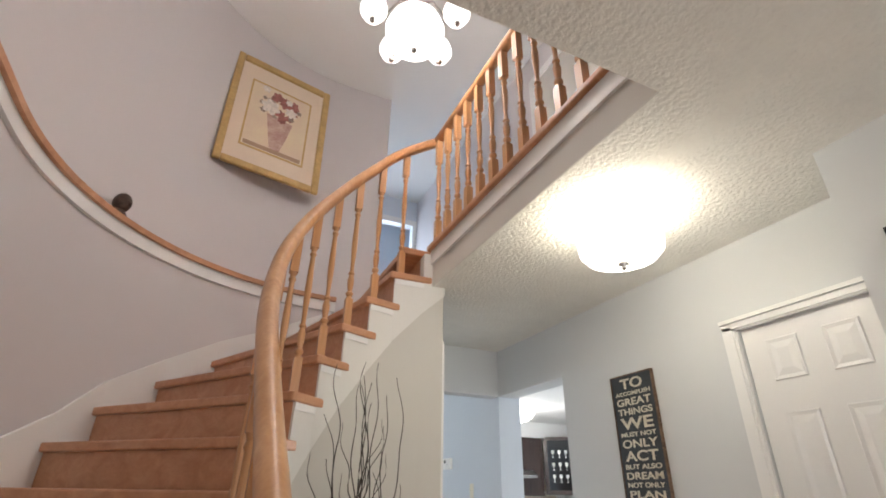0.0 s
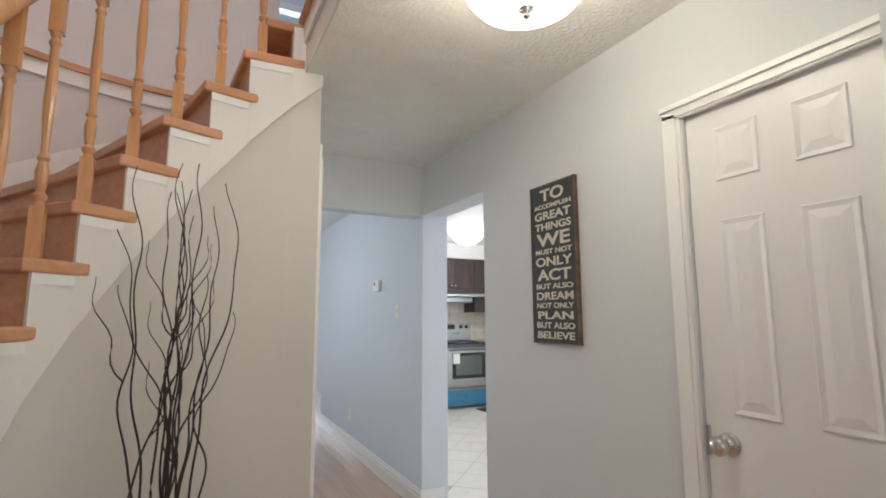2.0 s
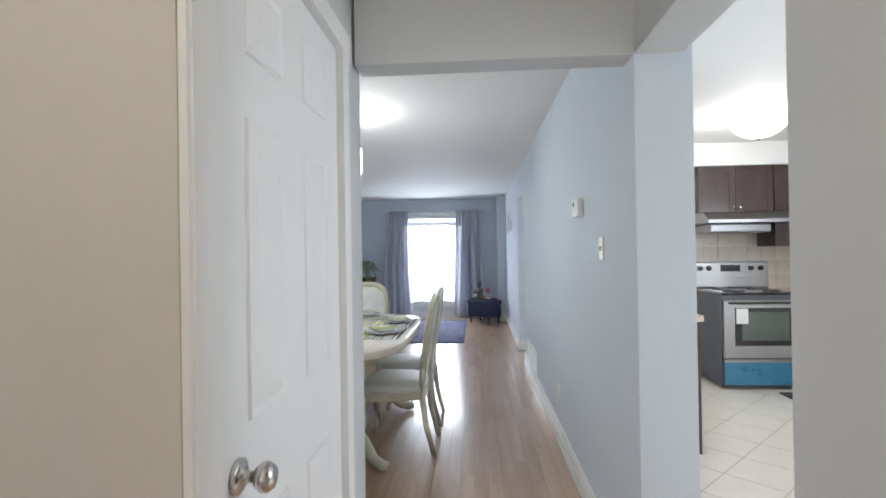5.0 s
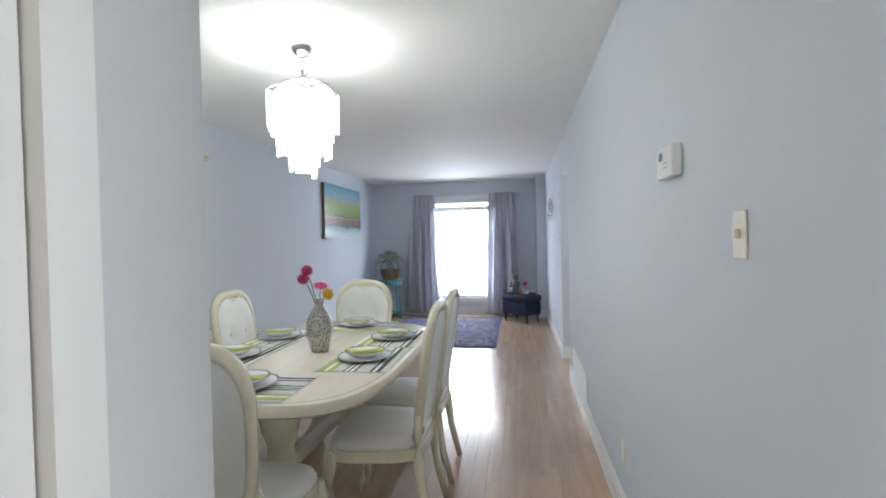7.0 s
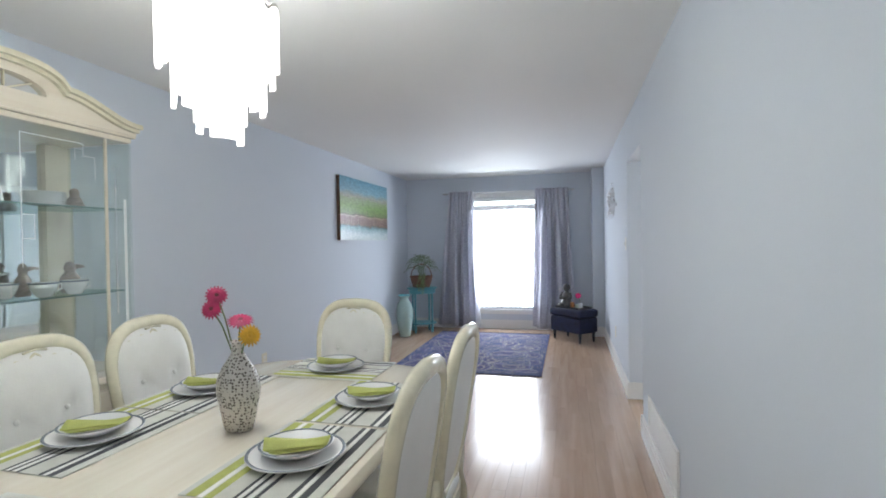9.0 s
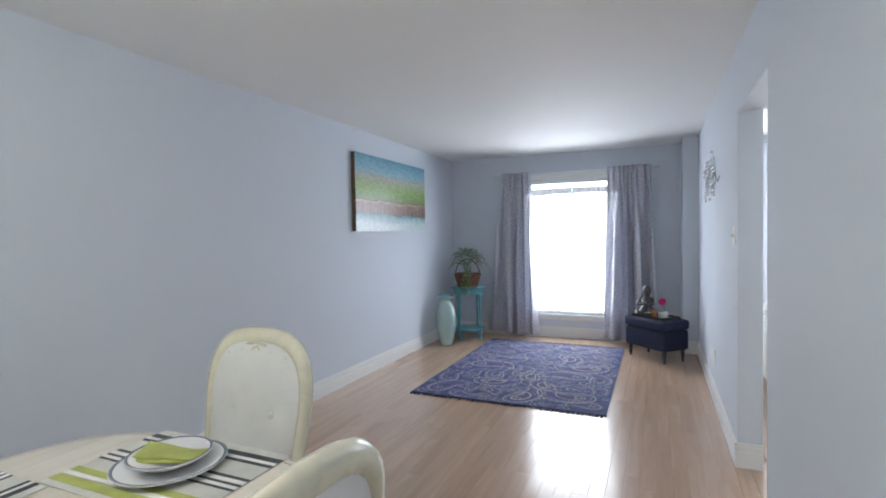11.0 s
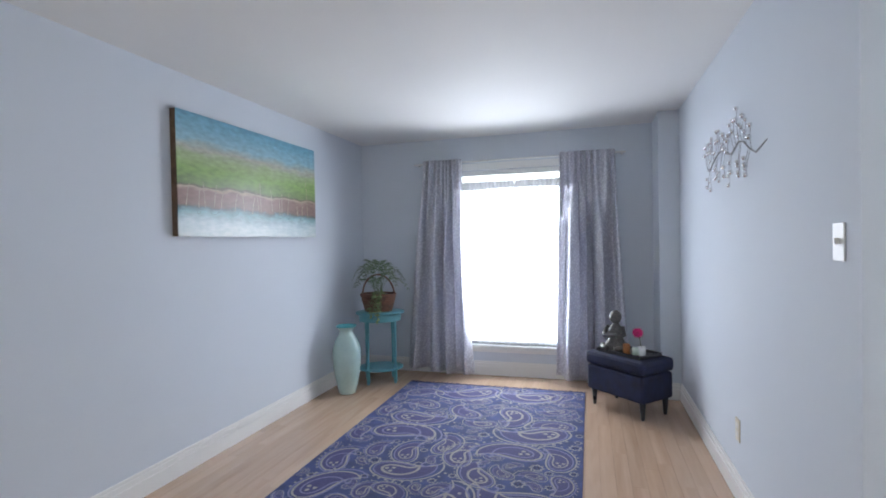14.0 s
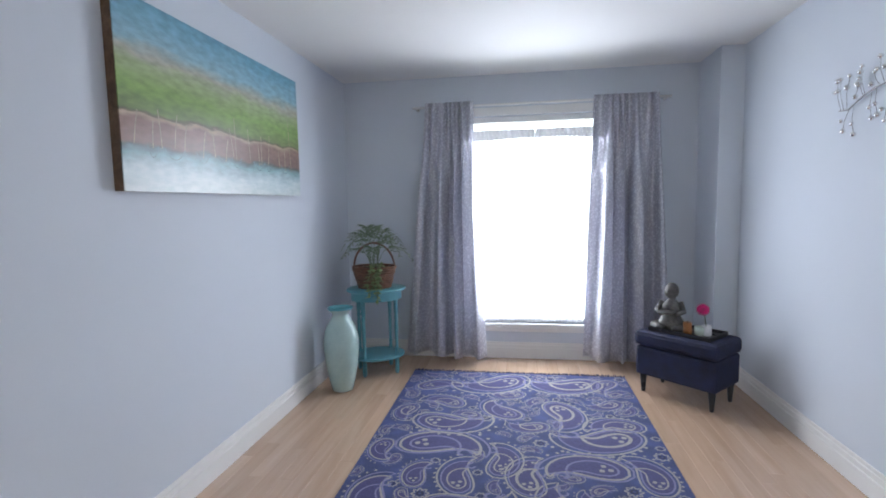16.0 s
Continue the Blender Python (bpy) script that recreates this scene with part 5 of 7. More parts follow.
def cup(x, y, z, k=1.0, m=None):
    c = thing("teacup", "white china teacup with a dark rim on a glass shelf", "cup", (x, y, z), 0, "china in the cabinet")
    bm = bmesh.new()
    lathe(bm, [(0.025, 0), (0.03, 0.004), (0.048 * k, 0.035), (0.055 * k, 0.065), (0.051 * k, 0.065), (0.04, 0.03), (0.01, 0.01)], 20)
    part("bowl", bm, m or M_CHINA, c, "", True)
    bm = bmesh.new()
    lathe(bm, [(0.0555 * k, 0.0655), (0.0555 * k, 0.058), (0.0562 * k, 0.058), (0.0562 * k, 0.0655)], 20, loop=True)
    part("rim_band", bm, M_BAND, c, "", True)
    bm = bmesh.new()
    tube(bm, [(0.0, 0.05 * k, 0.055), (0.0, 0.078 * k, 0.052), (0.0, 0.080 * k, 0.03), (0.0, 0.045 * k, 0.018)], 0.004, 6)
    part("handle", bm, m or M_CHINA, c, "", True)


for y in (5.42, 5.56, 5.34, 4.90):
    cup(-0.74 if y > 5.4 else -0.86, y, 1.1655)
pot = thing("tea_set", "ornate gold-plated tea service on a glass shelf", "teapot", (-0.78, 5.10, 1.1655))
bm = bmesh.new()
lathe(bm, [(0.05, 0), (0.06, 0.01), (0.095, 0.05), (0.09, 0.09), (0.05, 0.12), (0.03, 0.125), (0.03, 0.135), (0.012, 0.15), (0.004, 0.165)], 24)
part("body", bm, M_GOLDP, pot, "", True)
bm = bmesh.new()
tube(bm, [(0, 0.08, 0.06), (0, 0.12, 0.08), (0, 0.14, 0.12)], [0.015, 0.010, 0.007], 8)
part("spout", bm, M_GOLDP, pot, "", True)
bm = bmesh.new()
lathe(bm, [(0.06, 0), (0.075, 0.02), (0.085, 0.055), (0.08, 0.055), (0.06, 0.02)], 22, (0.04, -0.17, 0))
lathe(bm, [(0.15, 0.0), (0.17, 0.006), (0.165, 0.008), (0.14, 0.003)], 30, (0, -0.05, 0), 0.8)
part("tray_and_bowl", bm, M_GOLDP, pot, "gold tray and sugar bowl", True)
for x, y, h, m, r, lab in ((-0.86, 5.42, 0.15, M_BROWNF, 0.035, "brown bird figurine on a glass shelf"), (-0.84, 5.62, 0.15, M_BROWNF, 0.045, "brown and white animal figurine on a glass shelf"), (-0.86, 5.30, 0.13, M_CHROME, 0.03, "small silver jug on a glass shelf"), (-0.80, 5.22, 0.12, M_CHROME, 0.025, "small silver jug on a glass shelf")):
    bm = bmesh.new()
    lathe(bm, [(r * 0.8, 0), (r, h * 0.2), (r * 0.9, h * 0.5), (r * 0.45, h * 0.66), (r * 0.6, h * 0.8), (r * 0.4, h * 0.95), (r * 0.1, h)], 16)
    tube(bm, [(0, 0, h * 0.8), (0.02, 0.03, h * 0.84), (0.03, 0.05, h * 0.82)], [r * 0.35, r * 0.25, 0.004], 8)
    ob = tagged(new("figurine" if m is M_BROWNF else "jug", mesh("figurine", bm, m, True)), lab, "figurine" if m is M_BROWNF else "jug")
    ob.location = (x, y, 1.1655)
for x, y, h, m, lab in ((-0.83, 5.28, 0.20, M_CHINA, "white porcelain pair figurine on a glass shelf"), (-0.85, 5.12, 0.10, M_BROWNF, "small seated figurine on a glass shelf"), (-0.85, 5.66, 0.10, M_BROWNF, "dark boxed ornament on a glass shelf"), (-0.8, 4.94, 0.16, M_CHROME, "silver coffee pot on a glass shelf")):
    bm = bmesh.new()
    lathe(bm, [(0.04, 0), (0.045, 0.01), (0.03, h * 0.45), (0.018, h * 0.62), (0.022, h * 0.75), (0.02, h * 0.9), (0.004, h)], 16)
    if m is M_CHINA:
        lathe(bm, [(0.035, 0), (0.03, 0.05), (0.016, h * 0.55), (0.018, h * 0.7), (0.004, h * 0.8)], 14, (0.0, -0.055, 0))
    ob = tagged(new("figurine", mesh("figurine", bm, m, True)), lab, "figurine")
    ob.location = (x, y, 1.5745)
stack = thing("plate_stack", "stack of white china saucers on a glass shelf", "plates", (-0.83, 5.50, 1.5745))
pot.scale = (0.8, 0.85, 0.66)
for i in range(7):
    bm = bmesh.new()
    lathe(bm, [(0.04, 0), (0.085, 0.008), (0.083, 0.010), (0.04, 0.004)], 24, (0, 0, 0.009 * i))
    part("saucer", bm, M_CHINA, stack, "", True)
for i, y in enumerate((4.96, 5.20)):
    bm = bmesh.new()
    lathe(bm, [(0.05, 0), (0.07, 0.02), (0.11, 0.10), (0.12, 0.12), (0.115, 0.12), (0.06, 0.02)], 24)
    ob = tagged(new("serving_bowl", mesh("serving_bowl", bm, M_CHINA, True)), "serving bowl standing on the cabinet base", "bowl")
    ob.location = (-0.86, y, 0.776)

# ---- living room ----
M_CLOTH = mat("silver_grey_curtain_cloth", (0.50, 0.50, 0.57), 0.4, 0.6, vary=0.12, scale=6, fine=140, bump=0.2)
nd, ln, b = nodes_of(M_CLOTH)
tc, mp = nd.new("ShaderNodeTexCoord"), nd.new("ShaderNodeMapping")
mp.inputs["Scale"].default_value = (15, 5, 9)
vo = nd.new("ShaderNodeTexVoronoi")
ln.new(tc.outputs["Object"], mp.inputs[0])
ln.new(mp.outputs[0], vo.inputs["Vector"])
jq = nd.new("ShaderNodeMapRange")
jq.inputs["From Min"].default_value, jq.inputs["From Max"].default_value = 0.34, 0.48
ln.new(vo.outputs["Distance"], jq.inputs[0])
mx = nd.new("ShaderNodeMix")
mx.data_type = "RGBA"
mx.inputs["A"].default_value, mx.inputs["B"].default_value = (0.80, 0.81, 0.86, 1), (0.66, 0.66, 0.72, 1)
ln.new(jq.outputs[0], mx.inputs["Factor"])
ln.new(mx.outputs["Result"], b.inputs["Base Color"])
sheen = nd.new("ShaderNodeMapRange")
sheen.inputs["To Min"].default_value, sheen.inputs["To Max"].default_value = 0.28, 0.55
ln.new(jq.outputs[0], sheen.inputs[0])
ln.new(sheen.outputs[0], b.inputs["Roughness"])
tl, ms = nd.new("ShaderNodeBsdfTranslucent"), nd.new("ShaderNodeMixShader")
ln.new(mx.outputs["Result"], tl.inputs[0])
ms.inputs[0].default_value = 0.22
ln.new(b.outputs[0], ms.inputs[1])
ln.new(tl.outputs[0], ms.inputs[2])
ln.new(ms.outputs[0], nd["Material Output"].inputs[0])
M_NAVY = mat("navy_velvet", (0.019, 0.025, 0.068), 0.75, vary=0.25, scale=14, fine=200, bump=0.08)
M_TEAL = mat("teal_painted_wood", (0.12, 0.36, 0.42), 0.4, vary=0.1, scale=9)

win = thing("window_1", "white framed living room window with bright daylight", "window", kind="structure")
part("window_frame", boxes((WX0, WX0 + 0.05, YN + 0.04, YN + 0.10, WZ0, WZ1), (WX1 - 0.05, WX1, YN + 0.04, YN + 0.10, WZ0, WZ1), (WX0 + 0.05, WX1 - 0.05, YN + 0.04, YN + 0.10, WZ0, WZ0 + 0.05), (WX0 + 0.05, WX1 - 0.05, YN + 0.04, YN + 0.10, WZ1 - 0.05, WZ1)), M_TRIM, win, "white frame", bevel=0.004)
part("casing", boxes((WX0 - 0.07, WX0, YN - 0.014, YN - 0.001, WZ0 - 0.05, WZ1 + 0.07), (WX1, WX1 + 0.07, YN - 0.014, YN - 0.001, WZ0 - 0.05, WZ1 + 0.07), (WX0, WX1, YN - 0.014, YN - 0.001, WZ1, WZ1 + 0.07)), M_TRIM, win, "white casing", bevel=0.003)
part("window_sill", boxes((WX0 - 0.08, WX1 + 0.08, YN - 0.035, YN + 0.04, WZ0 - 0.03, WZ0), (WX0 - 0.06, WX1 + 0.06, YN - 0.014, YN - 0.001, WZ0 - 0.075, WZ0 - 0.03)), M_TRIM, win, "white sill", bevel=0.004)
ob = part("pane", boxes((WX0 + 0.05, WX1 - 0.05, YN + 0.065, YN + 0.07, WZ0 + 0.05, WZ1 - 0.05)), M_GLASS, win, "clear pane")
ob.visible_shadow = False


def cloth_sheet(bm, x0t, x1t, x0b, x1b, z0, z1, y, folds, amp, nz=16, seed=1, thick=0.003, hem=0.0):
    """Hanging cloth with folds that widen to the hem."""
    r = random.Random(seed)
    ph = [r.uniform(0, 6.28) for _ in range(4)]
    nx = folds * 10
    grid = []
    for j in range(nz + 1):
        v = j / nz
        row = []
        for i in range(nx + 1):
            u = i / nx
            uu = u + 0.02 * math.sin(7 * u + ph[2] + 1.5 * v)
            x = (x0t + (x1t - x0t) * uu) * (1 - v) + (x0b + (x1b - x0b) * uu) * v
            a = amp * (0.75 + 0.25 * math.sin(3 * u + ph[0]))
            yy = y + a * math.sin(2 * math.pi * folds * u + ph[1] + 0.7 * math.sin(3 * v + 5 * u)) + 0.35 * a * math.sin(2 * math.pi * folds * 2.3 * u + ph[3])
            row.append(bm.verts.new((x, yy, z1 + (z0 - z1) * v + (hem * math.sin(5 * u + ph[0]) * v))))
        grid.append(row)
    for j in range(nz):
        for i in range(nx):
            bm.faces.new((grid[j][i], grid[j][i + 1], grid[j + 1][i + 1], grid[j + 1][i]))


def drape(bm, x0t, x1t, x0b, x1b, z0, z1, y, seed, nx=110, nz=44):
    """A gathered curtain: tight pleats under the rod that merge into few broad folds."""
    r = random.Random(seed)
    ph = [r.uniform(0, 6.28) for _ in range(6)]
    grid = []
    for j in range(nz + 1):
        v = j / nz
        w = min(1.0, max(0.0, (v - 0.02) / 0.42))
        w = w * w * (3 - 2 * w)
        row = []
        for i in range(nx + 1):
            u = i / nx
            q = u + 0.07 * math.sin(2 * math.pi * 1.2 * u + ph[0]) * math.sin(math.pi * u) + 0.02 * math.sin(3 * v + ph[1]) * math.sin(math.pi * u)
            x = (x0t + (x1t - x0t) * u) * (1 - v) + (x0b + (x1b - x0b) * u) * v - 0.02 * math.sin(math.pi * v) * (u - 0.5)
            broad = math.sin(2 * math.pi * 3.6 * q + ph[2] + 0.5 * math.sin(2.2 * v + ph[3]))
            broad = math.copysign(abs(broad) ** 0.85, broad)
            tight = math.sin(2 * math.pi * 8 * q + ph[4])
            crease = math.sin(2 * math.pi * 6.3 * q + ph[5] + 2.5 * v)
            dy = (1 - w) * 0.026 * tight + w * (0.068 * broad + 0.018 * crease)
            z = z1 + (z0 - z1) * v + 0.014 * math.sin(4.4 * u + ph[0]) * v + 0.006 * tight * (v < 0.02)
            row.append(bm.verts.new((x + 0.012 * crease * w, y + dy, z)))
        grid.append(row)
    for j in range(nz):
        for i in range(nx):
            bm.faces.new((grid[j][i], grid[j][i + 1], grid[j + 1][i + 1], grid[j + 1][i]))


for seed, a in ((4, (-0.34, 0.06, -0.535, 0.148)), (9, (1.015, 1.508, 0.96, 1.61))):
    cu = thing("curtain", "floor-length silver-grey curtain gathered on a white rod", "curtain", group="curtains at the window")
    bm = bmesh.new()
    drape(bm, *a, 0.055, 2.185, 11.415, seed)
    ob = part("cloth", bm, M_CLOTH, cu, "", True)
    md = ob.modifiers.new("thickness", "SOLIDIFY")
    md.thickness = 0.002
rod = thing("curtain_rod", "thin white curtain rod over the window", "rod", (0, 0, 0))
bm = bmesh.new()
tube(bm, [(-0.45, 11.45, 2.155), (1.605, 11.45, 2.155)], 0.009, 10)
part("bar", bm, M_TRIM, rod, "", True)
for x in (-0.42, 1.575):
    part("bracket", boxes((x - 0.008, x + 0.008, 11.45, YN, 2.145, 2.165)), M_TRIM, rod)
# sheer with a ruffled heading inside the window
M_SHEER = bpy.data.materials.new("sheer_voile")
nd, ln, b = nodes_of(M_SHEER)
tr, tl, mx = nd.new("ShaderNodeBsdfTransparent"), nd.new("ShaderNodeBsdfTranslucent"), nd.new("ShaderNodeMixShader")
tl.inputs[0].default_value = (0.85, 0.86, 0.9, 1)
mx.inputs[0].default_value = 0.55
ln.new(tr.outputs[0], mx.inputs[1])
ln.new(tl.outputs[0], mx.inputs[2])
ln.new(mx.outputs[0], nd["Material Output"].inputs[0])
M_RUFF = mat("sheer_ruffle", (0.80, 0.80, 0.83), 0.8, vary=0.06, scale=20)
nd, ln, b = nodes_of(M_RUFF)
tl, mx = nd.new("ShaderNodeBsdfTranslucent"), nd.new("ShaderNodeMixShader")
tl.inputs[0].default_value = (0.45, 0.45, 0.48, 1)
mx.inputs[0].default_value = 0.35
ln.new(b.outputs[0], mx.inputs[1])
ln.new(tl.outputs[0], mx.inputs[2])
ln.new(mx.outputs[0], nd["Material Output"].inputs[0])
for k, (x0, x1) in enumerate(((WX0 + 0.02, 0.55), (0.565, WX1 - 0.02))):
    sh = thing("sheer_curtain", "white sheer voile with a ruffled heading in the window", "curtain", group="sheers in the window")
    bm = bmesh.new()
    cloth_sheet(bm, x0, x1, x0, x1, WZ0 + 0.01, 1.90, YN + 0.02, 9, 0.006, 6, 20 + k)
    ob = part("voile", bm, M_SHEER, sh, "", True)
    ob.visible_shadow = False
    bm = bmesh.new()
    cloth_sheet(bm, x0, x1, x0, x1, 1.885, 1.965, YN + 0.012, 16, 0.014, 4, 30 + k, hem=0.008)
    part("ruffle", bm, M_RUFF, sh, "grey ruffled heading", True)
tr_rod = thing("tension_rod", "thin white rod that carries the sheers", "rod")
bm = bmesh.new()
tube(bm, [(WX0, YN + 0.02, 1.925), (WX1, YN + 0.02, 1.925)], 0.004, 8)
part("bar", bm, M_TRIM, tr_rod, "", True)

# paisley rug
M_RUG = mat("indigo_rug_pile", (0.058, 0.080, 0.215), 0.9, vary=0.25, scale=9, fine=260, bump=0.35)
M_RUGC = mat("cream_rug_figure", (0.36, 0.34, 0.33), 0.9, vary=0.12, scale=30, fine=260, bump=0.3)
M_RUGL = mat("lilac_rug_figure", (0.22, 0.215, 0.37), 0.9, vary=0.12, scale=30, fine=260, bump=0.3)
M_RUGM = mat("violet_blue_rug_figure", (0.075, 0.075, 0.20), 0.9, vary=0.2, scale=30, fine=260, bump=0.3)
M_RUGD = mat("dark_rug_figure", (0.022, 0.026, 0.075), 0.9, vary=0.2, scale=30, fine=260, bump=0.3)
RX0, RX1, RY0, RY1 = -0.415, 1.222, 8.83, 11.125
rug = thing("rug", "indigo rug with cream paisley figures and a dark fringe", "rug", ((RX0 + RX1) / 2, (RY0 + RY1) / 2, 0.001))
rw, rl = (RX1 - RX0) / 2, (RY1 - RY0) / 2
part("field", boxes((-rw, rw, -rl, rl, 0, 0.008)), M_RUG, rug, "indigo pile", bevel=0.003)


def paisley_spine(n=30, bend=120):
    """Points and headings along the middle line of a drop whose tip bends over."""
    p, out = Vector((0.0, -0.42)), []
    for i in range(n + 1):
        u = i / n
        a = radians(97 - bend * u ** 2.2)
        out.append((p.copy(), Vector((math.cos(a), math.sin(a))), u))
        p = p + out[-1][1] * (1.02 / n)
    return out


def paisley_sides(s, fat=1.0):
    left, right = [], []
    for p, d, u in paisley_spine():
        h = 0.55 * fat * math.sqrt(u) * (1 - u) ** 0.95
        for side, sg in ((left, 1), (right, -1)):
            q = p + Vector((-d.y, d.x)) * h * sg
            side.append((0.0 + q.x * s, -0.12 + (q.y + 0.12) * s))
    return left, right


def paisley_pts(s):
    left, right = paisley_sides(s)
    return left[:-1] + right[:0:-1]


def ribbon(bm, pts, w, z, closed=True):
    n = len(pts)
    L, R = [], []
    for i, p in enumerate(pts):
        a, c = Vector(pts[(i - 1) % n] if closed or i else p), Vector(pts[(i + 1) % n] if closed or i < n - 1 else p)
        d = (c - a).normalized()
        nn = Vector((-d.y, d.x)) * w / 2
        L.append(bm.verts.new((p[0] + nn.x, p[1] + nn.y, z)))
        R.append(bm.verts.new((p[0] - nn.x, p[1] - nn.y, z)))
    for i in range(n if closed else n - 1):
        j = (i + 1) % n
        bm.faces.new((L[i], L[j], R[j], R[i]))


PAISLEY_KINDS = (
    (3, ((1.0, 0.036, 0.0006, 0), (0.80, 0.03, 0.0007, 2), (0.50, 0.03, 0.0008, 0))),
    (3, ((1.0, 0.03, 0.0006, 2), (0.86, 0.038, 0.0007, 0), (0.54, 0.03, 0.0008, 2))),
    (3, ((1.0, 0.032, 0.0006, 0), (0.86, 0.025, 0.0007, 2), (0.50, 0.05, 0.0008, 0))),
)


def paisley_mesh(kind):
    """Nested outlines round a filled heart, with beads and a scroll beside the tip."""
    bm = bmesh.new()
    mi = []
    fill, rings = PAISLEY_KINDS[kind]
    left, right = paisley_sides(0.84)
    for i in range(1, len(left) - 2):
        bm.faces.new([bm.verts.new((*p, 0.0004)) for p in (left[i], right[i], right[i + 1], left[i + 1])])
    mi += [fill] * len(bm.faces)
    for s, w, z, m in rings:
        k = len(bm.faces)
        ribbon(bm, paisley_pts(s), 0.72 * w, z)
        mi += [m] * (len(bm.faces) - k)
    k = len(bm.faces)
    for q in range(3):
        a = 2.1 * q + 0.5
        c = (0.05 * math.cos(a) - 0.02, -0.16 + 0.05 * math.sin(a))
        bm.faces.new([bm.verts.new((c[0] + 0.028 * math.cos(b), c[1] + 0.028 * math.sin(b), 0.0010)) for b in [2 * math.pi * i / 8 for i in range(8)]])
    # row of beads down the back of the drop
    for p in paisley_pts(1.13)[6:26:2]:
        bm.faces.new([bm.verts.new((p[0] + 0.02 * math.cos(b), p[1] + 0.02 * math.sin(b), 0.0005)) for b in [2 * math.pi * i / 6 for i in range(6)]])
    mi += [0] * (len(bm.faces) - k)
    # scroll under the bent tip
    k = len(bm.faces)
    ribbon(bm, [(0.27 + 0.08 * math.cos(1.2 + t) * (1 - t / 7), 0.16 + 0.08 * math.sin(1.2 + t) * (1 - t / 7)) for t in [0.35 * i for i in range(15)]], 0.028, 0.0011, False)
    mi += [2] * (len(bm.faces) - k)
    bm.faces.ensure_lookup_table()
    for f, m in zip(bm.faces, mi):
        f.material_index = m
    return mesh("paisley", bm, [M_RUGC, M_RUGD, M_RUGL, M_RUGM])


def rosette_mesh():
    bm = bmesh.new()
    ribbon(bm, [((0.5 + 0.12 * math.sin(8 * t)) * math.cos(t), (0.5 + 0.12 * math.sin(8 * t)) * math.sin(t)) for t in [2 * math.pi * i / 40 for i in range(40)]], 0.12, 0.0005)
    k = len(bm.faces)
    ribbon(bm, [(0.2 * math.cos(t), 0.2 * math.sin(t)) for t in [2 * math.pi * i / 16 for i in range(16)]], 0.14, 0.0006)
    bm.faces.ensure_lookup_table()
    for i, f in enumerate(bm.faces):
        f.material_index = 0 if i < k else 1
    return mesh("rosette", bm, [M_RUGC, M_RUGD])


PM, RM = [paisley_mesh(0), paisley_mesh(1), paisley_mesh(2)], rosette_mesh()
rr = random.Random(21)
placed = []


def figure_spots(x, y, size, turn, flip, rosette):
    circles = ((0.0, 0.0, 0.6),) if rosette else ((-0.03, -0.15, 0.25), (0.0, 0.15, 0.19), (0.12, 0.40, 0.13))
    ca, sa = math.cos(turn), math.sin(turn)
    return [(x + size * (flip * cx * ca - cy * sa), y + size * (flip * cx * sa + cy * ca), size * cr) for cx, cy, cr in circles]


def lay_figure(name, me, x, y, size, turn, flip):
    ob = new(name, me)
    ob.parent = rug
    ob.matrix_local = pose(x, y, 0.008, 0, 0, math.degrees(turn)) @ Matrix.Diagonal((flip * size, size, 1, 1))


# large figures: heart of the drop, length from heart to tip (negative: bends the other way), heading
LARGE = [(0.14, 9.55, 0.24, 87), (0.85, 9.75, -0.32, 186), (0.48, 9.58, 0.25, 86), (1.08, 9.66, -0.25, 109), (-0.25, 9.34, 0.25, 88), (0.12, 9.36, -0.30, 14), (0.34, 9.72, -0.24, 94), (-0.10, 9.92, 0.36, -5), (0.98, 10.10, 0.36, 190), (-0.08, 10.22, -0.34, 3), (0.36, 10.37, 0.25, 127), (0.68, 10.46, 0.30, -82), (1.06, 10.26, -0.25, 189), (1.06, 10.95, -0.22, 250), (0.86, 10.92, 0.38, 183), (0.34, 10.94, 0.40, 200), (-0.22, 9.03, 0.30, 50), (0.50, 8.99, -0.30, 75), (0.96, 9.16, 0.34, 167), (1.12, 8.97, -0.34, 186), (0.66, 9.36, 0.24, 113), (-0.02, 10.50, -0.22, 165), (-0.22, 10.80, 0.26, 10)]
for k, (hx, hy, reach, heading) in enumerate(LARGE):
    flip, size = (1 if reach > 0 else -1), abs(reach) / 0.60
    turn = radians(heading - (65 if flip > 0 else 115))
    hx, hy = hx - (RX0 + RX1) / 2, hy - (RY0 + RY1) / 2
    x, y = hx - 0.15 * size * math.sin(turn), hy + 0.15 * size * math.cos(turn)
    spots = figure_spots(x, y, size, turn, flip, False)
    shrink = min(1.0, min((rw - 0.01 - abs(a)) / r for a, b, r in spots), min((rl - 0.01 - abs(b)) / r for a, b, r in spots))
    if shrink > 0.5:
        placed += spots
        lay_figure("paisley", PM[k % 3], x, y, size * shrink, turn, flip)
for size, tries, meshes in ((0.30, 900, PM), (0.22, 1600, PM), (0.15, 2200, PM), (0.07, 900, [RM]), (0.11, 2200, PM), (0.045, 1500, [RM])):
    for _ in range(tries):
        x, y, turn, flip = rr.uniform(-rw, rw), rr.uniform(-rl, rl), rr.uniform(0, 2 * math.pi), rr.choice((-1, 1))
        spots = figure_spots(x, y, size, turn, flip, meshes[0] is RM)
        if any(abs(a) > rw - r * 1.1 or abs(b) > rl - r * 1.1 for a, b, r in spots):
            continue
        if all((a - c) ** 2 + (b - d) ** 2 > (r + q) ** 2 for a, b, r in spots for c, d, q in placed):
            placed += spots
            lay_figure("rosette" if meshes[0] is RM else "paisley", meshes[rr.randrange(len(meshes))], x, y, size, turn, flip)
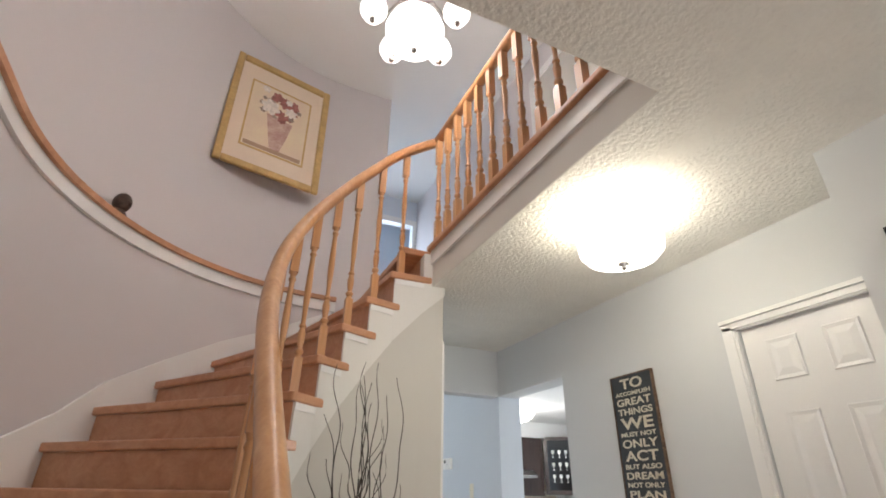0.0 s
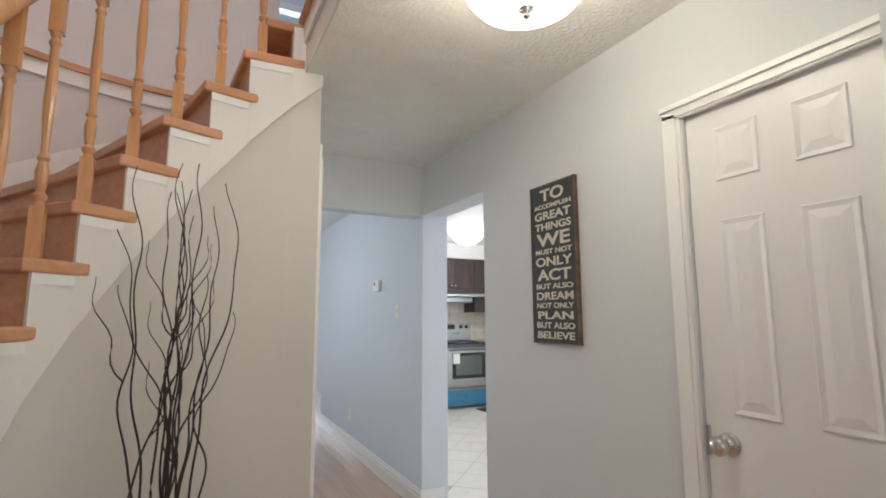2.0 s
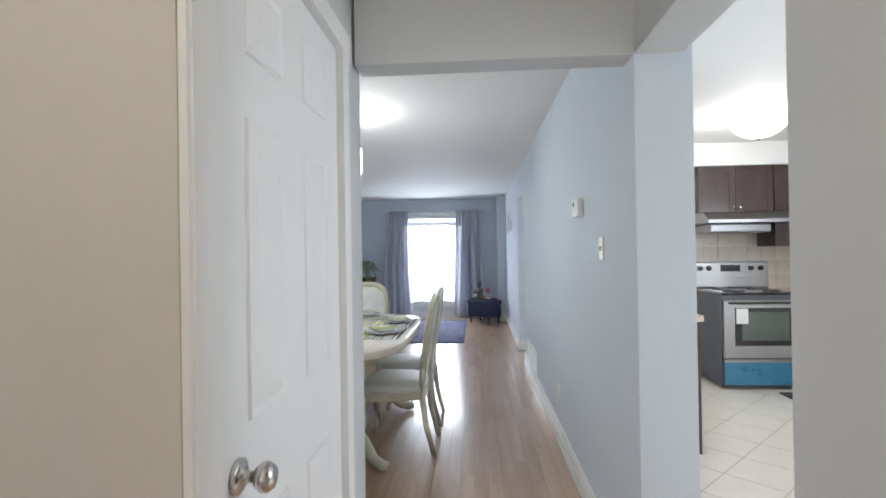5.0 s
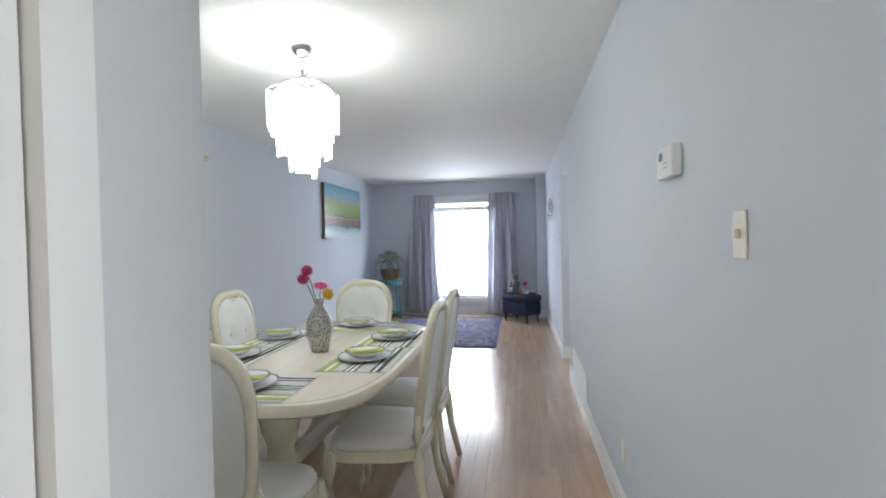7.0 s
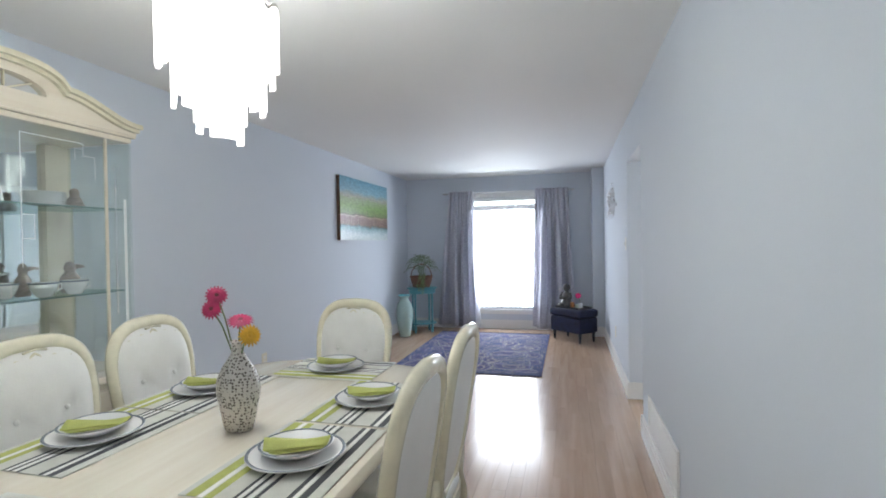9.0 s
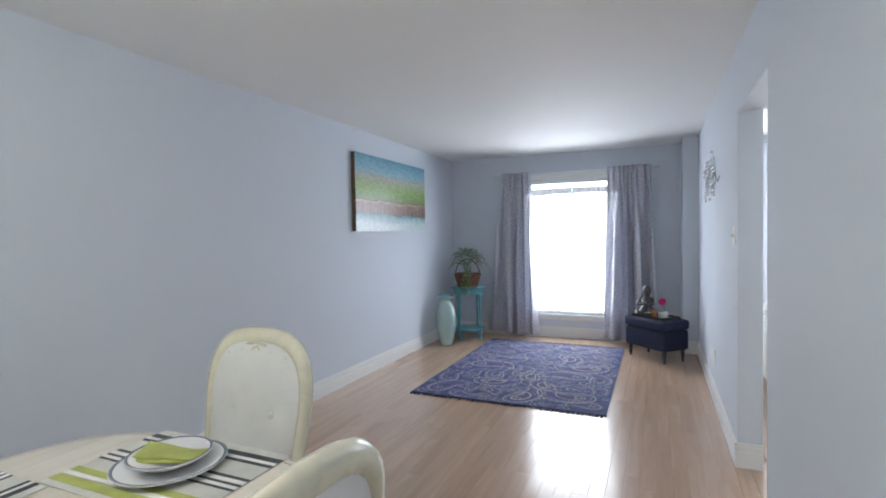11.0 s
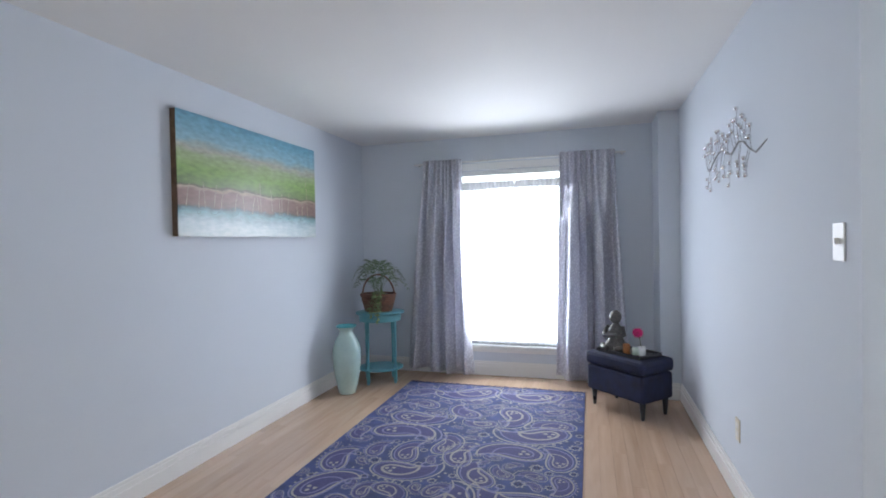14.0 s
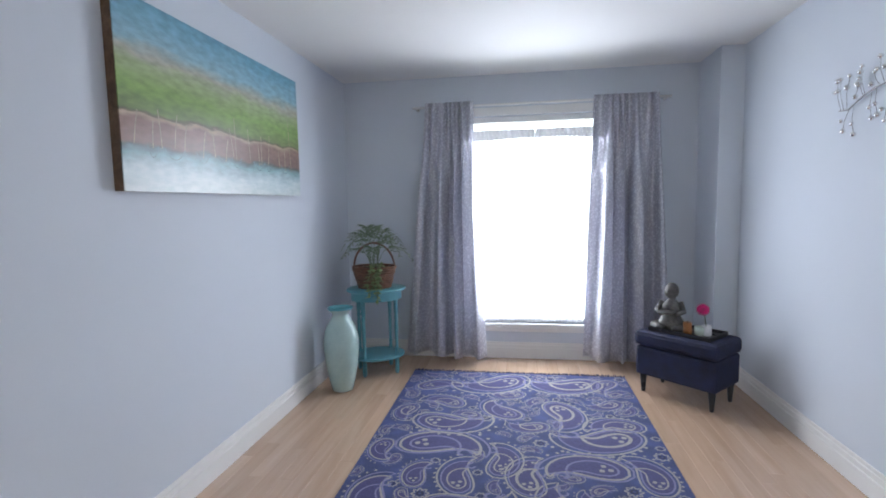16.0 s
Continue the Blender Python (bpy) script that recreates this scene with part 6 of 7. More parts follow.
for sy in (-1, 1):
    bm = bmesh.new()
    for i in range(110):
        x = -rw + (2 * rw) * (i + 0.5) / 110
        l = rr.uniform(0.024, 0.055)
        bent = rr.uniform(-0.012, 0.012)
        tube(bm, [(x, sy * rl, 0.005), (x + bent * 0.5, sy * (rl + l * 0.5), 0.008), (x + bent, sy * (rl + l), 0.003)], [0.005, 0.006, 0.003], 5)
    tagged(part("fringe", bm, M_RUGD, rug, "dark knotted fringe"), kind="stuff")

# ottoman with tray
ot = thing("ottoman", "navy velvet ottoman with a cushioned lid on tapered dark legs", "ottoman", (1.56, 10.815, 0), -44)
part("body", boxes((-0.275, 0.275, -0.175, 0.175, 0.13, 0.335)), M_NAVY, ot, bevel=0.02)
part("lid", boxes((-0.285, 0.285, -0.185, 0.185, 0.338, 0.445)), M_NAVY, ot, "cushioned lid", bevel=0.03)
for sx in (-1, 1):
    for sy in (-1, 1):
        bm = bmesh.new()
        lathe(bm, [(0.012, 0), (0.013, 0.004), (0.024, 0.135)], 12, (sx * 0.235, sy * 0.13, 0))
        part("leg", bm, M_BLACK, ot, "tapered dark leg", True)
tray = thing("tray", "black lacquered tray on the ottoman", "tray", (1.56, 10.81, 0.446), -44)
part("base", boxes((-0.20, 0.20, -0.12, 0.12, 0, 0.006)), M_BLACK, tray)
part("rim", boxes((-0.21, -0.20, -0.13, 0.13, 0, 0.028), (0.20, 0.21, -0.13, 0.13, 0, 0.028), (-0.20, 0.20, -0.13, -0.12, 0, 0.028), (-0.20, 0.20, 0.12, 0.13, 0, 0.028)), M_BLACK, tray, bevel=0.002)
bm = bmesh.new()
lathe(bm, [(0.075, 0), (0.09, 0.02), (0.085, 0.06), (0.06, 0.10), (0.065, 0.14), (0.06, 0.18), (0.028, 0.215), (0.026, 0.23)], 20, (0, 0, 0), 1.0, 0.85)
ball(bm, (0, 0, 0.275), 0.052, 16, 10, (0.9, 0.95, 1.1))
for s in (-1, 1):
    tube(bm, [(s * 0.055, 0, 0.195), (s * 0.085, -0.03, 0.14), (s * 0.05, -0.085, 0.125)], [0.022, 0.02, 0.015], 8)
    tube(bm, [(s * 0.03, 0.0, 0.03), (s * 0.10, -0.03, 0.03), (s * 0.03, -0.09, 0.025)], [0.03, 0.032, 0.022], 8)
lathe(bm, [(0.02, 0.125), (0.05, 0.14), (0.055, 0.15), (0.04, 0.148)], 16, (0, -0.10, 0))
st = tagged(new("statuette", mesh("statuette", bm, mat("grey_bronze_statuette", (0.13, 0.125, 0.12), 0.4, 0.4, vary=0.2, scale=30), True)), "grey bronze seated statuette holding a bowl, on the tray", "statuette")
st.matrix_world = pose(1.47, 10.86, 0.452, 0, 0, -30)
cn = thing("candle", "orange-brown pillar candle on the tray", "candle", (1.545, 10.76, 0.452))
bm = bmesh.new()
lathe(bm, [(0.026, 0), (0.027, 0.004), (0.027, 0.078), (0.022, 0.08), (0.01, 0.076)], 18)
part("wax", bm, mat("amber_wax", (0.42, 0.16, 0.05), 0.5, vary=0.1), cn, "", True)
bm = bmesh.new()
lathe(bm, [(0.001, 0.074), (0.0012, 0.09)], 6)
part("wick", bm, M_BLACK, cn)
jar = thing("glass_jar", "clear glass holding pale green water on the tray", "jar", (1.62, 10.74, 0.452))
bm = bmesh.new()
lathe(bm, [(0.035, 0), (0.037, 0.004), (0.037, 0.055), (0.034, 0.055), (0.034, 0.008)], 20)
part("body", bm, mat("pale_green_glass", (0.60, 0.70, 0.62), 0.1, vary=0.05), jar, "", True)
bv = thing("bud_vase", "magenta flower in a small clear glass on the tray", "vase", (1.655, 10.72, 0.452))
bm = bmesh.new()
lathe(bm, [(0.024, 0), (0.028, 0.01), (0.028, 0.07), (0.025, 0.07), (0.02, 0.01)], 18)
part("body", bm, mat("clear_white_glass", (0.72, 0.74, 0.74), 0.1, vary=0.03), bv, "", True)
gerbera(bv, (0, 0, 0.03), (-0.03, 0.0, 0.175), (-0.2, -0.9, 0.3), 0.043, mat("hot_pink_petals", (0.62, 0.01, 0.16), 0.6, vary=0.2, scale=30), M_PINK)

# teal plant stand, fern in a basket, tall floor vase
ps = thing("plant_stand", "teal painted wooden plant stand with turned legs and lower shelf", "plant stand", (-0.715, 11.11, 0), 28)


def round_board(bm, r, z0, z1, sy=0.85):
    lathe(bm, [(r * 0.97, z0), (r, z0 + 0.005), (r, z1 - 0.005), (r * 0.97, z1)], 32, (0, 0, 0), 1.0, sy)


bm = bmesh.new()
round_board(bm, 0.24, 0.67, 0.692)
part("top", bm, M_TEAL, ps, "", 40)
bm = bmesh.new()
lathe(bm, [(0.205, 0.60), (0.205, 0.67), (0.195, 0.67), (0.195, 0.60)], 32, (0, 0, 0), 1.0, 0.85, True)
part("apron", bm, M_TEAL, ps, "", 40)
bm = bmesh.new()
round_board(bm, 0.22, 0.13, 0.15)
part("shelf", bm, M_TEAL, ps, "", 40)
for a in (45, 135, 225, 315):
    bm = bmesh.new()
    lathe(bm, [(0.012, 0), (0.017, 0.02), (0.017, 0.17), (0.012, 0.19), (0.016, 0.21), (0.012, 0.23), (0.016, 0.40), (0.012, 0.44), (0.018, 0.46), (0.012, 0.48), (0.018, 0.50), (0.018, 0.61)], 12, (0.185 * math.cos(radians(a)), 0.155 * math.sin(radians(a)), 0))
    part("leg", bm, M_TEAL, ps, "turned leg", 35)
bk = thing("potted_fern", "green fern in a brown wicker basket with a hoop handle", "plant", (-0.72, 11.09, 0.693))
M_WICK = mat("brown_wicker", (0.24, 0.11, 0.07), 0.6, vary=0.3, scale=25, fine=80, bump=0.5)
for i in range(9):
    bm = bmesh.new()
    r = 0.125 + 0.045 * i / 8
    tube(bm, [((r + 0.004 * math.sin(14 * t + math.pi * i)) * math.cos(t), (r + 0.004 * math.sin(14 * t + math.pi * i)) * 0.86 * math.sin(t), 0.012 + 0.0195 * i) for t in [2 * math.pi * q / 56 for q in range(57)]], 0.0105, 6)
    part("wicker_course", bm, M_WICK, bk, "", True)
bm = bmesh.new()
lathe(bm, [(0.10, 0.002), (0.15, 0.15), (0.02, 0.155)], 24)
part("soil", bm, mat("dark_soil", (0.03, 0.022, 0.015), 0.9, vary=0.3, scale=40), bk)
bm = bmesh.new()
tube(bm, [(0.168 * math.cos(t), 0.0, 0.16 + 0.20 * math.sin(t)) for t in [math.pi * q / 16 for q in range(17)]], 0.008, 6)
part("handle", bm, M_WICK, bk, "hoop handle", True)
M_LEAF = mat("fern_leaf", (0.22, 0.30, 0.19), 0.45, vary=0.3, scale=20, second=(0.11, 0.17, 0.10))
M_LEAF2 = mat("trailing_leaf", (0.32, 0.44, 0.20), 0.5, vary=0.3, scale=20)
rf = random.Random(8)
for i in range(15):
    a = 2 * math.pi * i / 15 + rf.uniform(-0.25, 0.25)
    reach, rise = rf.uniform(0.12, 0.30), rf.uniform(0.17, 0.37)
    bm = bmesh.new()
    spine = []
    for q in range(17):
        u = q / 16
        out = 0.03 + reach * u ** 1.7
        spine.append(Vector((math.cos(a) * out, 0.8 * math.sin(a) * out, 0.14 + rise * math.sin(1.15 * math.pi * u * 0.62) / math.sin(1.15 * math.pi * 0.5) - 0.06 * u ** 4)))
    tube(bm, spine, [0.0026 * (1 - 0.7 * q / 16) for q in range(17)], 5)
    side = Vector((-math.sin(a), math.cos(a), 0))
    for q in range(6, 17):
        ll = 0.062 * math.sin(math.pi * ((q - 5) / 12) ** 0.8) + 0.018
        fwd = (spine[q] - spine[q - 1]).normalized()
        for sg in (-1, 1):
            p = spine[q] - fwd * 0.004 * sg
            tip = p + sg * side * ll * 0.9 + fwd * ll * rf.uniform(0.35, 0.65) + Vector((0, 0, rf.uniform(-0.02, 0.008)))
            m = p.lerp(tip, 0.45) + Vector((0, 0, 0.005))
            wd = fwd * 0.008
            bm.faces.new([bm.verts.new(v) for v in (p, m + wd, tip, m - wd)])
    part("frond", bm, M_LEAF, bk, "")
for i in range(5):
    bm = bmesh.new()
    x0 = rf.uniform(-0.02, 0.10)
    pts = [Vector((x0 + 0.01 * math.sin(q + i), -0.15 - 0.013 * min(q, 6), 0.20 - 0.028 * q)) for q in range(rf.randrange(7, 12))]
    tube(bm, pts, 0.0022, 5)
    for p in pts:
        for s in range(4):
            d = Vector((rf.uniform(-1, 1), rf.uniform(-1, 0.1), rf.uniform(-0.5, 0.6))).normalized()
            e = d.cross(Vector((0, 0, 1))).normalized() * 0.014
            bm.faces.new([bm.verts.new(v) for v in (p, p + d * 0.018 + e, p + d * 0.042, p + d * 0.018 - e)])
    part("trailing_stem", bm, M_LEAF2, bk, "pale trailing leaves")
bm = bmesh.new()
lathe(bm, [(0.070, 0), (0.078, 0.006), (0.095, 0.08), (0.118, 0.20), (0.130, 0.33), (0.127, 0.40), (0.105, 0.48), (0.072, 0.53), (0.060, 0.56), (0.064, 0.58), (0.090, 0.605), (0.095, 0.615), (0.088, 0.617), (0.056, 0.58), (0.05, 0.55)], 40)
fvz = thing("floor_vase", "tall pale aqua crackle-glazed ceramic floor vase", "vase", (-0.862, 10.68, 0))
part("body", bm, mat("aqua_crackle_glaze", (0.46, 0.62, 0.58), 0.16, vary=0.14, scale=9, fine=60, coat=0.6, second=(0.36, 0.52, 0.50)), fvz, "", True)
bm = bmesh.new()
lathe(bm, [(0.066, 0.586), (0.092, 0.607), (0.0965, 0.617), (0.087, 0.6195), (0.06, 0.59)], 40, loop=True)
part("lip", bm, mat("turquoise_glaze", (0.10, 0.42, 0.48), 0.15, vary=0.1, coat=0.5), fvz, "turquoise lip", True)

# landscape canvas on the long wall
M_ART = bpy.data.materials.new("painted_landscape_canvas")
nd, ln, b = nodes_of(M_ART)
tc, sp = nd.new("ShaderNodeTexCoord"), nd.new("ShaderNodeSeparateXYZ")
ln.new(tc.outputs["Object"], sp.inputs[0])
mpn, nz = nd.new("ShaderNodeMapping"), nd.new("ShaderNodeTexNoise")
mpn.inputs["Scale"].default_value = (1, 3.2, 9)
ln.new(tc.outputs["Object"], mpn.inputs[0])
ln.new(mpn.outputs[0], nz.inputs["Vector"])
nz.inputs["Scale"].default_value, nz.inputs["Detail"].default_value = 1.6, 6
ma = nd.new("ShaderNodeMath")
ma.operation, ma.inputs[1].default_value = "MULTIPLY_ADD", 0.085
ln.new(nz.outputs[0], ma.inputs[0])
ln.new(sp.outputs["Z"], ma.inputs[2])
mrg = nd.new("ShaderNodeMapRange")
mrg.inputs["From Min"].default_value, mrg.inputs["From Max"].default_value = 0.042, 0.80
ln.new(ma.outputs[0], mrg.inputs[0])
ramp = nd.new("ShaderNodeValToRGB")
el = ramp.color_ramp.elements
el[0].position, el[0].color = 0.0, (0.62, 0.70, 0.70, 1)
el[1].position, el[1].color = 1.0, (0.10, 0.30, 0.42, 1)
for p, c in ((0.10, (0.55, 0.66, 0.68)), (0.20, (0.20, 0.38, 0.42)), (0.238, (0.10, 0.12, 0.11)), (0.255, (0.20, 0.12, 0.10)), (0.37, (0.27, 0.16, 0.13)), (0.40, (0.48, 0.36, 0.24)), (0.412, (0.12, 0.10, 0.06)), (0.43, (0.17, 0.25, 0.08)), (0.55, (0.22, 0.37, 0.09)), (0.66, (0.33, 0.42, 0.20)), (0.72, (0.42, 0.42, 0.34)), (0.80, (0.24, 0.44, 0.52)), (0.92, (0.16, 0.38, 0.50))):
    e = el.new(p)
    e.color = (*c, 1)
ln.new(mrg.outputs[0], ramp.inputs[0])
n2 = nd.new("ShaderNodeTexNoise")
n2.inputs["Scale"].default_value, n2.inputs["Detail"].default_value = 5, 8
ln.new(mpn.outputs[0], n2.inputs["Vector"])
mixc = nd.new("ShaderNodeMix")
mixc.data_type, mixc.blend_type = "RGBA", "OVERLAY"
mixc.inputs["Factor"].default_value = 0.5
ln.new(ramp.outputs[0], mixc.inputs["A"])
ln.new(n2.outputs[0], mixc.inputs["B"])
hs = nd.new("ShaderNodeHueSaturation")
hs.inputs["Saturation"].default_value = 0.95
ln.new(mixc.outputs["Result"], hs.inputs["Color"])
ln.new(hs.outputs[0], b.inputs["Base Color"])
b.inputs["Roughness"].default_value = 0.32
bp = nd.new("ShaderNodeBump")
bp.inputs["Strength"].default_value, bp.inputs["Distance"].default_value = 0.25, 0.004
ln.new(nz.outputs[0], bp.inputs["Height"])
ln.new(bp.outputs[0], b.inputs["Normal"])
art = thing("landscape_painting", "landscape canvas in blue, green and brown bands on the wall", "painting", (XL, 8.98, 1.425))
part("canvas", boxes((0.041, 0.046, 0.0, 1.52, 0, 0.76)), M_ART, art, "painted canvas")
part("stretcher", boxes((0.0, 0.0408, 0.001, 1.519, 0.001, 0.759)), M_SIGNEDGE, art, "dark brown canvas edge")


def stroke(bm, line, w):
    """A flat brush stroke just proud of the canvas."""
    rows = []
    for k, (y, z) in enumerate(line):
        a, c = Vector(line[max(k - 1, 0)]), Vector(line[min(k + 1, len(line) - 1)])
        d = (c - a).normalized() * w / 2
        rows.append([bm.verts.new((0.0464, y - d.y, z + d.x)), bm.verts.new((0.0464, y + d.y, z - d.x))])
    for p, q in zip(rows, rows[1:]):
        bm.faces.new((p[0], p[1], q[1], q[0]))


ra = random.Random(17)
M_TRUNK = mat("pale_painted_trunks", (0.50, 0.44, 0.30), 0.4, vary=0.25, scale=30)
M_REED = mat("dark_painted_reeds", (0.20, 0.32, 0.35), 0.4, vary=0.25, scale=30)
for i in range(17):
    y, z0, lean = 0.06 + 1.4 * (i + ra.uniform(-0.45, 0.45)) / 17, ra.uniform(0.13, 0.20), ra.uniform(-0.03, 0.03)
    z1 = z0 + ra.uniform(0.10, 0.34 if i > 12 else 0.22)
    bm = bmesh.new()
    stroke(bm, [(y, z0), (y + 0.4 * lean, z0 + 0.5 * (z1 - z0)), (y + lean, z1)], 0.005)
    part("trunk_stroke", bm, M_TRUNK, art)
    if i % 2:
        bm = bmesh.new()
        w = ra.uniform(0.03, 0.07)
        stroke(bm, [(y - w + 2 * w * q / 8, 0.19 - 0.05 * math.sin(math.pi * q / 8)) for q in range(9)], 0.004)
        part("reflection_stroke", bm, M_REED, art)

# metal branch with jewels on the east wall
M_PEWTER = mat("dark_pewter", (0.16, 0.16, 0.17), 0.3, 0.9, vary=0.1)
br = thing("wall_branch", "dark metal branch with silver beads hung on the wall", "wall art", (XR - 0.02, 9.5, 1.75))
bm = bmesh.new()
main = [(0, 0.53, 0.015), (0, 0.46, 0.01), (0, 0.38, 0.045), (0, 0.28, 0.075), (0, 0.18, 0.085), (0, 0.08, 0.05), (0, -0.02, 0.035), (0, -0.14, 0.075), (0, -0.22, 0.06), (0, -0.31, 0.01), (0, -0.40, -0.02), (0, -0.54, 0.01)]
tube(bm, main, [0.002, 0.003, 0.0045, 0.0045, 0.004, 0.0045, 0.005, 0.005, 0.0045, 0.004, 0.0045, 0.002], 8)
part("main_branch", bm, M_PEWTER, br, "wavy pewter branch", True)
rb = random.Random(14)
for i in range(31):
    q = 0.3 + 9.4 * i / 31 + rb.uniform(-0.1, 0.1)
    a, b_ = Vector(main[int(q)]), Vector(main[int(q) + 1])
    p = a.lerp(b_, q % 1)
    up = 1 if i % 5 < 3 else -1
    h = rb.uniform(0.06, 0.18) if up > 0 else rb.uniform(0.08, 0.17)
    tipp = p + Vector((-0.006, rb.uniform(-0.03, 0.05), up * h))
    bm = bmesh.new()
    tube(bm, [p, p.lerp(tipp, 0.5) + Vector((-0.003, 0.008, 0)), tipp], 0.0010, 5)
    tw_ = part("twig", bm, M_PEWTER, br, "", True)
    for k in range(2):
        bm = bmesh.new()
        ball(bm, tipp + Vector((-0.006, 0.018 * k - 0.009, -0.05 * k * up)), rb.uniform(0.009, 0.013), 10, 6)
        part("bead", bm, M_CHROME, tw_, "silver bead", True)

# ---- kitchen ----
M_ESP = wood("espresso_cabinet", (0.035, 0.02, 0.018), (0.07, 0.04, 0.034), 0.35, 0.3, axis=2)
M_STEEL = mat("stainless_steel", (0.40, 0.395, 0.39), 0.32, 1.0, vary=0.05, fine=150, stretch=(1, 1, 12))
M_BLKG = mat("black_glass", (0.012, 0.012, 0.014), 0.06, vary=0.05, coat=0.6)
M_BLUE = mat("blue_protective_film", (0.05, 0.22, 0.36), 0.3, vary=0.12, scale=8)
M_COUNT = mat("beige_laminate_counter", (0.60, 0.50, 0.38), 0.35, vary=0.12, scale=30)
KY = 7.05
stove = thing("stove", "stainless steel electric range with blue film on its drawer", "stove", (3.76, 6.38, 0))
part("side_body", boxes((0, 0.765, 0.03, 0.66, 0.02, 0.90)), mat("dark_enamel", (0.10, 0.105, 0.125), 0.35, vary=0.1), stove, "dark enamel body")
part("cooktop", boxes((-0.004, 0.769, 0.0, 0.66, 0.90, 0.925)), M_BLKG, stove, "black glass cooktop", bevel=0.005)
od = part("oven_door", boxes((0.01, 0.755, 0.0, 0.03, 0.30, 0.85)), M_STEEL, stove, "stainless oven door", bevel=0.006)
part("oven_window", boxes((0.11, 0.655, -0.004, 0.0, 0.42, 0.78)), M_BLKG, od, "dark oven window", bevel=0.003)
part("window_glass", boxes((0.17, 0.60, -0.006, -0.004, 0.47, 0.74)), mat("green_grey_oven_glass", (0.12, 0.14, 0.12), 0.08, vary=0.1), od, "grey-green inner glass")
bm = bmesh.new()
tube(bm, [(0.06, 0.0, 0.825), (0.06, -0.04, 0.828), (0.70, -0.04, 0.828), (0.70, 0.0, 0.825)], 0.011, 8)
part("handle", bm, M_BLACK, od, "dark bar handle", True)
part("paper_tag", boxes((0.12, 0.23, -0.007, -0.006, 0.63, 0.775)), M_WHITEP, od, "white paper tag")
dr = part("drawer", boxes((0.01, 0.755, 0.0, 0.03, 0.05, 0.285)), M_BLUE, stove, "drawer under blue film", bevel=0.004)
part("drawer_edge", boxes((0.01, 0.755, -0.003, 0.02, 0.262, 0.29)), M_STEEL, dr, "steel edge")
bg = part("backguard", boxes((0.0, 0.765, 0.60, 0.66, 0.925, 1.20)), M_STEEL, stove, "stainless backguard", bevel=0.01)
part("clock_display", boxes((0.27, 0.47, 0.594, 0.60, 1.10, 1.17)), M_BLKG, bg, "dark display")
for x in (0.06, 0.15, 0.58, 0.68):
    bm = bmesh.new()
    lathe(bm, [(0.028, 0), (0.026, 0.02), (0.018, 0.024)], 14)
    bmesh.ops.rotate(bm, verts=bm.verts, cent=(0, 0, 0), matrix=Matrix.Rotation(radians(90), 3, "X"))
    bmesh.ops.translate(bm, verts=bm.verts, vec=(x, 0.60, 1.135))
    part("dial", bm, M_BLACK, bg, "black dial", True)
for x, y, r in ((0.2, 0.2, 0.10), (0.56, 0.2, 0.08), (0.2, 0.46, 0.08), (0.56, 0.46, 0.10)):
    bm = bmesh.new()
    lathe(bm, [(r, 0.925), (r, 0.932), (r * 0.9, 0.934), (r * 0.2, 0.93)], 20, (x, y, 0))
    part("burner", bm, M_BLACK, stove, "", True)
hood = thing("range_hood", "stainless steel range hood under the cabinets", "range hood", (3.70, 0, 0))
bm = bmesh.new()
slab = [((0, 6.50, 1.60), (0, KY, 1.60), (0, KY, 1.708), (0, 6.62, 1.708), (0, 6.50, 1.63))]
for x0, x1 in ((0, 0.83),):
    a = [bm.verts.new((x0, y, z)) for _, y, z in slab[0]]
    c = [bm.verts.new((x1, y, z)) for _, y, z in slab[0]]
    bm.faces.new(a)
    bm.faces.new(list(reversed(c)))
    for i in range(5):
        bm.faces.new((a[i], c[i], c[(i + 1) % 5], a[(i + 1) % 5]))
part("canopy", bm, M_STEEL, hood, "")
bm = bmesh.new()
prism(bm, [(0.05, 6.6), (0.65, 6.6), (0.60, 6.95), (0.05, 6.95)], 1.50, 1.60)
part("filter_housing", bm, mat("grey_hood_underside", (0.3, 0.3, 0.31), 0.3, 0.8, vary=0.1), hood, "grey filter housing", bevel=0.02)


def cabinet(name, x0, x1, y0, y1, z0, z1, doors, label, knobs="low", glassy=False):
    c = thing(name, label, "cabinet", (x0, y0, 0))
    w = x1 - x0
    part("body", boxes((0, w, 0.02, y1 - y0, z0, z1)), M_ESP, c)
    for i in range(doors):
        a, b2 = w * i / doors + 0.003, w * (i + 1) / doors - 0.003
        f = 0.055
        d = part("door", boxes((a, a + f, 0, 0.02, z0 + 0.003, z1 - 0.003), (b2 - f, b2, 0, 0.02, z0 + 0.003, z1 - 0.003), (a + f, b2 - f, 0, 0.02, z0 + 0.003, z0 + f), (a + f, b2 - f, 0, 0.02, z1 - f, z1 - 0.003)), M_ESP, c, "shaker door", bevel=0.002)
        part("door_panel", boxes((a + f, b2 - f, 0.008, 0.018, z0 + f, z1 - f)), M_BLKG if glassy else M_ESP, d)
        kx = b2 - 0.03 if i % 2 == 0 else a + 0.03
        if doors == 1:
            kx = b2 - 0.03
        bm = bmesh.new()
        ball(bm, (kx, -0.018, (z0 + 0.05) if knobs == "low" else (z1 - 0.05)), 0.017, 12, 8)
        part("knob", bm, M_CHROME, d, "round metal knob", True)
    return c


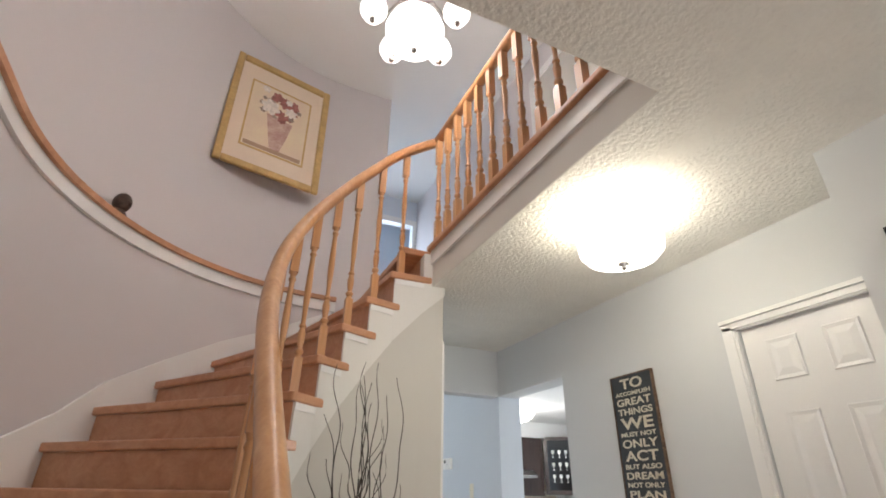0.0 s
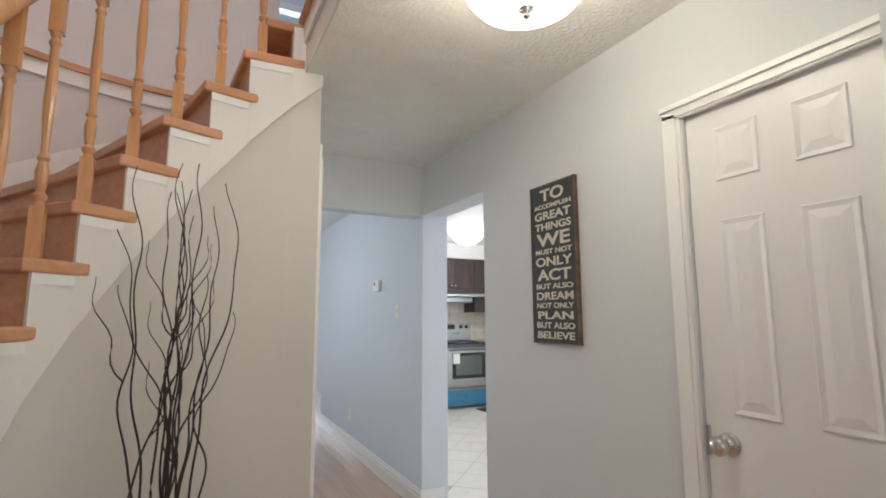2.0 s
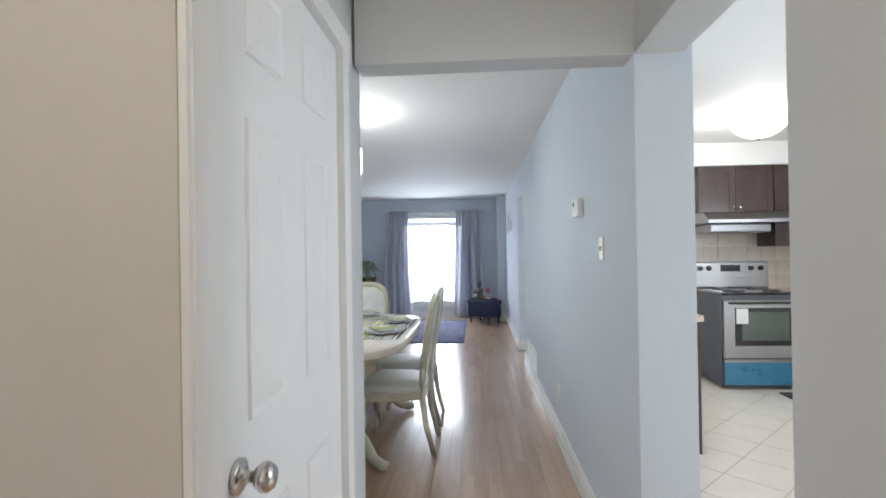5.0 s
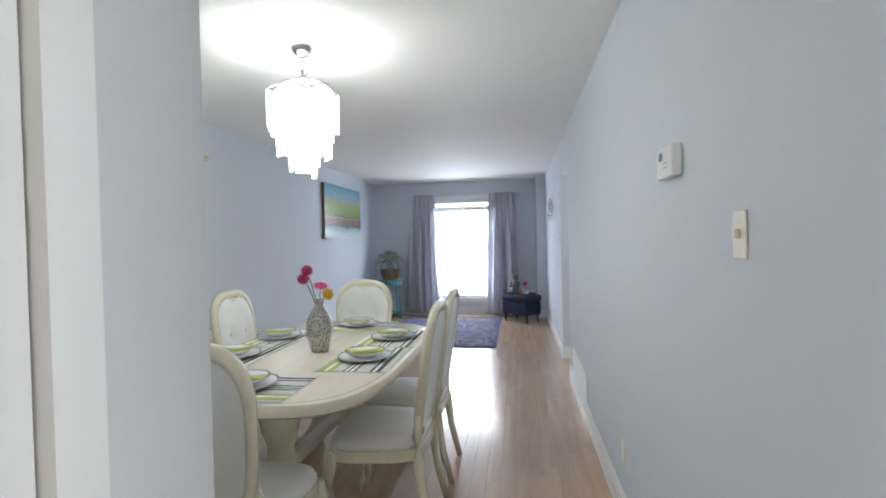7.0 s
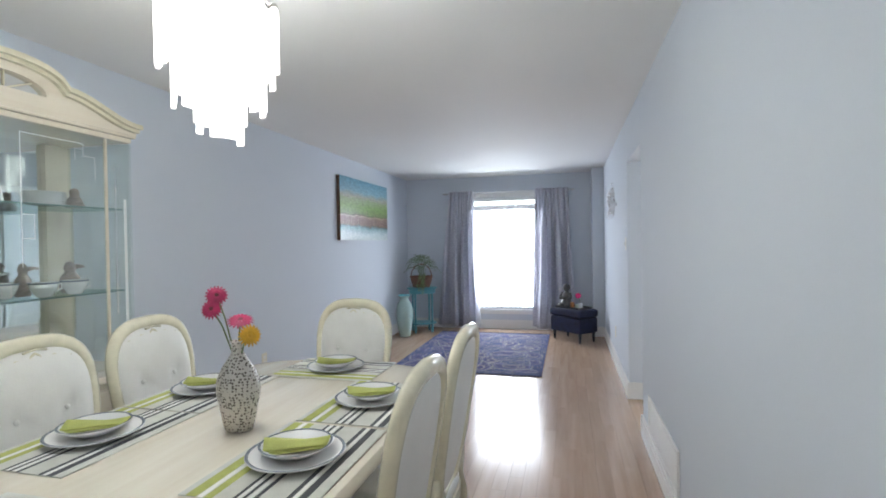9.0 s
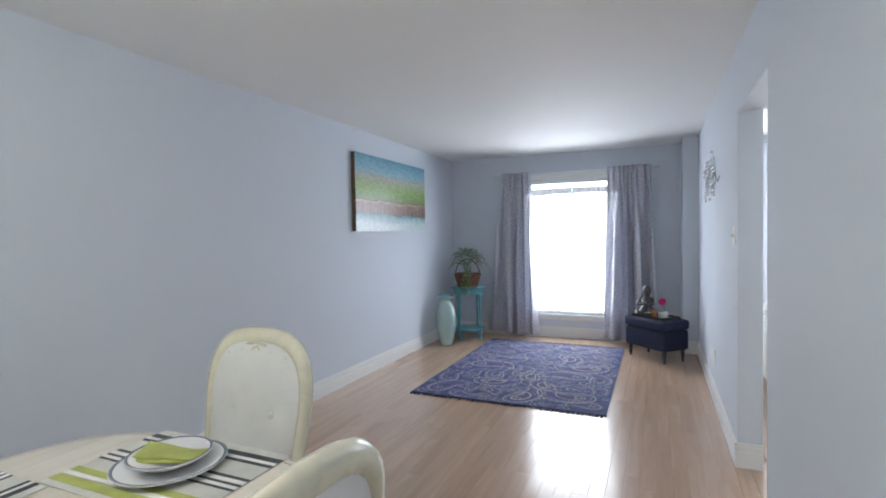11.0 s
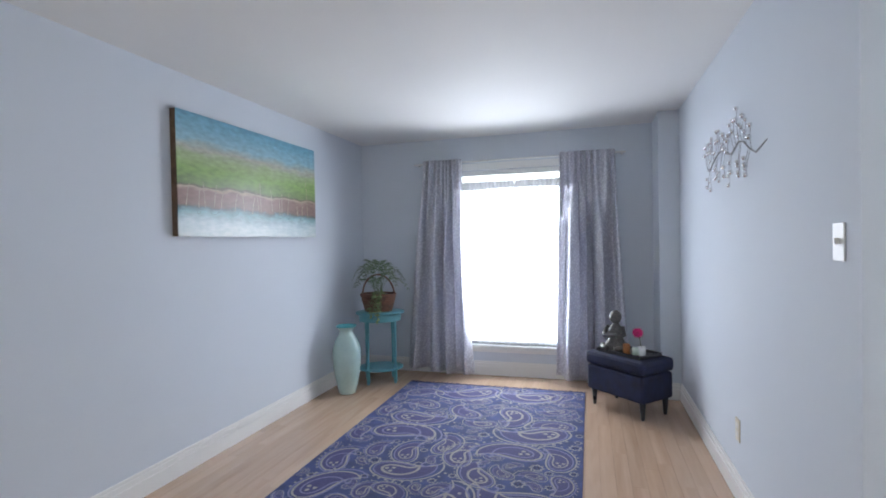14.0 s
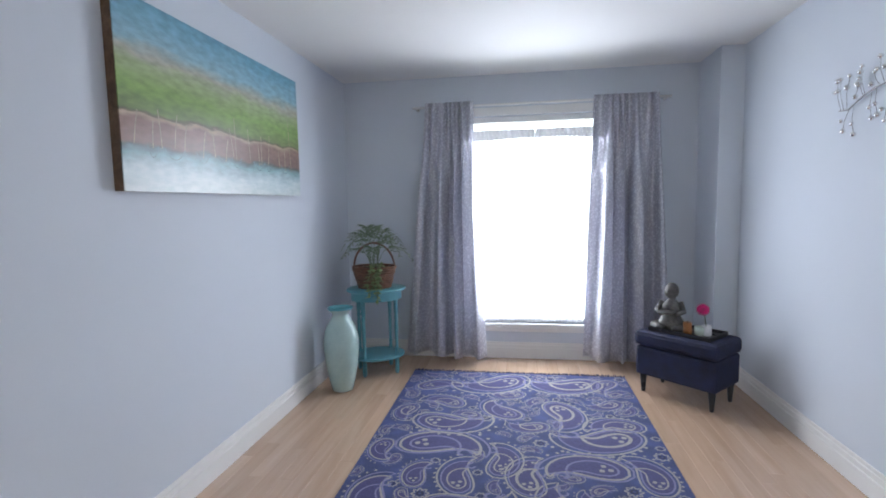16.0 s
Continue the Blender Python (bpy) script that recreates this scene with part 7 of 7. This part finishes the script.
cabinet("wall_cabinet", 3.70, 4.44, 6.72, KY, 1.712, 2.185, 2, "espresso wall cabinet over the range hood")
cabinet("wall_cabinet", 4.445, 4.80, 6.72, KY, 1.36, 2.185, 1, "tall espresso wall cabinet beside the hood")
cc = cabinet("corner_cabinet", 0, 0.60, 0, 0.3, 1.38, 2.21, 1, "espresso corner cabinet with glass door and glassware", glassy=True)
cc.matrix_world = pose(4.82, 6.72, 0, 0, 0, -38)
for zz in (1.55, 1.72, 1.9):
    for i in range(4):
        bm = bmesh.new()
        lathe(bm, [(0.022, 0), (0.005, 0.01), (0.005, 0.05), (0.024, 0.07), (0.022, 0.11)], 10)
        ob = part("glassware", bm, M_WHITEP, cc, "pale glassware", True)
        ob.location = (0.14 + 0.1 * i, -0.0 + 0.004, zz)
        ob.scale = (1, 0.12, 1)
cabinet("base_cabinet", 4.53, 5.38, 6.42, KY, 0.08, 0.88, 2, "espresso base cabinet beside the range", "high")
ct = tagged(new("countertop", mesh("countertop", boxes((4.53, 5.39, 6.39, KY, 0.88, 0.92)), M_COUNT)), "beige laminate kitchen countertop", "countertop")
setting("soffit", boxes((XR + TH, 5.4, 6.70, KY, 2.188, CEIL)), M_CEIL, "white soffit over the kitchen cabinets", "soffit")
pen = thing("peninsula", "espresso peninsula end with beige counter", "kitchen counter", (0, 0, 0))
part("end_panel", boxes((2.18, 2.895, 4.87, 4.91, 0, 0.875)), M_ESP, pen, "dark end panel", bevel=0.004)
part("body", boxes((2.18, 2.885, 4.912, 5.42, 0.08, 0.874)), M_ESP, pen)
part("counter", boxes((2.18, 2.912, 4.85, 5.45, 0.875, 0.915)), M_COUNT, pen, "beige counter", bevel=0.006)
M_SPLASH = mat("beige_backsplash_tile", (0.68, 0.60, 0.51), 0.3, vary=0.1, scale=8)
sp_ = thing("backsplash", "beige tiled kitchen backsplash", "backsplash", kind="structure")
me = mesh("tile", boxes((-0.072, 0.072, -0.008, 0, -0.072, 0.072)), M_SPLASH)
for i in range(12):
    for j in range(4):
        if 3.66 + 0.15 * i < 5.3:
            ob = new("tile", me)
            ob.parent, ob.location = sp_, (3.66 + 0.15 * i, KY - 0.001, 1.0 + 0.15 * j)
klt = thing("ceiling_light", "lit opal glass bowl ceiling light in the kitchen", "ceiling light", (3.70, 5.62, 0))
bm = bmesh.new()
lathe(bm, [(0.02, 2.232), (0.09, 2.244), (0.155, 2.278), (0.195, 2.325), (0.20, 2.34), (0.185, 2.34), (0.14, 2.285), (0.02, 2.25)], 32)
ob = part("bowl", bm, M_BOWL2, klt, "glowing opal bowl", True)
ob.visible_shadow = False
bm = bmesh.new()
lathe(bm, [(0.004, 2.208), (0.014, 2.222), (0.006, 2.234), (0.006, 2.41), (0.06, 2.412), (0.06, 2.42)], 14)
part("finial", bm, M_NICKEL, klt, "nickel finial", True)
kmat = tagged(new("floor_mat", mesh("floor_mat", boxes((4.2, 4.78, 5.55, 6.28, 0.001, 0.012)), mat("dark_grey_mat", (0.06, 0.06, 0.065), 0.9, vary=0.2, fine=200, bump=0.4))), "dark grey kitchen floor mat", "mat")

# ---- family room glimpse ----
M_LEATH = mat("white_leather", (0.68, 0.67, 0.63), 0.35, vary=0.05, scale=9, fine=140, bump=0.12)
sofa = thing("sofa", "white leather sofa with thick cushions by the family room window", "sofa", (2.42, 9.55, 0))
part("base", boxes((0.02, 1.9, 0.02, 0.88, 0.05, 0.32)), M_LEATH, sofa, bevel=0.04)
part("arm", boxes((0.0, 0.24, 0.0, 0.9, 0.05, 0.58)), M_LEATH, sofa, "padded arm", bevel=0.07)
part("backrest", boxes((0.2, 1.9, 0.62, 0.92, 0.3, 0.86)), M_LEATH, sofa, "padded back", bevel=0.08)
for i in range(2):
    part("seat_cushion", boxes((0.25 + 0.8 * i, 1.03 + 0.8 * i, 0.0, 0.66, 0.3, 0.47)), M_LEATH, sofa, "seat cushion", bevel=0.05)
part("head_cushion", boxes((0.02, 0.6, 0.30, 0.70, 0.585, 0.74)), M_LEATH, sofa, "loose cushion", bevel=0.06)
w2 = thing("window_2", "white framed family room window with sheers", "window", kind="structure")
part("window_frame", boxes((2.8, 2.86, YN - 0.06, YN, 0.38, 2.3), (4.44, 4.5, YN - 0.06, YN, 0.38, 2.3), (2.86, 4.44, YN - 0.06, YN, 0.38, 0.44), (2.86, 4.44, YN - 0.06, YN, 2.24, 2.3)), M_TRIM, w2)
part("casing", boxes((2.72, 2.8, YN - 0.115, YN - 0.101, 0.3, 2.38), (4.5, 4.58, YN - 0.115, YN - 0.101, 0.3, 2.38), (2.8, 4.5, YN - 0.115, YN - 0.101, 2.3, 2.38), (2.8, 4.5, YN - 0.115, YN - 0.101, 0.3, 0.38)), M_TRIM, w2)
sh = thing("sheer_curtain", "white sheer curtain on the family room window", "curtain")
bm = bmesh.new()
cloth_sheet(bm, 2.7, 4.5, 2.7, 4.5, 0.2, 2.33, YN - 0.16, 16, 0.012, 8, 44)
ob = part("voile", bm, M_SHEER, sh, "", True)
ob.visible_shadow = False
bm = bmesh.new()
tube(bm, [(2.6, YN - 0.16, 2.335), (4.6, YN - 0.16, 2.335)], 0.009, 8)
tagged(new("curtain_rod", mesh("curtain_rod", bm, M_TRIM, True)), "white rod over the family room sheers", "rod")

# ---- floor pieces ----
floor = thing("floor", "glossy maple strip floor running towards the window", "floor", kind="structure")
PWD = 0.083
plank_me = {}


def plank(L):
    L = round(L, 2)
    if L not in plank_me:
        bm = bmesh.new()
        g, t = 0.0003, 0.0005
        v = box(bm, g, PWD - g, g, L - g, -0.011, -t)
        top = [(g + t, g + t), (PWD - g - t, g + t), (PWD - g - t, L - g - t), (g + t, L - g - t)]
        q = [bm.verts.new((x, y, 0.0)) for x, y in top]
        bm.faces.new(q)
        for i in range(4):
            bm.faces.new((v[4 + i], v[4 + (i + 1) % 4], q[(i + 1) % 4], q[i]))
        plank_me[L] = mesh("plank", bm, M_PLANK)
    return plank_me[L]


rk = random.Random(6)
rest = []
count = 0
x = XL
while x < XR + 0.1:
    y = YS - rk.uniform(0, 0.9)
    while y < YN:
        L = rk.choice((0.55, 0.7, 0.85, 1.0, 1.15))
        y0, y1 = max(y, YS), min(y + L, YN)
        y, L = y0, y1 - y0
        if L < 0.03:
            y += L + 0.0001
            continue
        near = (y + L > 3.3 and x > 0.95 and y < 8.6) or (y + L > 6.6 and y < 11.5 and x > -1.1)
        if near and count < 300:
            ob = new("plank", plank(L))
            ob.parent, ob.location = floor, (x, y, 0)
            count += 1
        else:
            rest.append((x, y, L))
        y += L
    x += PWD
bm = bmesh.new()
for x, y, L in rest:
    box(bm, x + 0.0006, x + PWD - 0.0006, y + 0.0006, y + L - 0.0006, -0.011, 0.0)
tagged(part("plank_field", bm, M_PLANK, floor, "more of the same strips"), kind="stuff")
tf = thing("floor_tiles", "cream ceramic tiles laid diagonally in the kitchen", "floor tiles", kind="structure")
T = 0.33
me = mesh("tile", boxes((-T / 2 + 0.003, T / 2 - 0.003, -T / 2 + 0.003, T / 2 - 0.003, -0.005, 0.0)), M_TILE)
for i in range(-14, 15):
    for j in range(-14, 15):
        x, y = 3.6 + (i - j) * T * 0.7071, 4.6 + (i + j) * T * 0.7071
        if XR + TH + 0.24 < x < 5.3 and 1.9 < y < 6.9:
            ob = new("tile", me)
            ob.parent, ob.matrix_local = tf, pose(x, y, 0, 0, 0, 45)
